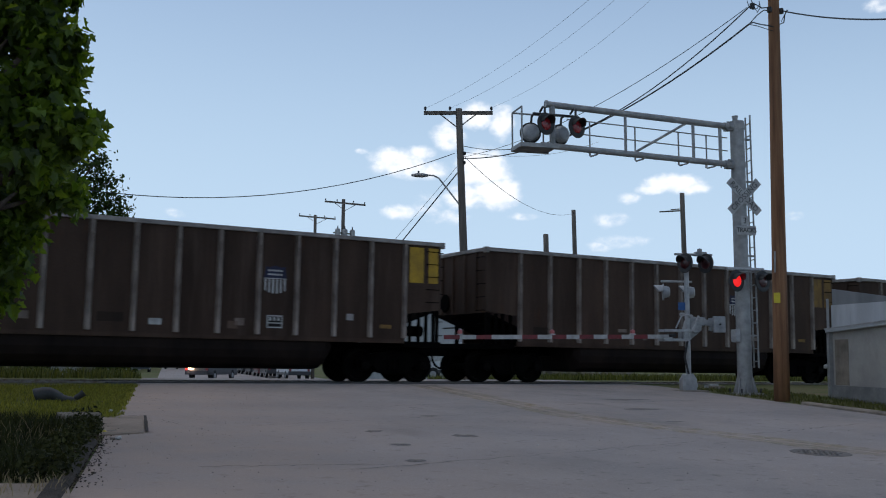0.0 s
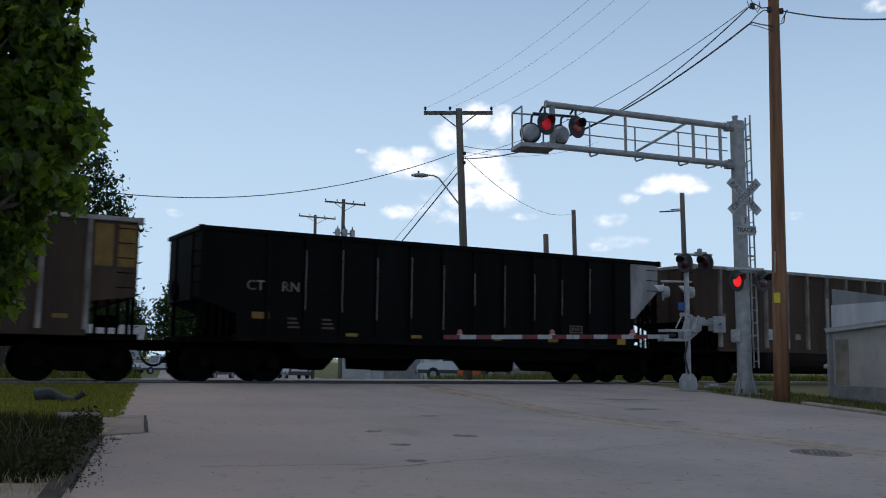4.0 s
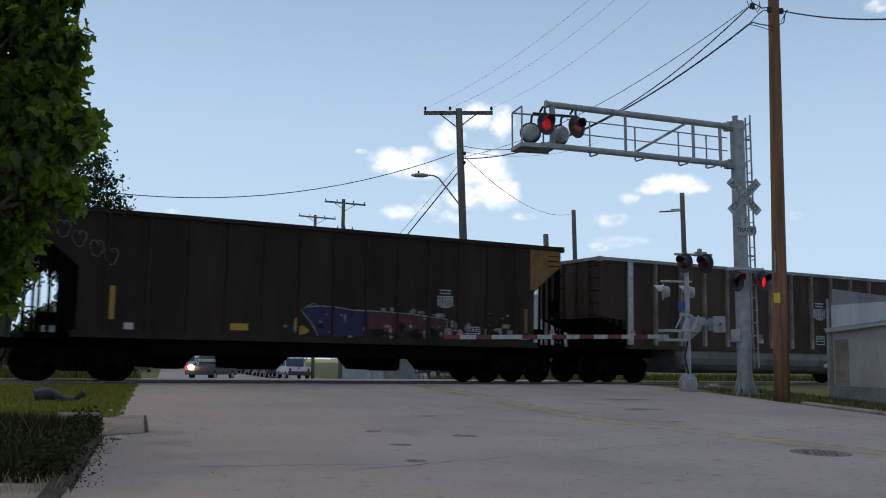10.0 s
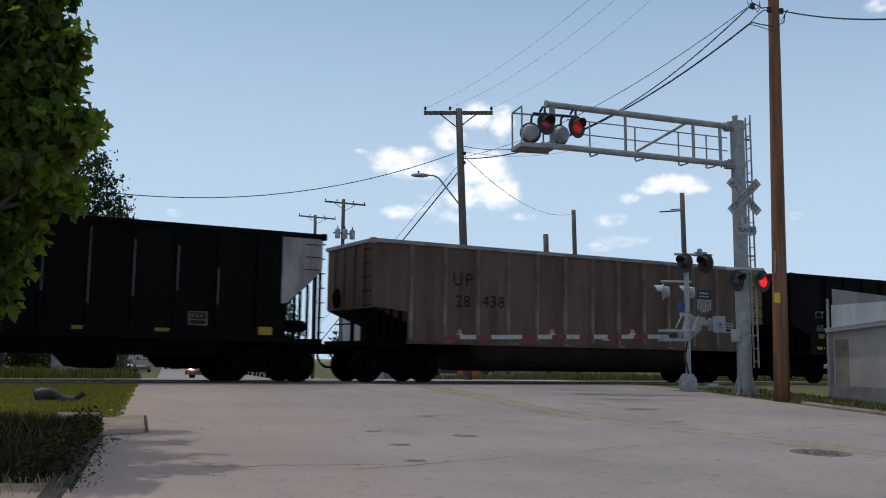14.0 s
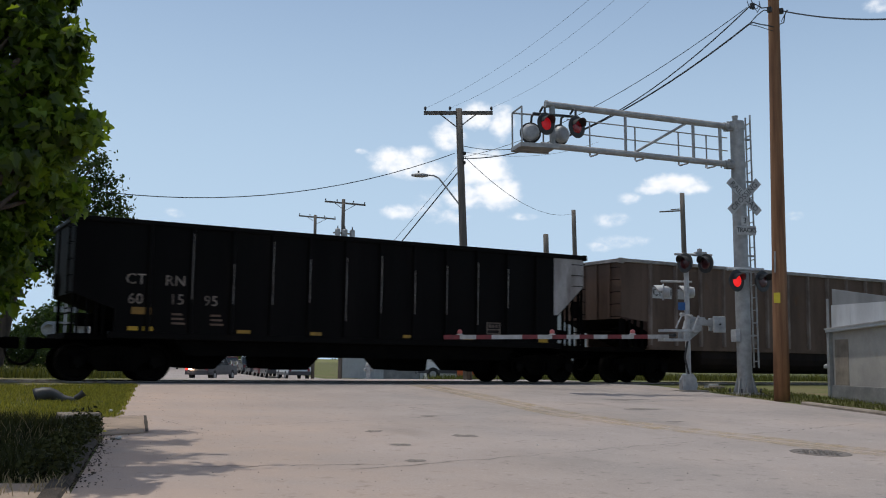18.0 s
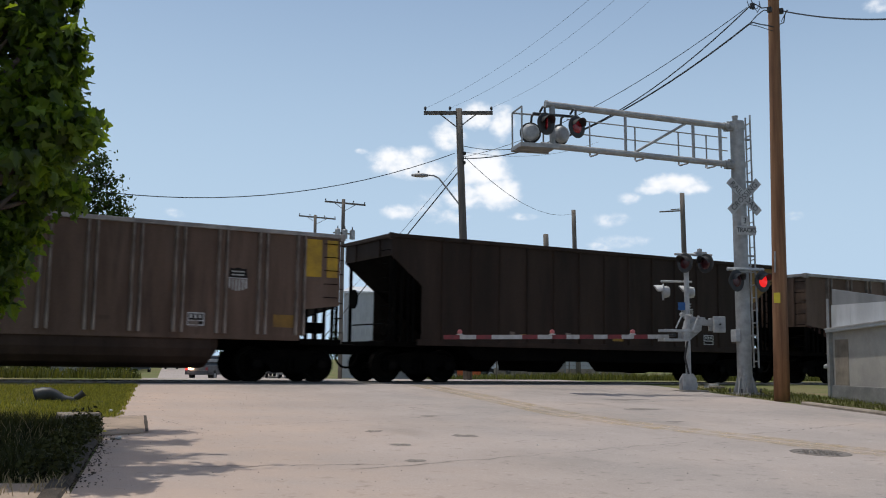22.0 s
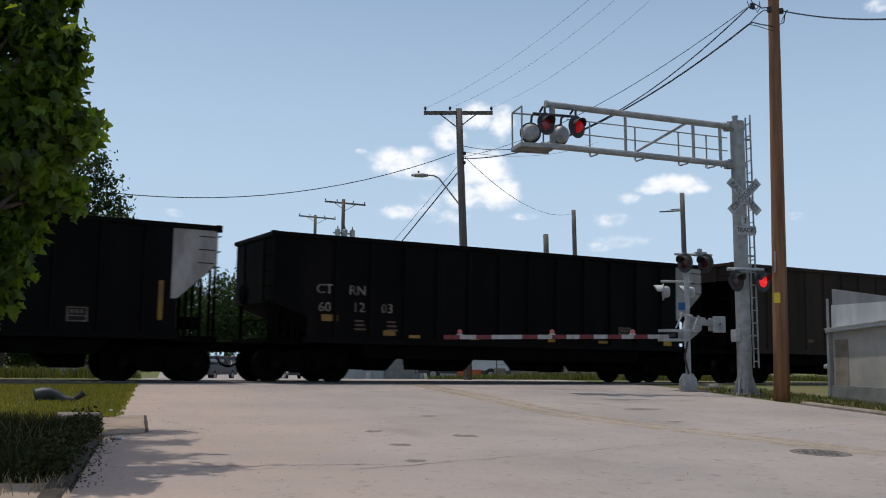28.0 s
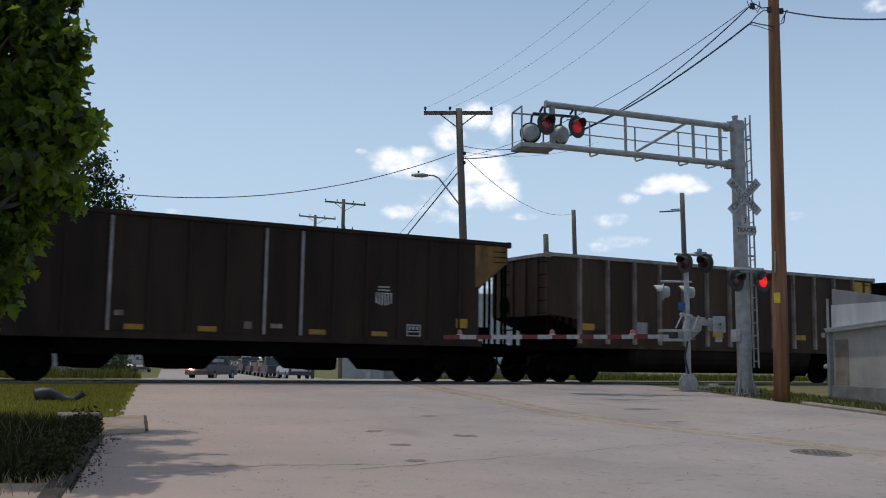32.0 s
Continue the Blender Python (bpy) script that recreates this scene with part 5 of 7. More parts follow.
def cantilever():
    th = thing("cantilever_signal", (19.58, -5.18, lay(-5.18)), "grey steel cantilever railway signal with flashing red lights over the road", "railway signal")
    th.matrix_basis = pose(19.58, -5.18, lay(-5.18), 0, 0.9, 166)
    part("mast", lathe(NB(), [(0.27, 0.0), (0.27, 0.03), (0.195, 0.04), (0.19, 0.5), (0.186, 7.2), (0.19, 7.21), (0.19, 7.25), (0.0, 7.27)], 24), GALV, th, smooth=False)
    part("mast_cap", lathe(NB(), [(0.07, 7.26), (0.07, 7.36), (0.085, 7.37), (0.085, 7.40), (0.0, 7.41)], 12, "z", (0.05, 0, 0)), GALV, th)
    part("base_plate", box(NB(), -0.34, -0.34, 0.0, 0.34, 0.34, 0.035, 0.006), GALV, th)
    for i in range(8):
        t = math.pi / 8 + i * math.pi / 4
        bm = NB()
        prism(bm, [(0.18, 0.03), (0.31, 0.03), (0.31, 0.06), (0.195, 0.48), (0.18, 0.48)], -0.012, 0.012)
        bm.transform(Matrix.Rotation(t, 4, "Z"))
        part("gusset", bm, GALV, th)
    for x in (-0.28, 0.28):
        for y in (-0.28, 0.28):
            part("anchor_bolt", rod(NB(), (x, y, 0.0), (x, y, 0.15), 0.024, n=8), BLACK, th)
    part("foundation", box(NB(), -0.45, -0.45, -0.25, 0.45, 0.45, -0.004, 0.02), KERB, th)
    zt, zb = (lambda x: 7.09 + 0.0475 * x), (lambda x: 6.065 + 0.039 * x)
    part("top_tube", rod(NB(), (0.24, 0, zt(0.24)), (5.46, 0, zt(5.46)), 0.083, n=16), GALV, th, smooth=False)
    part("tube_cap", rod(NB(), (5.44, 0, zt(5.44)), (5.50, 0, zt(5.5)), 0.10, n=16), GALV, th)
    part("bottom_tube", rod(NB(), (0.24, 0, zb(0.24)), (5.62, 0, zb(5.62)), 0.080, n=16), GALV, th, smooth=False)
    # saddle clamps with bolts where the arm meets the mast
    for z in (zt(0.2), zb(0.2)):
        part("arm_clamp", rod(NB(), (0.16, 0, z), (0.27, 0, z), 0.13, n=16), GALV, th)
        part("arm_clamp", rod(NB(), (0.27, 0, z), (0.40, 0, z), 0.105, n=16), GALV, th)
        part("clamp_strap", lathe(NB(), [(0.186, z - 0.07), (0.205, z - 0.07), (0.205, z + 0.07), (0.186, z + 0.07)], 20), GALV, th)
        for dy in (-0.10, 0.10):
            for dz in (-0.10, 0.10):
                part("clamp_bolt", rod(NB(), (0.20, dy, z + dz), (0.36, dy, z + dz), 0.018, n=6), GALV, th)
    for x, r in ((0.52, 0.045), (1.32, 0.042), (3.28, 0.038), (5.31, 0.075)):
        part("truss_post", rod(NB(), (x, 0, zb(x)), (x, 0, zt(x)), r, n=10), GALV, th)
    part("truss_diagonal", rod(NB(), (3.02, 0, zb(3.02) + 0.06), (1.53, 0, zt(1.53) - 0.06), 0.034, n=8), GALV, th)
    # step brackets reaching back from the lower tube, with the handrail on their ends
    for x in (0.66, 1.48, 2.76, 4.06, 5.30):
        part("step_bracket", tube(NB(), [(x, 0.06, zb(x) - 0.06), (x, -0.1, zb(x) - 0.08), (x, -0.44, zb(x) - 0.06), (x, -0.51, zb(x) - 0.02), (x, -0.51, zb(x) + 0.10)], 0.024, 8), GALV, th)
    for x, k in ((0.20, 0.85), (0.64, 0.85), (1.48, 0.86), (2.76, 0.87), (4.06, 0.88)):
        part("handrail_post", rod(NB(), (x, -0.5, zb(x)), (x, -0.5, zb(x) + k), 0.022, n=8), GALV, th)
    for h in (0.49, 0.85):
        part("handrail", rod(NB(), (0.0, -0.5, zb(0) + h), (4.7, -0.5, zb(4.7) + h + 0.03), 0.017, n=8), GALV, th)
    # platform and cage at the tip
    part("platform", box(NB(), 5.30, -0.36, 6.17, 6.27, 0.36, 6.215, 0.004), GALV, th)
    for y in (-0.36, 0.36):
        part("platform_edge", box(NB(), 5.28, y - 0.02, 6.14, 6.29, y + 0.02, 6.245, 0.004), GALV, th)
    part("platform_edge", box(NB(), 6.26, -0.36, 6.14, 6.30, 0.36, 6.245, 0.004), GALV, th)
    for x, y in ((6.26, 0.35), (6.26, -0.35), (5.42, -0.35)):
        part("cage_post", rod(NB(), (x, y, 6.2), (x, y, 7.15), 0.024, n=8), GALV, th)
    part("cage_rail", tube(NB(), [(6.26, 0.35, 7.15), (6.26, -0.35, 7.15), (5.42, -0.35, 7.14)], 0.024, 8), GALV, th)
    # two heads towards the near road, two that show their backs
    for x, z, lit in ((5.64, 6.74, True), (4.81, 6.71, False)):
        signal_head(th, (x, 0.40, z), 1, lit, 0.275, turn=21)
        part("head_bracket", tube(NB(), [(x, 0.0, zt(5.2) - 0.2), (x, 0.2, zt(5.2) - 0.12), (x, 0.33, zt(5.2) - 0.18), (x, 0.33, z + 0.1)], 0.03, 8), BLACK, th)
    for x, turn in ((5.79, -14), (4.98, 16)):
        signal_head(th, (x, -0.30, 6.65), -1, None, 0.265, turn=turn, plate_mat=BLACK)
        part("head_bracket", tube(NB(), [(x, 0.0, 7.08), (x, -0.2, 7.06), (x, -0.24, 6.9), (x, -0.24, 6.7)], 0.03, 8), BLACK, th)
    part("head_crossbar", rod(NB(), (4.7, 0.05, 7.06), (5.85, 0.05, 7.07), 0.035, n=10), BLACK, th)
    # lower pair on the mast
    for x, lit in ((0.38, True), (-0.39, False)):
        signal_head(th, (x, 0.36, 2.935), 1, lit, 0.275, turn=18)
        part("head_bracket", tube(NB(), [(x, 0.21, 3.25), (x, 0.30, 3.22), (x, 0.30, 3.0)], 0.03, 8), GALV, th)
    part("cross_bracket", rod(NB(), (0.55, 0.21, 3.25), (-0.52, 0.21, 3.25), 0.045, n=10), ALU, th)
    part("bracket_clamp", lathe(NB(), [(0.186, 3.17), (0.23, 3.17), (0.23, 3.33), (0.186, 3.33)], 18), GALV, th)
    # crossbuck
    for s, text in ((1, "CROSSING"), (-1, "RAILROAD")):
        m = Matrix.Translation((-0.0, 0.235 + (0.012 if s > 0 else 0.0), 5.18)) @ Matrix.Rotation(radians(44 * s), 4, "Y")
        bm = box(NB(), -0.61, -0.004, -0.115, 0.61, 0.004, 0.115, 0.003)
        bm.transform(m)
        b = part("crossbuck_blade", bm, SIGN_WHITE, th)
        words("lettering", text, 0.215, INK, b, m @ Matrix.Translation((0, 0.006, 0)) @ BACKWARD, depth=0.002, spread=1.0)
    b = part("track_count_sign", box(NB(), -0.11, 0.23, 4.41, 0.11, 0.24, 4.66, 0.003), SIGN_WHITE, th)
    words("lettering", "3", 0.22, INK, b, Matrix.Translation((0.0, 0.243, 4.53)) @ BACKWARD, depth=0.002)
    b = part("track_count_sign", box(NB(), -0.32, 0.23, 4.16, 0.24, 0.24, 4.40, 0.003), SIGN_WHITE, th)
    words("lettering", "TRACKS", 0.175, INK, b, Matrix.Translation((-0.04, 0.243, 4.28)) @ BACKWARD, depth=0.002, spread=0.9)
    # ladder
    for y in (-0.17, 0.14):
        part("ladder_stile", rod(NB(), (-0.36 + 0.2 * y, y, 0.68), (-0.34 + 0.2 * y, y, 7.42), 0.024, n=8), GALV, th)
    me = None
    for i in range(20):
        z = 0.85 + 0.335 * i
        if me is None:
            r = part("ladder_rung", rod(NB(), (-0.39, -0.17, 0), (-0.33, 0.14, 0), 0.016, n=6), GALV, th)
            me = r.data
        else:
            r = hang("ladder_rung", me, None, th)
        r.location.z = z
    for z in (1.5, 3.6, 5.6, 6.75):
        part("ladder_bracket", box(NB(), -0.37, -0.03, z, -0.15, 0.03, z + 0.05), GALV, th)
    part("junction_box", box(NB(), 0.18, -0.12, 1.36, 0.31, 0.14, 1.68, 0.012), ALU, th)
    return th


def gate():
    th = thing("crossing_gate", (18.95, -3.76, lay(-3.76)), "silver railway crossing gate lowered across the lane with red-and-white striped arm", "crossing gate")
    th.matrix_basis = pose(18.95, -3.76, lay(-3.76), 0, 0.6, ARM_TURN)
    part("base", prism(NB(), [(-0.18, 0.0), (0.20, 0.0), (0.20, 0.30), (0.10, 0.46), (-0.08, 0.46), (-0.18, 0.32)], -0.15, 0.13), ALU, th)
    part("base_lug", box(NB(), 0.17, 0.10, 0.02, 0.25, 0.17, 0.43, 0.008), SIGN_WHITE, th)
    part("mast", lathe(NB(), [(0.072, 0.44), (0.068, 3.62), (0.0, 3.66)], 14), ALU, th, smooth=False)
    part("foundation", box(NB(), -0.4, -0.4, -0.2, 0.4, 0.4, 0.02, 0.02), KERB, th)
    # mechanism: cast body, links and counterweight plates
    part("gate_mechanism", prism(NB(), [(0.10, 1.36), (-0.13, 1.38), (-0.46, 1.64), (-0.48, 1.90), (-0.30, 2.00), (-0.14, 2.02), (-0.02, 1.90), (0.06, 1.66)], -0.22, -0.08), ALU, th)
    part("mechanism_cover", lathe(NB(), [(0.0, -0.03), (0.15, -0.03), (0.17, 0.0), (0.15, 0.03), (0.0, 0.03)], 16, "y", (-0.25, -0.05, 1.72)), ALU, th)
    part("link_bar", rod(NB(), (-0.05, 0.20, 1.60), (-0.24, 0.20, 2.02), 0.035, n=8), SIGN_WHITE, th, "bright link bar")
    part("link_bar", rod(NB(), (0.44, 0.20, 1.68), (0.24, 0.20, 2.05), 0.022, n=8), ALU, th)
    part("link_bar", rod(NB(), (0.24, 0.20, 2.05), (0.0, 0.20, 2.03), 0.018, n=8), ALU, th)
    for x, z in ((0.24, 2.05), (0.0, 2.0)):
        part("link_pin", rod(NB(), (x, 0.12, z), (x, 0.25, z), 0.05, n=12), SIGN_WHITE, th)
    part("counterweight_arm", prism(NB(), [(-0.44, 1.78), (-0.78, 1.76), (-0.78, 1.92), (-0.60, 1.93), (-0.58, 1.99), (-0.44, 2.0)], -0.18, -0.10), ALU, th)
    part("counterweight", box(NB(), -1.10, -0.02, 1.58, -0.76, 0.08, 2.02, 0.015), ALU, th)
    part("counterweight", box(NB(), -1.06, -0.24, 1.62, -0.74, -0.14, 1.98, 0.015), ALU, th)
    part("weight_bolt", rod(NB(), (-0.93, 0.07, 1.80), (-0.93, 0.10, 1.80), 0.03, n=6), BLACK, th)
    for y in (-0.18, 0.18):
        part("arm_fork", box(NB(), 0.08, y - 0.035, 1.33, 0.78, y + 0.035, 1.40, 0.01), ALU, th)
        part("arm_fork", box(NB(), -0.04, y - 0.03, 1.58, 0.76, y + 0.03, 1.65, 0.01), ALU, th)
        part("fork_web", box(NB(), 0.10, y - 0.02, 1.39, 0.19, y + 0.02, 1.60, 0.006), ALU, th)
    part("fork_pivot", rod(NB(), (0.48, -0.22, 1.49), (0.48, 0.22, 1.49), 0.045, n=10), BLACK, th)
    # the arm, band by band, sinking a little towards its tip
    def z(x):
        return 1.46 - 0.012 * x
    edges = [0.56, 1.18, 1.58, 1.93, 2.33, 2.72, 3.12, 3.48, 3.88, 4.28, 4.70, 5.53, 5.94, 6.38, 6.79]
    for i, (a, b) in enumerate(zip(edges, edges[1:])):
        bm = NB()
        h = 0.055
        prism(bm, [(a, z(a) - h), (b, z(b) - h), (b, z(b) + h), (a, z(a) + h)], -0.03, 0.03)
        part("arm_band", bm, RED_SHEET if i % 2 else SIGN_WHITE, th, "red reflective band" if i % 2 else "white reflective band")
    for x in (1.6, 3.87, 6.37):
        g = part("arm_lamp", lathe(NB(), [(0.09, z(x) + 0.05), (0.09, z(x) + 0.075), (0.04, z(x) + 0.09), (0.0, z(x) + 0.09)], 12, "z", (x, 0, 0)), ALU, th)
        part("lamp_lens", lathe(NB(), [(0.0, -0.06), (0.055, -0.055), (0.065, 0.0), (0.055, 0.055), (0.0, 0.06)], 14, "y", (x, 0, z(x) + 0.13)), LIGHT_RED, g, "small red gate-arm lamp")
    for x in (0.14, -0.47):
        signal_head(th, (x, 0.22, 3.45), 1, None, 0.26, turn=-68)
    part("cross_bracket", rod(NB(), (0.36, 0.05, 3.70), (-0.75, 0.05, 3.70), 0.035, n=10), ALU, th)
    part("cable_box", box(NB(), -0.56, -0.02, 3.66, -0.24, 0.14, 3.78, 0.02), GALV, th)
    part("cable_cap", lathe(NB(), [(0.05, 3.76), (0.07, 3.80), (0.06, 3.86), (0.0, 3.88)], 10, "z", (-0.38, 0.06, 0)), GALV, th)
    for x in (0.58, -0.16):
        signal_head(th, (x, -0.25, 2.68), -1, None, 0.22, turn=70)
    part("cross_bracket", rod(NB(), (0.70, -0.1, 2.96), (-0.2, -0.1, 2.96), 0.03, n=10), ALU, th)
    part("notice_plate", box(NB(), 0.10, 0.095, 2.17, 0.31, 0.105, 2.38, 0.004), BLUE_SIGN, th, "small blue notice plate")
    part("conduit", tube(NB(), [(0.05, 0.12, 0.45), (0.16, 0.13, 0.9), (0.06, 0.12, 1.35)], 0.03, 8), BLACK, th)
    return th


def far_crossbuck():
    th = thing("railway_crossbuck", (5.9, 16.2, lay(16.2)), "grey back of a railway crossbuck post beyond the track", "railway signal", rz=-14)
    part("post", lathe(NB(), [(0.07, 0.0), (0.06, 4.3), (0.0, 4.32)], 12), GALV, th)
    for s in (1, -1):
        bm = box(NB(), -0.61, 0.07, -0.115, 0.61, 0.08, 0.115, 0.003)
        bm.transform(Matrix.Translation((0, 0.012 * s, 3.45)) @ Matrix.Rotation(radians(45 * s), 4, "Y"))
        part("crossbuck_blade", bm, ALU, th)
    part("track_count_sign", box(NB(), -0.45, 0.07, 2.5, 0.45, 0.08, 2.72, 0.003), ALU, th)
    part("cross_bracket", rod(NB(), (-0.6, 0, 2.1), (0.7, 0, 2.1), 0.04, n=8), GALV, th)
    for x in (-0.55, 0.62):
        signal_head(th, (x, -0.15, 1.85), -1, None, 0.28)
    return th


cantilever()
gate()
far_crossbuck()


# ---- poles and wires ----
def wire(name, p, q, sag, r=0.012, label="thin black overhead wire", n=24):
    p, q = Vector(p), Vector(q)
    bm = NB()
    tube(bm, [p.lerp(q, i / n) - Vector((0, 0, 4 * sag * (i / n) * (1 - i / n))) for i in range(n + 1)], r, 4)
    return tagged(part(name, bm, WIRE), label, "cable", "overhead wires")


def pole(base, top, r0, r1, material, label, name="utility_pole"):
    th = thing(name, base, label, "utility pole")
    d = Vector(top) - Vector(base)
    bm = NB()
    tube(bm, [d * (i / 8) for i in range(9)], [r0 + (r1 - r0) * i / 8 for i in range(9)], 14)
    part("shaft", bm, material, th, smooth=True)
    return th, d


def crossarm(th, a, b, base, insulators=(0.02, 0.38, 0.98), material=None):
    a, b = Vector(a) - Vector(base), Vector(b) - Vector(base)
    d = (b - a).normalized()
    side = Vector((-d.y, d.x, 0)) * 0.055
    up = Vector((0, 0, 0.06))
    bm = NB()
    v = [bm.verts.new(p + s + u) for p in (a, b) for s in (-side, side) for u in (-up, up)]
    for q in ((0, 1, 3, 2), (4, 6, 7, 5), (0, 4, 5, 1), (2, 3, 7, 6), (0, 2, 6, 4), (1, 5, 7, 3)):
        bm.faces.new([v[i] for i in q])
    part("crossarm", bm, material or POLE_GREY, th)
    for k in insulators:
        p = a.lerp(b, k) + Vector((0, 0, 0.06))
        part("insulator", lathe(NB(), [(0.02, 0.0), (0.02, 0.06), (0.055, 0.07), (0.045, 0.10), (0.055, 0.12), (0.03, 0.17), (0.0, 0.18)], 10, "z", p), BLACK, th)
    mid = (a + b) / 2
    for k in (0.24, 0.76):
        part("arm_brace", rod(NB(), a.lerp(b, k) - Vector((0, 0, 0.05)), mid - Vector((0, 0, 0.55)), 0.022, n=6), material or POLE_GREY, th)


def poles():
    # main pole behind the track, with a street lamp
    b, t = (17.58, 5.57, -0.04), (17.2, 5.8, 9.55)
    th, d = pole(b, t, 0.16, 0.115, POLE_GREY, "weathered grey wooden utility pole with crossarm and street lamp")
    crossarm(th, (16.11, 6.41, 9.38), (18.23, 5.17, 9.41), b)
    arm = [Vector(p) - Vector(b) for p in ((17.33, 5.72, 5.98), (16.95, 5.95, 6.55), (16.62, 6.13, 7.02), (16.45, 6.22, 7.12), (16.2, 6.36, 7.13))]
    part("lamp_arm", tube(NB(), arm, 0.03, 8), GALV, th)
    bm = NB()
    lathe(bm, [(0.0, -0.32), (0.07, -0.30), (0.13, -0.12), (0.14, 0.08), (0.08, 0.28), (0.0, 0.32)], 14, "x")
    bm.transform(Matrix.Translation(Vector((16.03, 6.45, 7.12)) - Vector(b)) @ Matrix.Rotation(radians(-30), 4, "Z") @ Matrix.Diagonal((1, 1, 0.55, 1)))
    lh = part("lamp_head", bm, GALV, th, "grey cobra-head lamp", True)
    part("photo_cell", rod(NB(), Vector((15.98, 6.48, 7.18)) - Vector(b), Vector((15.98, 6.48, 7.28)) - Vector(b), 0.035, n=8), BLACK, lh)
    for z in (7.93, 7.6):
        part("cable_clamp", lathe(NB(), [(0.03, -0.06), (0.07, -0.05), (0.07, 0.05), (0.03, 0.06)], 8, "x", Vector((17.36, 5.68, z)) - Vector(b)), BLACK, th)
    # near pole on the right of the road
    b = (18.26, -7.55, lay(-7.55))
    t = (18.27, -7.57, 13.6)
    th, d = pole(b, t, 0.186, 0.108, POLE_WOOD, "brown wooden utility pole beside the kerb with yellow tag")
    part("yellow_tag", box(NB(), -0.09, -0.195, 2.28, 0.06, -0.185, 2.52, 0.004), YELLOW_TAG, th, "small yellow tag").rotation_euler = (0, 0, radians(-62))
    part("ground_conduit", rod(NB(), (-0.17, -0.03, 3.0), (-0.16, -0.03, 3.5), 0.02, n=6), GALV, th)
    crossarm(th, (17.3, -8.2, 13.1), (19.2, -6.9, 13.1), b)
    # cable ends: short leads, loops and clamps on both sides of the shaft
    for pts, r in ((((-1.01, -0.15, 9.25), (-0.9, -0.14, 9.34), (-0.72, -0.12, 9.40), (-0.5, -0.1, 9.36), (-0.2, -0.05, 9.45)), 0.014),
                   (((-0.98, -0.15, 8.86), (-0.72, -0.15, 9.12), (-0.48, -0.15, 9.30), (-0.2, -0.1, 9.34)), 0.013),
                   (((-0.98, -0.15, 8.86), (-0.85, -0.15, 8.92), (-0.6, -0.15, 8.92), (-0.34, -0.15, 8.94), (-0.12, -0.1, 8.96)), 0.015),
                   (((-0.95, -0.15, 8.85), (-0.7, -0.15, 8.86), (-0.36, -0.15, 8.84), (-0.12, -0.1, 8.86)), 0.009),
                   (((-1.04, -0.15, 9.42), (-0.98, -0.15, 9.28), (-0.86, -0.15, 9.24), (-0.70, -0.15, 9.30), (-0.62, -0.15, 9.44)), 0.010),
                   (((-0.92, -0.15, 9.50), (-0.82, -0.15, 9.32), (-0.70, -0.15, 9.20), (-0.60, -0.15, 9.34), (-0.64, -0.15, 9.50)), 0.010),
                   (((0.04, -0.16, 9.04), (0.16, -0.18, 9.10), (0.20, -0.18, 9.30), (0.30, -0.18, 9.44)), 0.014),
                   (((0.10, -0.16, 9.12), (0.18, -0.18, 9.28), (0.28, -0.18, 9.44)), 0.010)):
        part("cable_lead", tube(NB(), pts, r, 6), WIRE, th)
    for x, z in ((-0.26, 9.36), (0.14, 9.40), (-0.84, 9.34)):
        part("cable_clamp", lathe(NB(), [(0.03, -0.07), (0.06, -0.06), (0.06, 0.06), (0.03, 0.07)], 8, "z", (x, -0.12, z)), BLACK, th)
    # wires between them
    for a, c in (((16.16, 6.38, 9.56), (17.3, -8.15, 13.25)), ((16.94, 5.95, 9.58), (18.1, -7.6, 13.25)), ((18.16, 5.22, 9.58), (19.1, -6.95, 13.25))):
        wire("overhead_wire", a, c, 0.8, 0.0035)
    wire("telephone_cable", (17.36, 5.7, 7.75), (17.28, -7.7, 8.66), 0.84, 0.021, "thick black overhead cable")
    wire("telephone_cable", (17.36, 5.7, 8.2), (17.25, -7.7, 9.05), 1.24, 0.015, "thick black overhead cable")
    wire("telephone_cable", (17.36, 5.7, 7.8), (17.21, -7.7, 9.05), 0.56, 0.009, "thin black overhead cable")
    wire("telephone_cable", (18.4, -7.7, 9.2), (15.2, -16.0, 6.3), 0.32, 0.022, "thick black overhead cable")
    wire("overhead_wire", (17.08, 5.86, 7.93), (-2.9, 8.1, 7.4), 2.1, 0.018, "black service cable sagging to the trees")
    wire("guy_wire", (17.2, 5.8, 7.25), (19.6, 27.0, 0.0), 0.0, 0.022, "dark taut guy cable on a pole")
    wire("overhead_wire", (17.2, 5.8, 7.5), (20.5, 27.0, 2.2), 0.1, 0.008)
    wire("overhead_wire", (17.36, 5.7, 7.85), (36.12, 24.1, 9.7), 0.8, 0.010)
    wire("overhead_wire", (17.3, 5.74, 8.0), (30.0, 14.0, 11.5), 0.4, 0.008)
    # poles behind the track
    for b, t, a1, a2, r in (((28.75, 42.25, lay(42)), (28.67, 42.28, 12.34), (27.41, 42.82, 12.14), (30.16, 41.62, 11.95), 0.16), ((32.18, 55.99, lay(56)), (32.0, 56.06, 13.13), (30.67, 56.58, 13.02), (33.65, 55.38, 12.83), 0.16)):
        th, d = pole(b, t, r, r * 0.8, POLE_GREY, "distant wooden utility pole with crossarm and insulators")
        crossarm(th, a1, a2, b, (0.02, 0.3, 0.7, 0.98))
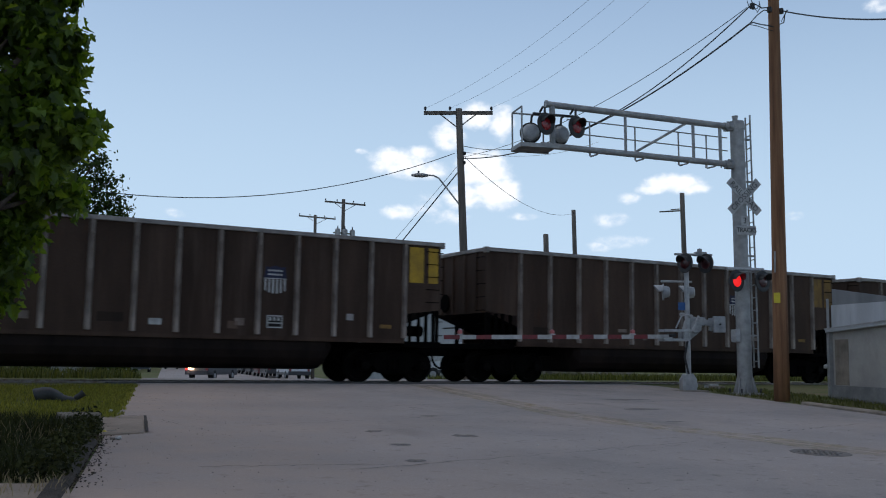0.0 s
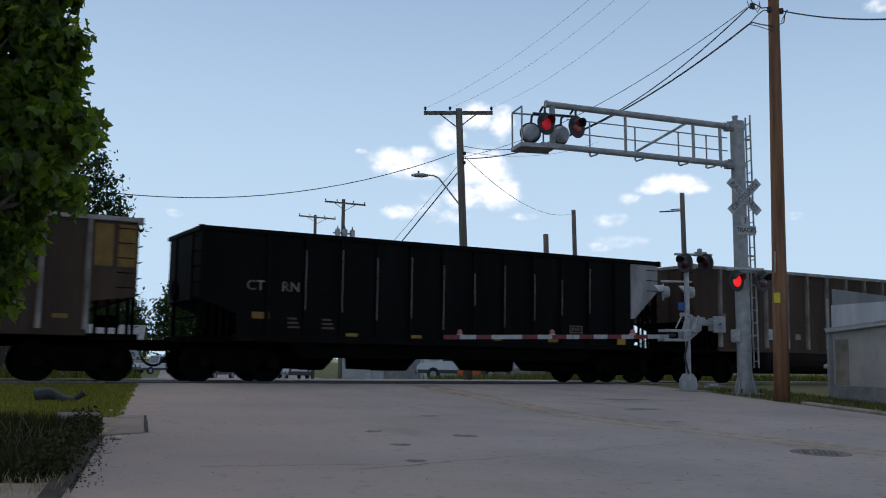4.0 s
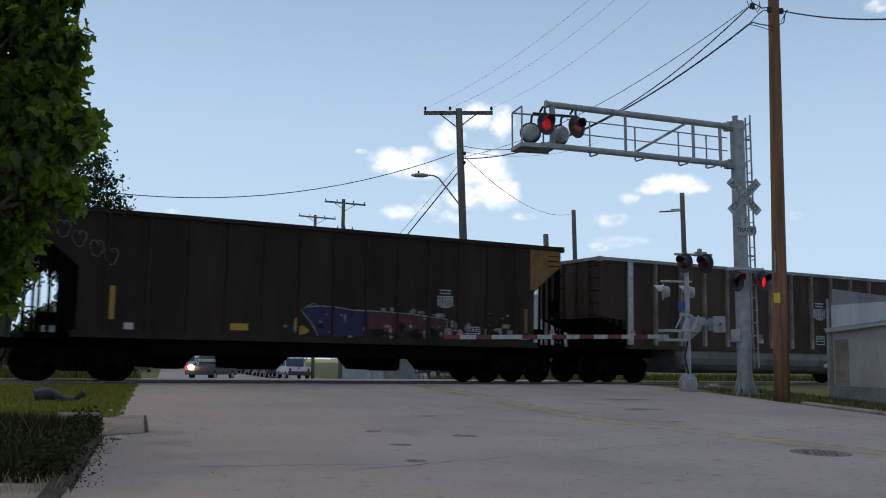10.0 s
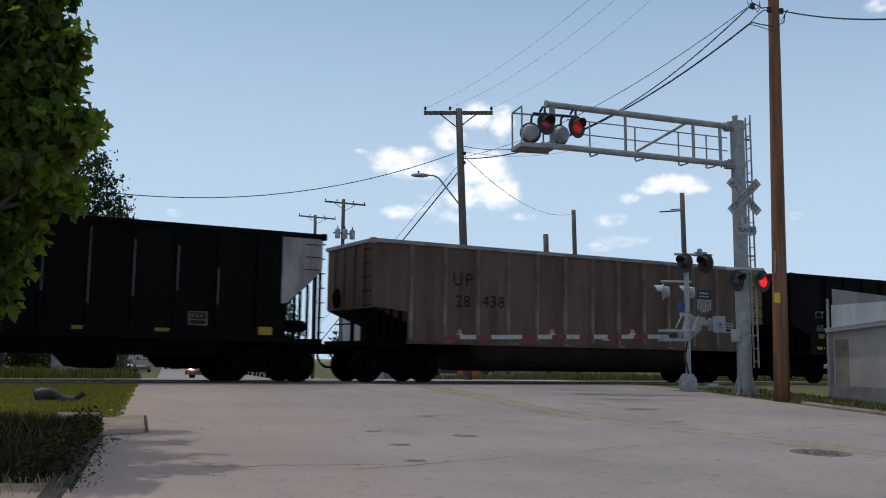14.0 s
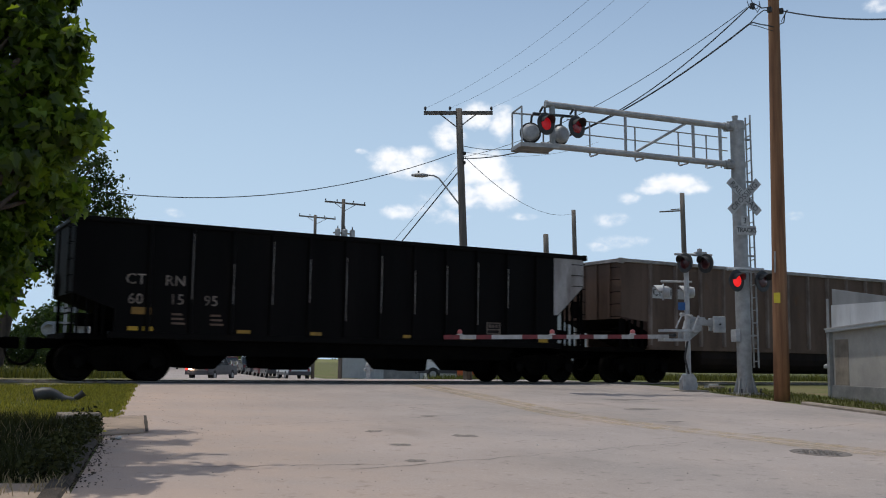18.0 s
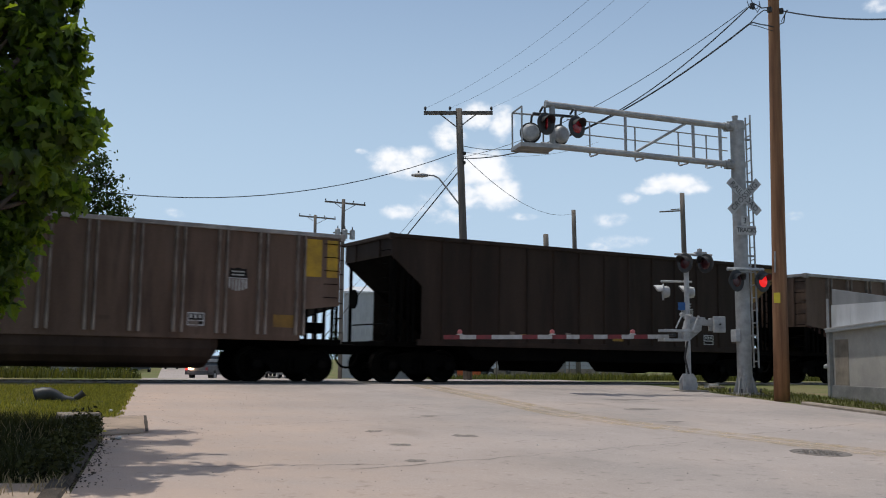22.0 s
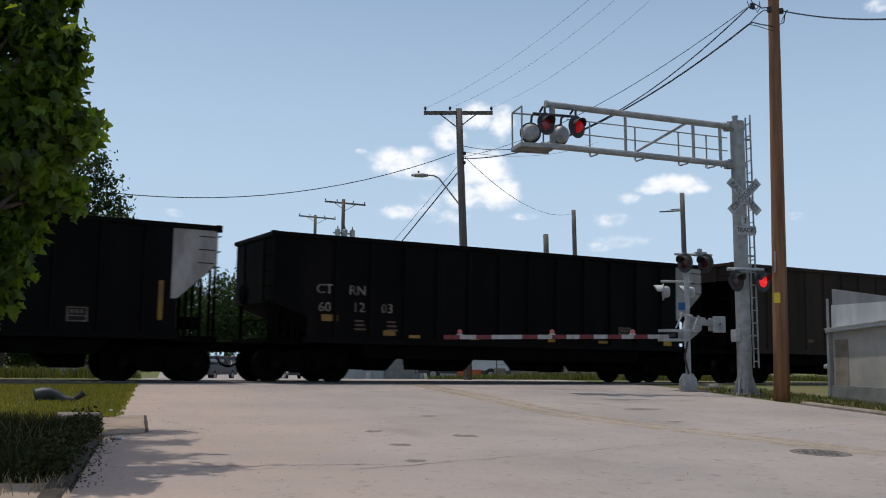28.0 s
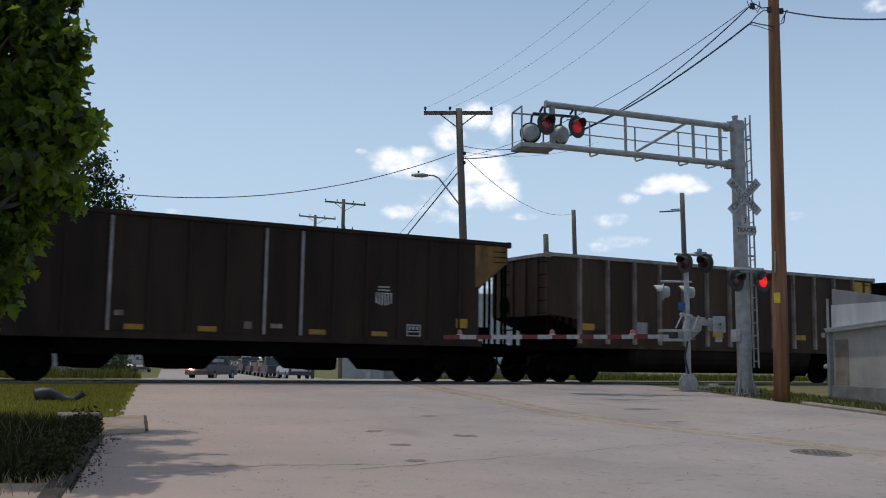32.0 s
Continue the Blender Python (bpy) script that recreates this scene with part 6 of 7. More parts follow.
        if b[1] < 50:
            for k in (-0.62, -0.05, 0.55):
                at = Vector((k, -0.3, t[2] - b[2] - 2.55))
                can = part("transformer", lathe(NB(), [(0.0, -0.45), (0.20, -0.42), (0.20, 0.20), (0.14, 0.28), (0.0, 0.30)], 12, "z", at), GALV, th)
                part("bushing", lathe(NB(), [(0.05, 0.26), (0.06, 0.34), (0.035, 0.40), (0.05, 0.46), (0.0, 0.52)], 8, "z", at), BLACK, can)
            part("transformer_bar", box(NB(), -0.85, -0.12, t[2] - b[2] - 2.6, 0.8, 0.0, t[2] - b[2] - 2.5), POLE_GREY, th)
    for b, t, r in (((36.37, 23.96, lay(24)), (36.12, 24.15, 9.91), 0.13), ((34.95, 25.01, lay(25)), (34.76, 25.15, 8.41), 0.16)):
        pole(b, t, r * 1.2, r, POLE_GREY, "bare wooden pole stub behind the railway")
    b = (31.64, 9.63, lay(9.6))
    th, d = pole(b, (31.5, 9.77, 8.47), 0.13, 0.11, POLE_GREY, "short grey wooden pole with a side bracket")
    part("side_bracket", rod(NB(), (-0.15, 0.15, 7.77), (-0.9, 0.83, 7.73), 0.035, n=8), POLE_GREY, th)
    part("side_bracket", rod(NB(), (-0.12, 0.12, 7.85), (-0.5, 0.5, 7.83), 0.025, n=8), POLE_GREY, th)


poles()


# ---- shed beside the road ----
def shed():
    th = thing("metal_shed", (21.03, -6.69, -0.2), "low grey roadside shed with block wall and pale sheet-metal top", "shed", rz=-111.2)
    L, D = 9.0, 6.0
    part("plinth", prism(NB(), [(0.02, -0.02), (L, -0.02), (L, D), (0.02, D)], -0.15, 0.32, "z"), PLINTH, th)
    part("wall", box(NB(), 0.06, 0.04, 0.32, L, 0.24, 1.72), BLOCK_WALL, th)
    part("end_wall", box(NB(), 0.06, 0.24, 0.32, 0.26, D, 1.72), BLOCK_WALL, th)
    part("end_wall", box(NB(), L - 0.2, 0.24, 0.32, L, D, 1.72), BLOCK_WALL, th)
    part("back_wall", box(NB(), 0.26, D - 0.2, 0.32, L - 0.2, D, 1.72), BLOCK_WALL, th)
    part("wall_patch", box(NB(), 0.17, 0.028, 0.36, 0.78, 0.042, 1.50, 0.003), KERB, th, "pale tan painted patch")
    part("plinth_ledge", box(NB(), 0.04, -0.012, 0.30, L, 0.05, 0.345, 0.006), PLINTH, th)
    part("corner_post", box(NB(), -0.07, -0.06, -0.1, 0.05, 0.06, 1.70, 0.01), GALV, th, "rusty grey corner post")
    # the eave strip rises a little along the wall
    lift = 0.046
    bm = prism(NB(), [(-0.05, 1.68), (L, 1.68 + lift * L), (L, 1.77 + lift * L), (-0.05, 1.77)], -0.10, 0.10)
    part("eave", bm, SHEET, th)
    part("eave_lip", prism(NB(), [(-0.06, 1.755), (L, 1.755 + lift * L), (L, 1.785 + lift * L), (-0.06, 1.785)], -0.125, -0.095), SIGN_WHITE, th, "bright edge strip of the eave")
    part("wall_head", prism(NB(), [(0.06, 1.72), (L, 1.72), (L, 1.69 + lift * L), (0.06, 1.721)], 0.05, 0.23), BLOCK_WALL, th)
    # plain upright sheets behind the eave: a dull one behind, pale ones before it
    for i in range(10):
        x0, x1 = -0.08 + i * 0.88, -0.08 + (i + 1) * 0.88 - 0.004
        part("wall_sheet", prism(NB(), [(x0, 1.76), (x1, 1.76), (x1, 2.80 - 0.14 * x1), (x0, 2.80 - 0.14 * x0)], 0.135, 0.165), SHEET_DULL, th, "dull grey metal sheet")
        part("roof_sheet", prism(NB(), [(x0, 1.765), (x1, 1.765), (x1, 2.39 - 0.015 * x1), (x0, 2.39 - 0.015 * x0)], 0.10 + 0.004 * (i % 2), 0.115 + 0.004 * (i % 2)), SHEET, th, "pale sheet-metal panel")
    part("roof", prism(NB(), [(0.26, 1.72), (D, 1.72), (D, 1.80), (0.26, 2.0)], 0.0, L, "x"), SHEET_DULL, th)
    part("edge_pipe", rod(NB(), (-0.02, -0.03, 1.78), (-0.02, -0.03, 2.55), 0.035, n=8), GALV, th)
    part("corner_lamp", lathe(NB(), [(0.0, -0.06), (0.06, -0.04), (0.06, 0.03), (0.0, 0.06)], 10, "z", (-0.12, -0.06, 0.82)), SIGN_WHITE, th)


shed()


# ---- plants ----
def leaves(name, blobs, n, size, material, parent, seed, droop=0.35, shell=0.55, clump=0.28, per=14, flat=False):
    """Leaves in clumps through ellipsoids (x, y, z, rx, ry, rz), denser near their skins."""
    rng = np.random.default_rng(seed)
    w = np.array([b[3] * b[4] * b[5] for b in blobs]) ** 0.75
    pick = rng.choice(len(blobs), size=max(1, n // per), p=w / w.sum())
    B = np.array(blobs)[pick]
    d = rng.normal(size=(len(B), 3))
    d /= np.linalg.norm(d, axis=1, keepdims=True)
    r = rng.uniform(0, 1, (len(B), 1)) ** (1 / 3) * (1 - shell) + shell
    r = np.where(rng.uniform(size=(len(B), 1)) < 0.25, rng.uniform(0.1, 1, (len(B), 1)), r)
    c = B[:, :3] + d * r * B[:, 3:6]
    c = np.repeat(c, per, axis=0)
    p = c + rng.normal(size=c.shape) * clump
    m = len(p)
    s = size * rng.uniform(0.6, 1.25, (m, 1))
    u = rng.normal(size=(m, 3))
    u[:, 2] -= droop * 2
    u /= np.linalg.norm(u, axis=1, keepdims=True)
    v = np.cross(u, rng.normal(size=(m, 3)))
    v /= np.linalg.norm(v, axis=1, keepdims=True)
    k = np.cross(u, v)
    # outline of half a leaf, along and across; flat: a plain pointed oval
    half = [(0.0, 0.0), (0.45, 0.30), (1.0, 0.0)] if flat else [(0.0, 0.0), (0.10, 0.30), (0.27, 0.22), (0.42, 0.44), (0.56, 0.20), (0.74, 0.17), (1.0, 0.0)]
    line = half + [(a, -b) for a, b in half[-2:0:-1]]
    q = len(line) + 1
    curl = rng.uniform(-0.05, 0.28, (m, 1))
    pts = [p + u * s * 0.42]
    for a, b in line:
        pts.append(p + u * s * a + v * s * b - k * s * (curl * a * a + 0.35 * abs(b)))
    V = np.stack(pts, 1).reshape(-1, 3)
    i = np.arange(m)[:, None] * q
    F = np.concatenate([i + np.array([[0, j + 1, (j + 1) % (q - 1) + 1]]) for j in range(q - 1)])
    me = bpy.data.meshes.new(name)
    me.from_pydata(V.tolist(), [], F.tolist())
    return tagged(hang(name, me, material, parent), kind="stuff")


def limb(bm, p, q, r0, r1, rnd, bend=0.12, n=7):
    p, q = Vector(p), Vector(q)
    L = (q - p).length
    pts = []
    off = Vector((rnd.uniform(-1, 1), rnd.uniform(-1, 1), rnd.uniform(-0.3, 0.6))) * bend * L
    for i in range(n):
        t = i / (n - 1)
        pts.append(p.lerp(q, t) + off * math.sin(math.pi * t))
    tube(bm, pts, [r0 + (r1 - r0) * i / (n - 1) for i in range(n)], 8)
    return pts


swaying = []       # boughs that stir in the wind: (object, fork, seed)


def tree(at, label, blobs, n, size, material, seed, trunk_r=0.16, per=14, clump=0.28, shell=0.55, flat=False, stirs=False):
    rnd = random.Random(seed)
    th = thing("tree", at, label, "tree")
    o = Vector(at)
    cz = sum(b[2] for b in blobs) / len(blobs) - at[2]
    c = Vector((sum(b[0] for b in blobs) / len(blobs) - at[0], sum(b[1] for b in blobs) / len(blobs) - at[1], 0))
    bm = NB()
    fork = c * 0.3 + Vector((0, 0, cz * 0.55))
    limb(bm, (0, 0, -0.1), fork, trunk_r, trunk_r * 0.75, rnd, 0.04)
    part("trunk", bm, BARK, th, smooth=True)
    for b in blobs:
        bm = NB()
        tip = Vector(b[:3]) - o
        limb(bm, fork, tip, trunk_r * 0.5, 0.03, rnd)
        for _ in range(4):
            e = tip + Vector((rnd.uniform(-1, 1) * b[3], rnd.uniform(-1, 1) * b[4], rnd.uniform(-0.6, 0.9) * b[5])) * 0.8
            limb(bm, fork.lerp(tip, rnd.uniform(0.6, 1)), e, 0.03, 0.008, rnd)
        part("limb", bm, BARK, th, smooth=True)
    if stirs:
        share = [(b[3] * b[4] * b[5]) ** 0.6 for b in blobs]
        for k, b in enumerate(blobs):
            o = leaves("bough", [(b[0] - at[0], b[1] - at[1], b[2] - at[2], *b[3:])], int(n * share[k] / sum(share)), size, material, th, seed + k, clump=clump, per=per, shell=shell, flat=flat)
            swaying.append((o, fork, seed + k))
        return th
    leaves("crown", [(b[0] - at[0], b[1] - at[1], b[2] - at[2], *b[3:]) for b in blobs], n, size, material, th, seed, clump=clump, per=per, shell=shell, flat=flat)
    return th


def blades(name, area, n, tall, material, label, seed, wide=0.012, patch=0.0):
    """Grass blades over an area given as a function of two random numbers."""
    rng = np.random.default_rng(seed)
    V, F = [], []
    for i in range(n):
        x, y = area(rng.uniform(), rng.uniform())
        if patch and noise.noise((x * 0.7, y * 0.7, seed)) < patch:
            continue
        z = lay(y) - 0.015
        h, a = tall * rng.uniform(0.35, 1.2), rng.uniform(0, 2 * math.pi)
        l, b = h * rng.uniform(0.15, 0.7), rng.uniform(0, 2 * math.pi)
        dx, dy, k = math.cos(a) * wide, math.sin(a) * wide, len(V)
        ex, ey = math.cos(b) * l, math.sin(b) * l
        V += [(x - dx, y - dy, z), (x + dx, y + dy, z), (x + ex * 0.35 + dx * 0.7, y + ey * 0.35 + dy * 0.7, z + h * 0.6), (x + ex * 0.35 - dx * 0.7, y + ey * 0.35 - dy * 0.7, z + h * 0.6), (x + ex, y + ey, z + h)]
        F += [(k, k + 1, k + 2, k + 3), (k + 3, k + 2, k + 4)]
    me = bpy.data.meshes.new(name)
    me.from_pydata(V, [], F)
    return tagged(hang(name, me, material), label, "grass", kind="stuff")


# weed colour set dark so that it carries the tree's shade
WEED = leaf_mat("weeds_with_painted_shade", (0.020, 0.022, 0.008), (0.044, 0.046, 0.014), 0.22)
FAR_GRASS = leaf_mat("long_dull_grass", (0.05, 0.062, 0.013), (0.095, 0.10, 0.028), 0.3)
# leaf of the unseen shading tree, passing little light for a denser shadow
LEAF_HIGH = leaf_mat("dense_shadow_leaf", (0.02, 0.036, 0.006), (0.05, 0.085, 0.010), 0.15)
PAPER = mat("dirty_paper", (0.62, 0.60, 0.56), (0.45, 0.43, 0.40), 0.8, s1=20, s2=60)
LITTER = mat("leaf_litter", (0.028, 0.019, 0.012), (0.075, 0.052, 0.032), 0.9, s1=6, s2=30, bump=0)


def plants():
    # broad-leaved tree overhanging the verge close by
    tree((-0.9, -14.2, lay(-14.2)), "leafy broad-leaved tree overhanging the grass verge",
         [(0.92, -14.7, 3.84, 0.36, 0.4, 0.11), (1.04, -14.75, 3.42, 0.36, 0.35, 0.12), (1.12, -14.75, 3.20, 0.24, 0.3, 0.09), (1.06, -14.7, 3.02, 0.24, 0.3, 0.08), (0.75, -14.6, 3.55, 0.35, 0.4, 0.2), (0.92, -14.6, 3.10, 0.34, 0.4, 0.15), (0.72, -14.5, 2.80, 0.42, 0.5, 0.22),
          (1.10, -14.75, 2.62, 0.38, 0.35, 0.13), (1.26, -14.8, 2.52, 0.22, 0.25, 0.09), (0.92, -14.6, 2.32, 0.40, 0.4, 0.15), (1.32, -12.6, 2.38, 0.46, 0.4, 0.18), (0.90, -12.4, 2.30, 0.5, 0.5, 0.4),
          (0.92, -12.4, 1.94, 0.46, 0.5, 0.24), (0.85, -12.4, 1.63, 0.46, 0.5, 0.25), (0.72, -12.3, 1.26, 0.44, 0.5, 0.25), (0.52, -12.2, 0.92, 0.44, 0.5, 0.25)], 9500, 0.14, LEAF, 4, 0.13, per=7, clump=0.065, shell=0.3, stirs=True)
    # the last two clumps are out of view, added to shade the leaves below
    tree((-2.2, -13.0, lay(-13.0)), "dense leafy tree standing back on the verge",
         [(0.15, -12.6, 4.3, 0.5, 0.5, 0.4), (0.32, -12.5, 3.5, 0.6, 0.6, 0.5), (0.55, -12.0, 2.6, 0.75, 0.5, 0.55), (0.50, -12.0, 1.8, 0.7, 0.5, 0.5), (0.35, -12.0, 1.1, 0.65, 0.5, 0.5), (0.1, -12.2, 0.5, 0.6, 0.5, 0.4),
          (-1.2, -12.6, 3.0, 1.1, 1.0, 1.5), (0.5, -11.0, 3.6, 0.8, 0.8, 0.4), (0.3, -10.8, 2.8, 0.8, 0.7, 0.4)], 6800, 0.16, LEAF, 14, 0.15, per=10, clump=0.09, shell=0.1)
    # unseen taller tree, added above the view; its clumps shape the shadow on the road
    tree((-2.9, -11.4, lay(-11.4)), "unseen tall tree added to shade the road and verge",
         [(-1.1, -11.4, 7.2, 1.6, 1.7, 1), (-2.3, -10.39, 6.6, 1.8, 1.8, 1.5), (-1.51, -9.74, 7.6, 1.5, 1.2, 0.9), (-1.4, -12.5, 6.7, 1.4, 0.7, 0.8), (-2.77, -13.07, 6, 1.4, 1.2, 1.2), (-0.17, -12.26, 6.9, 1, 0.9, 0.5), (-0.38, -10.42, 7, 1.1, 0.9, 0.5), (-2.72, -12.39, 8.6, 2, 2, 1),
          (0.22, -11.41, 7.9, 0.9, 1.5, 0.4), (-1.3, -8.57, 7.1, 1.7, 0.9, 0.5), (-2.98, -7.62, 7, 1.4, 1, 0.6), (0.95, -12.1, 7.9, 0.75, 0.20, 0.25), (1.05, -10.8, 8.1, 0.8, 0.22, 0.3), (1.15, -9.75, 8.5, 0.9, 0.28, 0.35), (0.75, -13.05, 7.8, 1.0, 0.22, 0.3)], 84000, 0.21, LEAF_HIGH, 6, 0.22, per=14, clump=0.11, shell=0.2, flat=True)
    # tree behind the track, over the far crossbuck
    tree((3.6, 17.4, lay(17.4)), "dark leafy tree behind the railway",
         [(4.6, 16.6, 6.9, 2.0, 2.0, 1.3), (6.5, 16.1, 6.2, 1.2, 1.2, 0.8), (6.6, 16.2, 8.2, 0.55, 0.5, 0.45), (7.2, 16.2, 7.5, 0.6, 0.5, 0.35), (7.4, 16.2, 6.6, 0.7, 0.6, 0.4), (6.0, 16.2, 7.3, 0.8, 0.8, 0.7), (7.6, 16.0, 5.7, 0.9, 0.9, 0.5), (3.4, 17.4, 4.8, 2.4, 2.2, 2.0), (5.9, 16.4, 4.4, 1.3, 1.4, 1.2), (2.9, 17.0, 7.6, 2.2, 2.0, 1.5), (1.0, 18.0, 5.0, 2.5, 2.2, 2.5)], 24000, 0.19, LEAF_FAR, 9, 0.26, per=14, clump=0.18, shell=0.3, flat=True)
    tree((4.4, 19.0, lay(19.0)), "low dark shrub beyond the railway", [(4.4, 19.0, 0.9, 1.3, 0.9, 0.9), (3.0, 19.4, 0.7, 1.1, 0.9, 0.8), (5.3, 19.6, 0.5, 0.7, 0.6, 0.6), (1.5, 19.2, 0.9, 1.3, 1.0, 1.0), (6.6, 20.6, 0.3, 0.9, 0.5, 0.8), (7.8, 20.9, 0.3, 0.9, 0.5, 0.8), (8.9, 21.2, 0.2, 0.7, 0.5, 0.7)], 11000, 0.14, LEAF_FAR, 19, 0.06, per=12, clump=0.14, shell=0.2, flat=True)
    rnd = random.Random(12)
    for k, (x, y, h, r) in enumerate(((31.5, 138.0, 13.0, 4.2), (41.0, 133.0, 14.5, 4.0), (26.0, 142.0, 11.5, 4.5), (46.5, 128.0, 15.0, 4.4), (52.5, 127.0, 16.0, 4.4), (20, 120, 8, 4))):
        z = lay(y)
        tree((x, y, z), "distant round leafy tree beyond the street", [(x, y, z + h * 0.62, r, r, h * 0.3), (x + r * 0.4, y, z + h * 0.4, r * 0.8, r * 0.8, h * 0.22), (x - r * 0.5, y, z + h * 0.5, r * 0.7, r * 0.7, h * 0.25), (x, y, z + h * 0.86, r * 0.6, r * 0.6, h * 0.13)], 6500, 0.6, LEAF_FAR, 30 + k, 0.3, per=12, clump=0.7, flat=True)
    # verge grass: mown beyond, rough and weedy under the tree, with shade in its colour
    def lawn(u, v):
        y = -9.6 + 8.2 * v
        return left_edge(y) + 0.05 + 0.16 * noise.noise((y * 2.1, 0, 7)) + 0.07 * noise.noise((y * 9.0, 3, 7)) - 4.6 * u ** 1.25, y
    blades("verge_grass", lawn, 34000, 0.065, GRASS, "short yellowing grass on the verge", 1, 0.006)

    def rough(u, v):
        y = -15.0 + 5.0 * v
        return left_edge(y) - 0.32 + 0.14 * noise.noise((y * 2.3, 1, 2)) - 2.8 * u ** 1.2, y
    blades("rough_grass", rough, 13000, 0.21, WEED, "rough grass under the tree, shade put into its colour", 2, 0.007, -0.12)
    blades("dry_grass", lambda u, v: (0.1 + 1.2 * u, -14.7 - 1.2 * v), 320, 0.12, STRAW, "dry straw lying along the kerb", 3, 0.006)
    blades("dry_grass", lambda u, v: (left_edge(-11.5 - 3.2 * v) - 0.35 - 1.0 * u, -11.5 - 3.2 * v), 110, 0.26, STRAW, "dry straw stalks among the weeds", 13, 0.005)
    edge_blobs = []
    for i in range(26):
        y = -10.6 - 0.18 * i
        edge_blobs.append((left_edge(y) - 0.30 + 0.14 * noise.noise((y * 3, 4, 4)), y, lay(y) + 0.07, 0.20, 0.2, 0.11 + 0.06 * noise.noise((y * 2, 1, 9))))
    tagged(leaves("kerb_weeds", edge_blobs, 5200, 0.06, WEED, None, 44, clump=0.04, per=8, shell=0.2, flat=True), "low broad-leaved weeds along the kerb, darkened for shade", "weeds")
    # leaf litter and soil washed into the gutter
    rng = np.random.default_rng(17)
    V, F = [], []
    for i in range(6500):
        y = rng.uniform(-15.6, -10.4)
        x = left_edge(y) - 0.30 + abs(rng.normal()) * 0.15
        z, s, a = lay(y) + rng.uniform(0.003, 0.012), rng.uniform(0.005, 0.016), rng.uniform(0, 6.28)
        k = len(V)
        for t in (0, 1.6, 3.1, 4.7):
            V.append((x + s * math.cos(a + t), y + s * math.sin(a + t), z + rng.uniform(-0.006, 0.012)))
        F += [(k, k + 1, k + 2), (k, k + 2, k + 3)]
    me = bpy.data.meshes.new("leaf_litter")
    me.from_pydata(V, [], F)
    tagged(hang("leaf_litter", me, LITTER), "dark leaf litter washed into the gutter", "leaf litter", kind="stuff")
    # scraps and broken stone
    for k, (x, y, s, m, what) in enumerate(((2.36, -12.15, 0.035, PAPER, "crumpled white paper cup on the road edge"), (2.34, -11.4, 0.03, YELLOW_TAG, "small yellow wrapper by the kerb"), (2.98, -8.45, 0.035, PAPER, "scrap of white paper at the grass edge"), (3.1, -8.5, 0.02, PAPER, "scrap of white paper at the grass edge"), (6.9, -13.9, 0.012, PAPER, "tiny pale scrap on the road"))):
        rr = random.Random(70 + k)
        bm = NB()
        bmesh.ops.create_icosphere(bm, subdivisions=2, radius=s)
        for v in bm.verts:
            v.co *= rr.uniform(0.7, 1.15)
            v.co.z = max(v.co.z * 0.8, -s * 0.5)
        bm.transform(Matrix.Translation((x, y, lay(y) + s * 0.5)))
        tagged(part("litter_scrap", bm, m), what, "litter", "scraps of litter")
    rr = random.Random(5)
    for k in range(9):
        x, y, s = 20.9 + rr.uniform(-0.5, 1.0), -2.6 + rr.uniform(-0.9, 0.9), rr.uniform(0.06, 0.16)
        bm = box(NB(), -s * 1.3, -s, -0.04, s * 1.3, s * 0.8, s * 0.7, 0.02)
        for v in bm.verts:
            v.co *= rr.uniform(0.85, 1.1)
        bm.transform(Matrix.Translation((x, y, lay(y))) @ Matrix.Rotation(rr.uniform(0, 3), 4, "Z"))
        tagged(part("concrete_chunk", bm, KERB if k % 3 else SIGN_WHITE), "broken lump of pale concrete beside the track", "rubble", "concrete rubble")
    # far tree line on the horizon
    rnd = random.Random(21)
    blobs = []
    for i in range(60):
        x, y = -140 + 7.5 * i, 260 + rnd.uniform(-20, 30)
        h = rnd.uniform(4.5, 8.0)
        blobs.append((x, y, lay(y) + h * 0.8, rnd.uniform(4, 7), 4, h))
    tagged(leaves("tree_line", blobs, 12000, 1.5, LEAF_FAR, None, 22, clump=0.9, per=10, shell=0.2, flat=True), "hazy green line of distant trees", "trees")
    blades("roadside_grass", lambda u, v: (right_edge(-13 + 10 * v) + 0.2 + 2.6 * u, -13 + 10 * v), 6000, 0.10, FAR_GRASS, "short grass beside the kerb", 5, 0.006, 0.0)
    blades("far_grass", lambda u, v: (right_edge(6.5 + 22 * v) + 0.5 + 26 * u, 6.5 + 22 * v), 16000, 0.34, FAR_GRASS, "long grass behind the railway", 6, 0.02)
    blades("far_grass", lambda u, v: (left_edge(5 + 22 * v) - 0.5 - 9 * u, 5 + 22 * v), 7000, 0.36, FAR_GRASS, "long grass behind the railway", 7, 0.02)
    # an upturned length of black drain pipe in the grass
    p = thing("drain_pipe", (2.5, -6.0, lay(-6.0) - 0.03), "bent black plastic drain pipe lying in the grass", "pipe")
    bm = NB()
    rows = []
    for i in range(16):
        t = i / 15
        rows.append((Vector((-0.28 + 0.62 * t, -0.02 - 0.16 * t, 0.10 + 0.07 * math.sin(math.pi * min(1, t * 1.5)) - 0.06 * t)), 0.13 - 0.09 * t + (0.008 if i % 2 else 0)))
    tube(bm, [r[0] for r in rows], [r[1] for r in rows], 14)
    part("barrel", bm, PIPE, p, smooth=True)
    part("spout", tube(NB(), [(0.32, -0.18, 0.07), (0.40, -0.20, 0.12), (0.46, -0.21, 0.17)], [0.045, 0.05, 0.065], 12), BLACK, p)


plants()


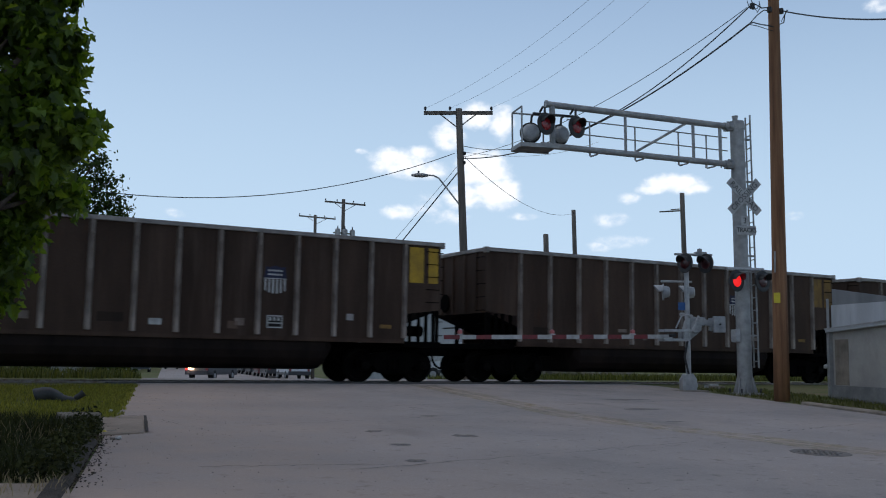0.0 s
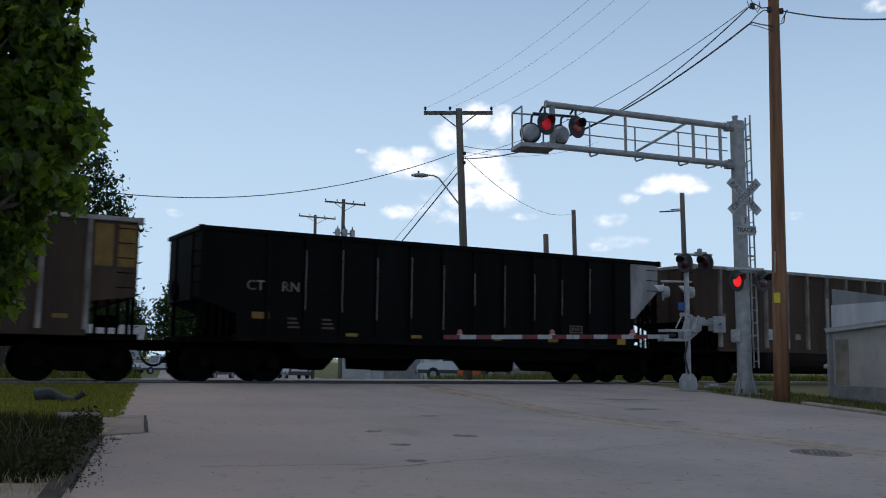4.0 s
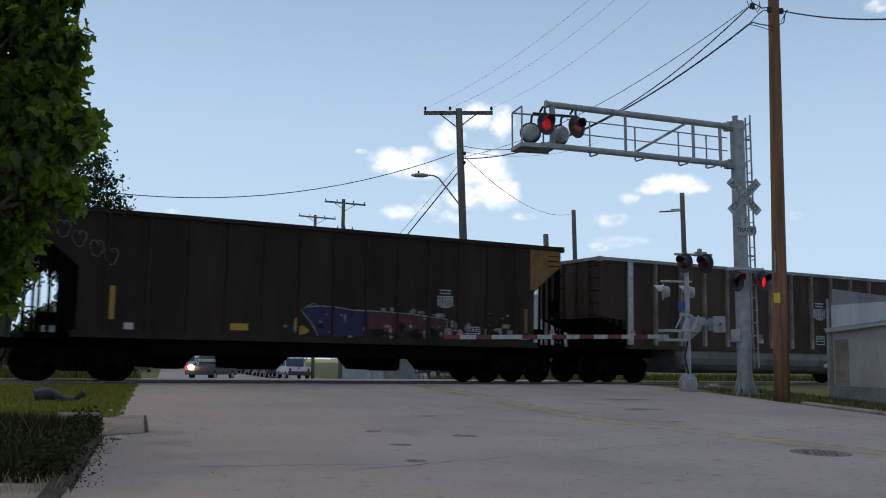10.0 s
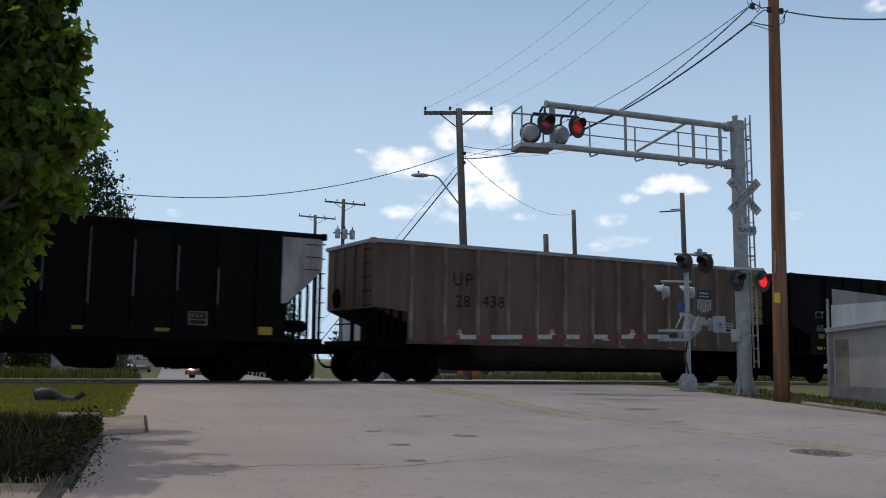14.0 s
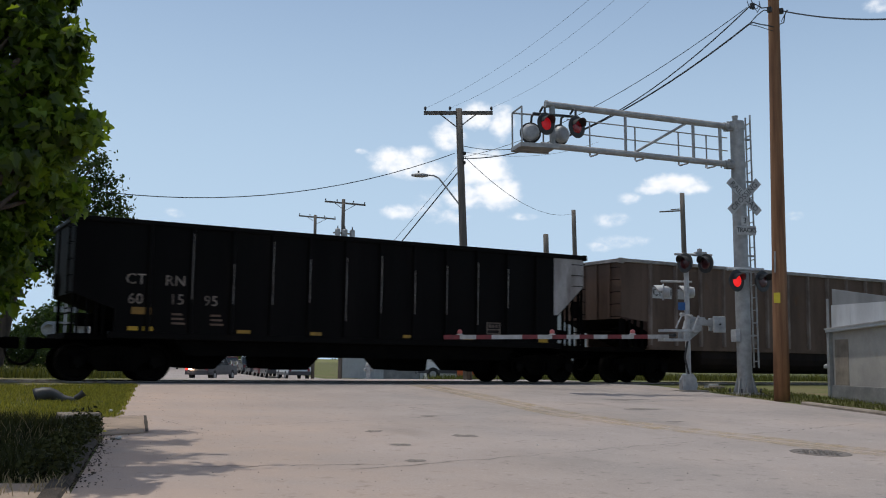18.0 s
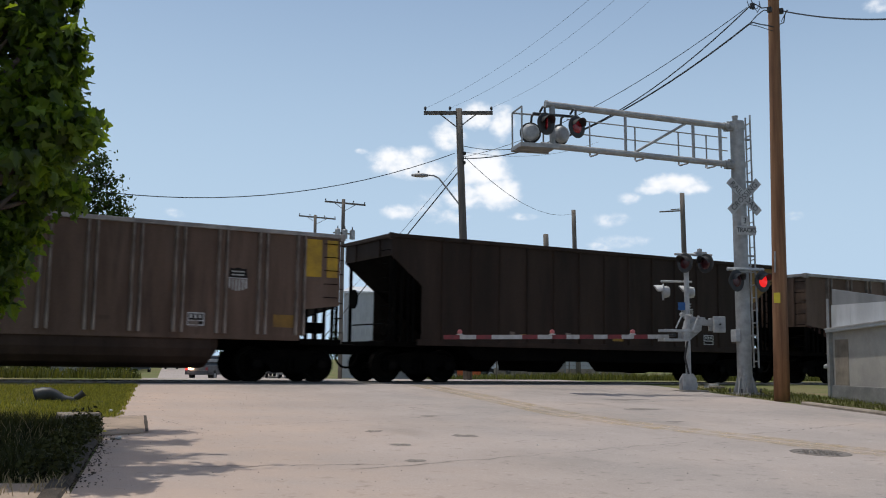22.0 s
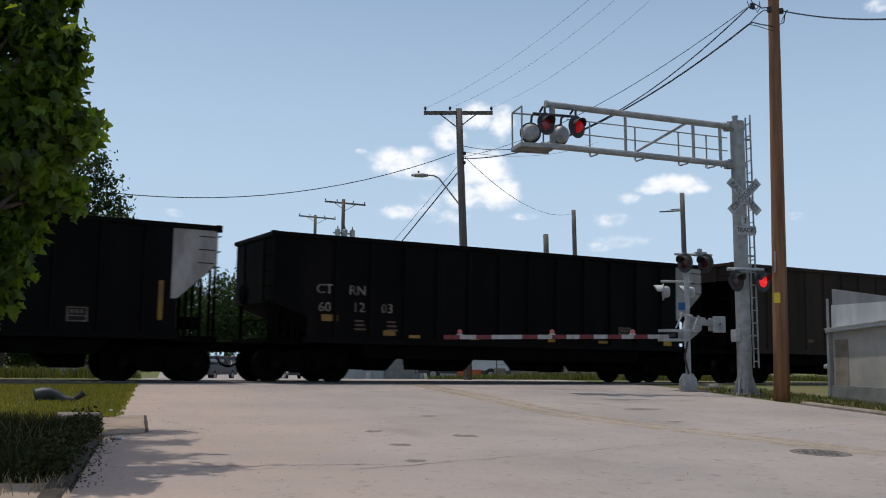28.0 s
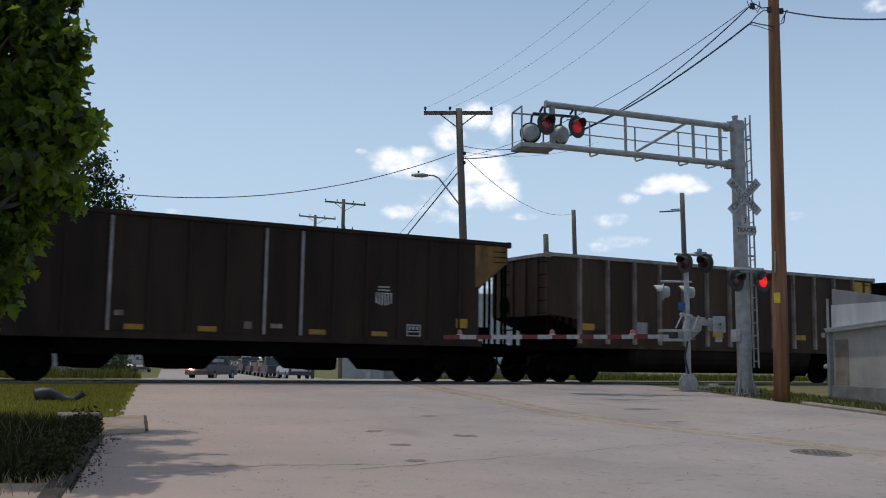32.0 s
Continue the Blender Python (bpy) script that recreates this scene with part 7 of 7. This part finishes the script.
# ---- beyond the railway ----
CAR_WHITE = mat("white_car_paint", (0.62, 0.63, 0.64), (0.55, 0.56, 0.57), 0.35, s1=2, s2=20, fine=0.06, bump=0, spec=0.6)
CAR_DARK = mat("dark_car_paint", (0.04, 0.042, 0.05), (0.03, 0.03, 0.036), 0.3, s1=2, s2=20, fine=0.08, bump=0, spec=0.6)
CAR_SILVER = mat("silver_car_paint", (0.34, 0.35, 0.36), (0.28, 0.285, 0.29), 0.35, 0.3, s1=2, s2=20, fine=0.08, bump=0)
CAR_GREY = mat("grey_car_paint", (0.10, 0.105, 0.115), (0.075, 0.08, 0.085), 0.35, 0.2, s1=2, s2=20, fine=0.08, bump=0)
CAR_RED = mat("maroon_car_paint", (0.20, 0.025, 0.03), (0.15, 0.02, 0.024), 0.35, s1=2, s2=20, fine=0.08, bump=0)
GLASS = mat("dark_window_glass", (0.03, 0.035, 0.04), None, 0.08, bump=0, spec=0.8)
TYRE = mat("tyre_rubber", (0.022, 0.022, 0.022), None, 0.85)
ORANGE = mat("orange_panel", (0.60, 0.12, 0.03), (0.50, 0.09, 0.03), 0.5, s1=2, s2=20, bump=0)
TAIL = mat("red_tail_lamp", (0.45, 0.02, 0.02), None, 0.3, bump=0, emit=(1.0, 0.05, 0.03), power=1.0)
FLASHER = mat("amber_flasher", (0.9, 0.5, 0.3), None, 0.3, bump=0, emit=(1.0, 0.62, 0.38), power=45.0)
CLAD = mat("grey_cladding", (0.44, 0.445, 0.45), (0.34, 0.343, 0.346), 0.6, 0.2, s1=0.6, s2=20, fine=0.12)


def vehicle(kind, at, rz, paint, label, category="car"):
    """A parked vehicle, nose along local +x: body, cabin glass, wheels, bumpers, lamps."""
    th = thing({"car": "parked_car", "pickup": "pickup_truck", "truck": "service_truck"}[kind], at, label, category, "vehicles in the street", rz=rz)
    L, W = (4.6, 1.78) if kind == "car" else (5.6, 1.95)
    h, w = L / 2, W / 2
    if kind == "car":
        low = [(-h, 0.35), (-h, 0.82), (-h + 0.35, 0.95), (-h + 1.2, 0.97), (h - 1.5, 0.95), (h - 0.25, 0.80), (h, 0.62), (h, 0.33)]
        cab = [(-h + 0.55, 0.95), (-h + 1.15, 1.42), (h - 2.3, 1.46), (h - 1.45, 0.95)]
        wheels = (-h + 0.85, h - 0.85)
    else:
        low = [(-h, 0.55), (-h, 1.12), (h - 3.3, 1.12), (h - 1.4, 1.15), (h - 0.2, 1.02), (h, 0.85), (h, 0.45)]
        cab = [(h - 3.5, 1.12), (h - 3.35, 1.82), (h - 2.2, 1.86), (h - 1.45, 1.14)]
        wheels = (-h + 1.1, h - 1.0)
    body = part("body", prism(NB(), low, -w, w), paint, th)
    for y in (-w - 0.003, w + 0.003):
        for x in wheels:
            part("wheel_arch", lathe(NB(), [(0.0, y - 0.004), (0.40, y - 0.004), (0.40, y + 0.004), (0.0, y + 0.004)], 16, "y", (x, 0, 0.36)), TYRE, th)
    part("cabin", prism(NB(), [(x, z) for x, z in cab], -w * 0.86, w * 0.86), GLASS, th, "dark window glass")
    roof = [(x, z) for x, z in cab[1:3]]
    part("roof", box(NB(), roof[0][0] - 0.06, -w * 0.87, roof[0][1] - 0.03, roof[1][0] + 0.08, w * 0.87, roof[1][1] + 0.03, 0.03), paint, th)
    for x0, z0, x1, z1 in ((*cab[0], *cab[1]), (*cab[2], *cab[3])):
        for y in (-w * 0.84, w * 0.84):
            part("pillar", rod(NB(), (x0, y, z0), (x1, y, z1), 0.045, n=6), paint, th)
    for y in (-w - 0.006, w + 0.006):
        part("rocker_panel", box(NB(), -h + 0.02, y - 0.01, 0.40, h - 0.05, y + 0.01, 0.62), CAR_DARK, th, "dark lower side")
    if kind == "pickup":
        part("bed", box(NB(), -h + 0.06, -w * 0.86, 1.10, h - 3.55, w * 0.86, 1.125), BLACK, th)
    part("bumper", box(NB(), -h - 0.10, -w * 0.98, 0.40, -h + 0.04, w * 0.98, 0.74, 0.03), CAR_DARK if kind != "car" else paint, th)
    part("bumper", box(NB(), h - 0.04, -w * 0.97, 0.36, h + 0.09, w * 0.97, 0.58, 0.03), CAR_DARK if kind != "car" else paint, th)
    for y in (-w * 0.8, w * 0.8):
        part("tail_lamp", box(NB(), -h - 0.012, y - 0.1, 0.72, -h + 0.02, y + 0.1, 0.98), CAR_RED, th)
        part("headlamp", box(NB(), h - 0.10, y - 0.16, 0.68, h + 0.012, y + 0.16, 0.84), SIGN_WHITE, th)
    for x in wheels:
        for s in (-1, 1):
            ty = part("wheel", lathe(NB(), [(0.0, s * (w - 0.2)), (0.31, s * (w - 0.2)), (0.34, s * (w - 0.15)), (0.34, s * (w + 0.0)), (0.31, s * (w + 0.03)), (0.2, s * (w + 0.02)), (0.0, s * (w + 0.02))], 18, "y", (x, 0, 0.34)), TYRE, th)
            part("rim", lathe(NB(), [(0.0, s * (w + 0.035)), (0.18, s * (w + 0.035)), (0.2, s * (w + 0.02)), (0.0, s * (w + 0.015))], 14, "y", (x, 0, 0.34)), CAR_SILVER, ty)
    return th


visitor = vehicle("pickup", (24.5, 79.3, lay(79)), 19.4, CAR_WHITE, "white pickup turning into the street", "pickup truck")


def street():
    # a silver pickup waiting, with a bright flasher
    p = vehicle("pickup", (22.75, 53.9, lay(53.9)), 50, CAR_GREY, "grey pickup stopped in the street with a bright flasher", "pickup truck")
    part("rear_lamp", box(NB(), -2.83, 0.72, 0.55, -2.79, 0.98, 1.15, 0.02), TAIL, p, "lit red tail lamp")
    part("flasher", lathe(NB(), [(0.0, -0.14), (0.17, -0.11), (0.22, 0.0), (0.17, 0.11), (0.0, 0.14)], 14, "x", (-2.93, 0.5, 0.98)), FLASHER, p, "bright amber flasher")
    # silver paint over the glass gives the windows' reflection
    part("window_band", box(NB(), -0.9, -0.845, 1.36, 0.35, 0.845, 1.62, 0.02), CAR_SILVER, p, "side window with painted reflection")
    vehicle("pickup", (31.0, 57.6, lay(57)), 80, CAR_WHITE, "white pickup parked at the street side", "pickup truck")
    paints = [(CAR_DARK, "dark"), (CAR_RED, "maroon"), (CAR_DARK, "dark"), (CAR_GREY, "grey"), (CAR_DARK, "dark"), (CAR_GREY, "grey"), (CAR_RED, "maroon"), (CAR_DARK, "dark"), (CAR_GREY, "grey")]
    for i, (c, n) in enumerate(paints):
        y = 65 + 6.2 * i
        vehicle("car" if i % 3 else "pickup", (31.9 + 0.20 * (y - 65), y, lay(y)), 78, c, n + " car parked in a row along the street", "car")
    vehicle("car", (25.6, 91.5, lay(91)), 255, CAR_GREY, "grey car parked facing the railway", "car")
    vehicle("car", (25.9, 99.5, lay(99)), 255, CAR_SILVER, "silver car parked behind a grey car", "car")
    vehicle("car", (35.6, 118.0, lay(118)), 255, CAR_DARK, "dark car driving towards the railway", "car")
    # white service truck with an orange side panel
    t = vehicle("truck", (31.0, 28.6, lay(28.6)), 150, CAR_WHITE, "white service truck with an orange side panel", "truck")
    part("side_panel", box(NB(), -1.1, 0.95, 0.12, 0.35, 1.03, 0.66, 0.01), ORANGE, t, "orange side panel")
    part("box_body", box(NB(), -2.8, -0.98, 1.1, 0.4, 0.98, 2.3, 0.03), CAR_WHITE, t, "white box body")
    # hydrant
    h = thing("fire_hydrant", (20.6, 20.1, lay(20.1)), "pale fire hydrant in the grass", "hydrant")
    part("barrel", lathe(NB(), [(0.16, 0.0), (0.16, 0.06), (0.11, 0.08), (0.11, 0.62), (0.15, 0.64), (0.13, 0.74), (0.06, 0.84), (0.03, 0.86), (0.03, 0.92), (0.0, 0.92)], 16), SIGN_WHITE, h)
    for s in (-1, 1):
        part("nozzle", rod(NB(), (s * 0.1, 0, 0.48), (s * 0.22, 0, 0.48), 0.065, n=10), SIGN_WHITE, h)
    # concrete barriers
    for i in range(4):
        x = 33.2 + 2.4 * i
        y = 26.5 - 0.4 * i
        b = thing("concrete_barrier", (x, y, lay(y)), "grey precast concrete barrier", "barrier", "concrete barriers", rz=-8)
        part("block", prism(NB(), [(-0.3, 0.0), (0.3, 0.0), (0.3, 0.08), (0.14, 0.3), (0.09, 0.72), (-0.09, 0.72), (-0.14, 0.3), (-0.3, 0.08)], -1.12, 1.12, "x"), KERB, b)
    # relay cabinet by the far crossbuck
    c = thing("relay_cabinet", (5.9, 15.4, lay(15.4)), "grey metal relay cabinet beside the far track", "cabinet", rz=-14)
    part("body", box(NB(), -0.5, -0.3, 0.0, 0.5, 0.3, 1.1, 0.02), GALV, c)
    part("lid", box(NB(), -0.54, -0.34, 1.1, 0.54, 0.34, 1.16, 0.02), GALV, c)
    part("door", box(NB(), -0.44, -0.312, 0.08, 0.44, -0.302, 1.02, 0.004), ALU, c)
    part("foot", box(NB(), 0.55, -0.25, 0.0, 0.95, 0.2, 0.5, 0.02), KERB, c)
    # long clad warehouse
    w = thing("warehouse", (38.2, 63.5, lay(63)), "long pale grey metal-clad warehouse", "warehouse", rz=-29)
    part("wall", box(NB(), 0, 0, -0.3, 26, 0.3, 8.2), CLAD, w)
    part("end_wall", box(NB(), 0, 0.3, -0.3, 0.3, 18, 8.2), CLAD, w)
    part("back_wall", box(NB(), 0, 18, -0.3, 26, 18.3, 8.2), CLAD, w)
    part("end_wall", box(NB(), 25.7, 0.3, -0.3, 26, 18, 8.2), CLAD, w)
    part("roof", prism(NB(), [(-0.2, 8.2), (9.15, 9.3), (18.5, 8.2), (18.5, 8.35), (9.15, 9.5), (-0.2, 8.35)], -0.2, 26.2, "x"), SHEET, w)
    for i in range(52):
        if i == 0:
            rib = part("wall_rib", box(NB(), 0.0, -0.05, 0.2, 0.12, 0.0, 8.1), CLAD, w)
            rib.location.x = 0.1
        else:
            hang("wall_rib", rib.data, None, w).location.x = 0.1 + 0.5 * i
    for i in range(3):
        part("loading_door", box(NB(), 4 + 7 * i, -0.07, 0.0, 7.5 + 7 * i, -0.055, 3.6), PLINTH, w)
    # low grey house past the trees
    b = thing("house", (22.0, 105.0, lay(105)), "low grey house with shallow roof beyond the street", "house", rz=-15)
    part("wall", box(NB(), -1.0, 0, 0, 6, 8, 3.6), CLAD, b)
    part("roof", prism(NB(), [(-0.5, 3.6), (4, 5.6), (8.5, 3.6), (8.5, 3.75), (4, 5.8), (-0.5, 3.75)], -1.5, 6.5, "x"), PLINTH, b)
    for x in (0.2, 3.5):
        wf = part("window", box(NB(), x, -0.04, 1.0, x + 1.3, -0.005, 2.3), SIGN_WHITE, b)
        part("pane", box(NB(), x + 0.08, -0.05, 1.08, x + 1.22, -0.042, 2.22), GLASS, wf)
    # low block store in the grass
    s = thing("block_store", (33.0, 36.5, lay(36)), "small white concrete store in the long grass", "shed", rz=-20)
    part("wall", box(NB(), 0, 0, 0, 3.6, 2.6, 1.9, 0.01), SIGN_WHITE, s)
    part("roof", box(NB(), -0.15, -0.15, 1.9, 3.75, 2.75, 2.02, 0.01), PLINTH, s)
    part("vent", lathe(NB(), [(0.0, -0.03), (0.16, -0.03), (0.16, 0.0), (0.0, 0.0)], 12, "y", (2.9, 0, 1.45)), BLACK, s)
    # wire fence posts along the grass
    f = thing("wire_fence", (0, 0, 0), "rusty wire fence in long grass behind the railway", "fence")
    pts = [(right_edge(16) + 1.5 + 2.4 * i, 16.5 + 0.3 * i) for i in range(12)]
    post = None
    for x, y in pts:
        if post is None:
            post = part("post", rod(NB(), (0, 0, -0.1), (0, 0, 1.25), 0.035, n=6), POLE_GREY, f)
            me = post.data
            post.location = (x, y, lay(y))
        else:
            hang("post", me, None, f).location = (x, y, lay(y))
    for z in (0.35, 0.75, 1.15):
        part("strand", tube(NB(), [(x, y, lay(y) + z) for x, y in pts], 0.008, 4), POLE_GREY, f)


street()


# ---- a cloud bank drifting off the sun ----
def cloud_bank():
    m = bpy.data.materials.new("thin_cloud")
    m.use_nodes = True
    nt = m.node_tree
    nt.nodes.clear()
    N, K = nt.nodes.new, nt.links.new
    out, mix, tr, tl = N("ShaderNodeOutputMaterial"), N("ShaderNodeMixShader"), N("ShaderNodeBsdfTransparent"), N("ShaderNodeBsdfTranslucent")
    tl.inputs[0].default_value = (0.42, 0.42, 0.43, 1)
    tc, sep, ramp, ns = N("ShaderNodeTexCoord"), N("ShaderNodeSeparateXYZ"), N("ShaderNodeValToRGB"), N("ShaderNodeTexNoise")
    ns.inputs["Scale"].default_value, ns.inputs["Detail"].default_value = 0.004, 3.0
    K(tc.outputs["Object"], sep.inputs[0]), K(tc.outputs["Object"], ns.inputs["Vector"])
    a = N("ShaderNodeMath")
    a.operation = "MULTIPLY_ADD"
    K(sep.outputs[0], a.inputs[0])
    a.inputs[1].default_value, a.inputs[2].default_value = 1 / 3200, 0.5
    # density along the bank: thick, then thinning, a clear gap, then a wisp
    el = ramp.color_ramp.elements
    for pos, v in DENSITY:
        e = el.new(pos)
        e.color = (v, v, v, 1)
    el.remove(el[0])
    el.remove(el[-1])
    K(a.outputs[0], ramp.inputs[0])
    K(ramp.outputs[0], mix.inputs[0])
    K(tr.outputs[0], mix.inputs[1]), K(tl.outputs[0], mix.inputs[2]), K(mix.outputs[0], out.inputs[0])
    bm = NB()
    prev = None
    for i in range(41):
        x = -1600 + 80 * i
        row = [bm.verts.new((x, y, 12 * noise.noise((x * 0.01, y * 0.01, 0)))) for y in (-420, -210, 0, 210, 420)]
        if prev:
            for k in range(4):
                bm.faces.new((prev[k], prev[k + 1], row[k + 1], row[k]))
        prev = row
    return tagged(part("cloud_bank", bm, m), "thin white cloud drifting across the sun", "cloud", kind="structure")


# the sun's ray meets the bank at -SPEED * t along it
SPEED = 60.0
X0 = 900.0
DENSITY = [((X0 - SPEED * t) / 3200 + 0.5, d) for t, d in ((40, 0.50), (33, 0.52), (30, 0.45), (27, 0.18), (24, 0.0), (21, 0.06), (18.5, 0.26), (16.5, 0.40), (14, 0.66), (12, 0.80), (9, 0.98), (5, 0.985), (-5, 0.985))]
bank = cloud_bank()


def cloud_motion():
    c = TO_SUN * 900
    walk(bank, [(t, pose(c.x - X0 + SPEED * t, c.y, c.z)) for t in range(0, 33, 4)])


def flash_motion():
    """The lamps wink in turn: each lens swings round in its housing, dark side or bright side out, within a tenth of a second."""
    half = 0.5955
    for ln, home, first in turning:
        high = home.translation.z > 5
        rows = [(0.0, home @ Matrix.Rotation(radians(0 if first and not high else 180), 4, "Z"))]
        for k in range(55):
            lights = (k % 2 == 0) == first
            t = half * k + (0.01 if lights else -0.03) if high else half * k - 0.10
            if t < -0.04:
                continue
            begin = max(1, round((t - 0.05) * FPS))
            for i in range(4):
                if (begin + i) / FPS < 32.0:
                    rows.append(((begin + i) / FPS, home @ Matrix.Rotation(radians((180 if lights else 0) + 60 * i), 4, "Z")))
        rows.append((32.0, rows[-1][1]))
        walk(ln, rows)


def wind_motion():
    """The near boughs stir by a fraction of a degree about the fork."""
    for o, fork, k in swaying:
        there, back = Matrix.Translation(fork), Matrix.Translation(-fork)
        rows = []
        for i in range(41):
            t = 0.8 * i
            a = 0.35 * math.sin(1.3 * t + k * 1.7) + 0.22 * math.sin(2.3 * t + k * 0.9)
            b = 0.30 * math.sin(1.1 * t + k * 2.3)
            rows.append((t, there @ Matrix.Rotation(radians(a), 4, "X") @ Matrix.Rotation(radians(b), 4, "Y") @ back))
        walk(o, rows)


def visitor_motion():
    """A white pickup pulls up at the corner, waits, and turns up the street."""
    along = Matrix.Rotation(radians(19.4), 3, "Z") @ Vector((1, 0, 0))
    stop = Vector((24.5, 79.3, 0))
    rows = []
    for t, d in ((0.0, -27.0), (1.0, -19.0), (1.8, -10.0), (2.3, -3.6), (2.7, -0.4), (3.0, 0.0), (3.8, 0.0)):
        p = stop + along * d
        rows.append((t, pose(p.x, p.y, lay(p.y), 0, 0, 19.4)))
    for t, x, y, turn in ((4.6, 27.0, 80.3, 26), (5.3, 30.2, 83.2, 55), (6.0, 32.0, 88.0, 76), (7.0, 33.9, 97.0, 78), (9.0, 38.0, 116.0, 78), (11.0, 43.0, 138.0, 78), (14.0, 50.0, 170.0, 78), (32.0, 50.0, 170.0, 78)):
        rows.append((t, pose(x, y, lay(y), 0, 0, turn)))
    walk(visitor, rows)


def motions():
    visitor_motion()
    wind_motion()
    train_motion()
    wheel_motion()
    cloud_motion()
    flash_motion()


motions()
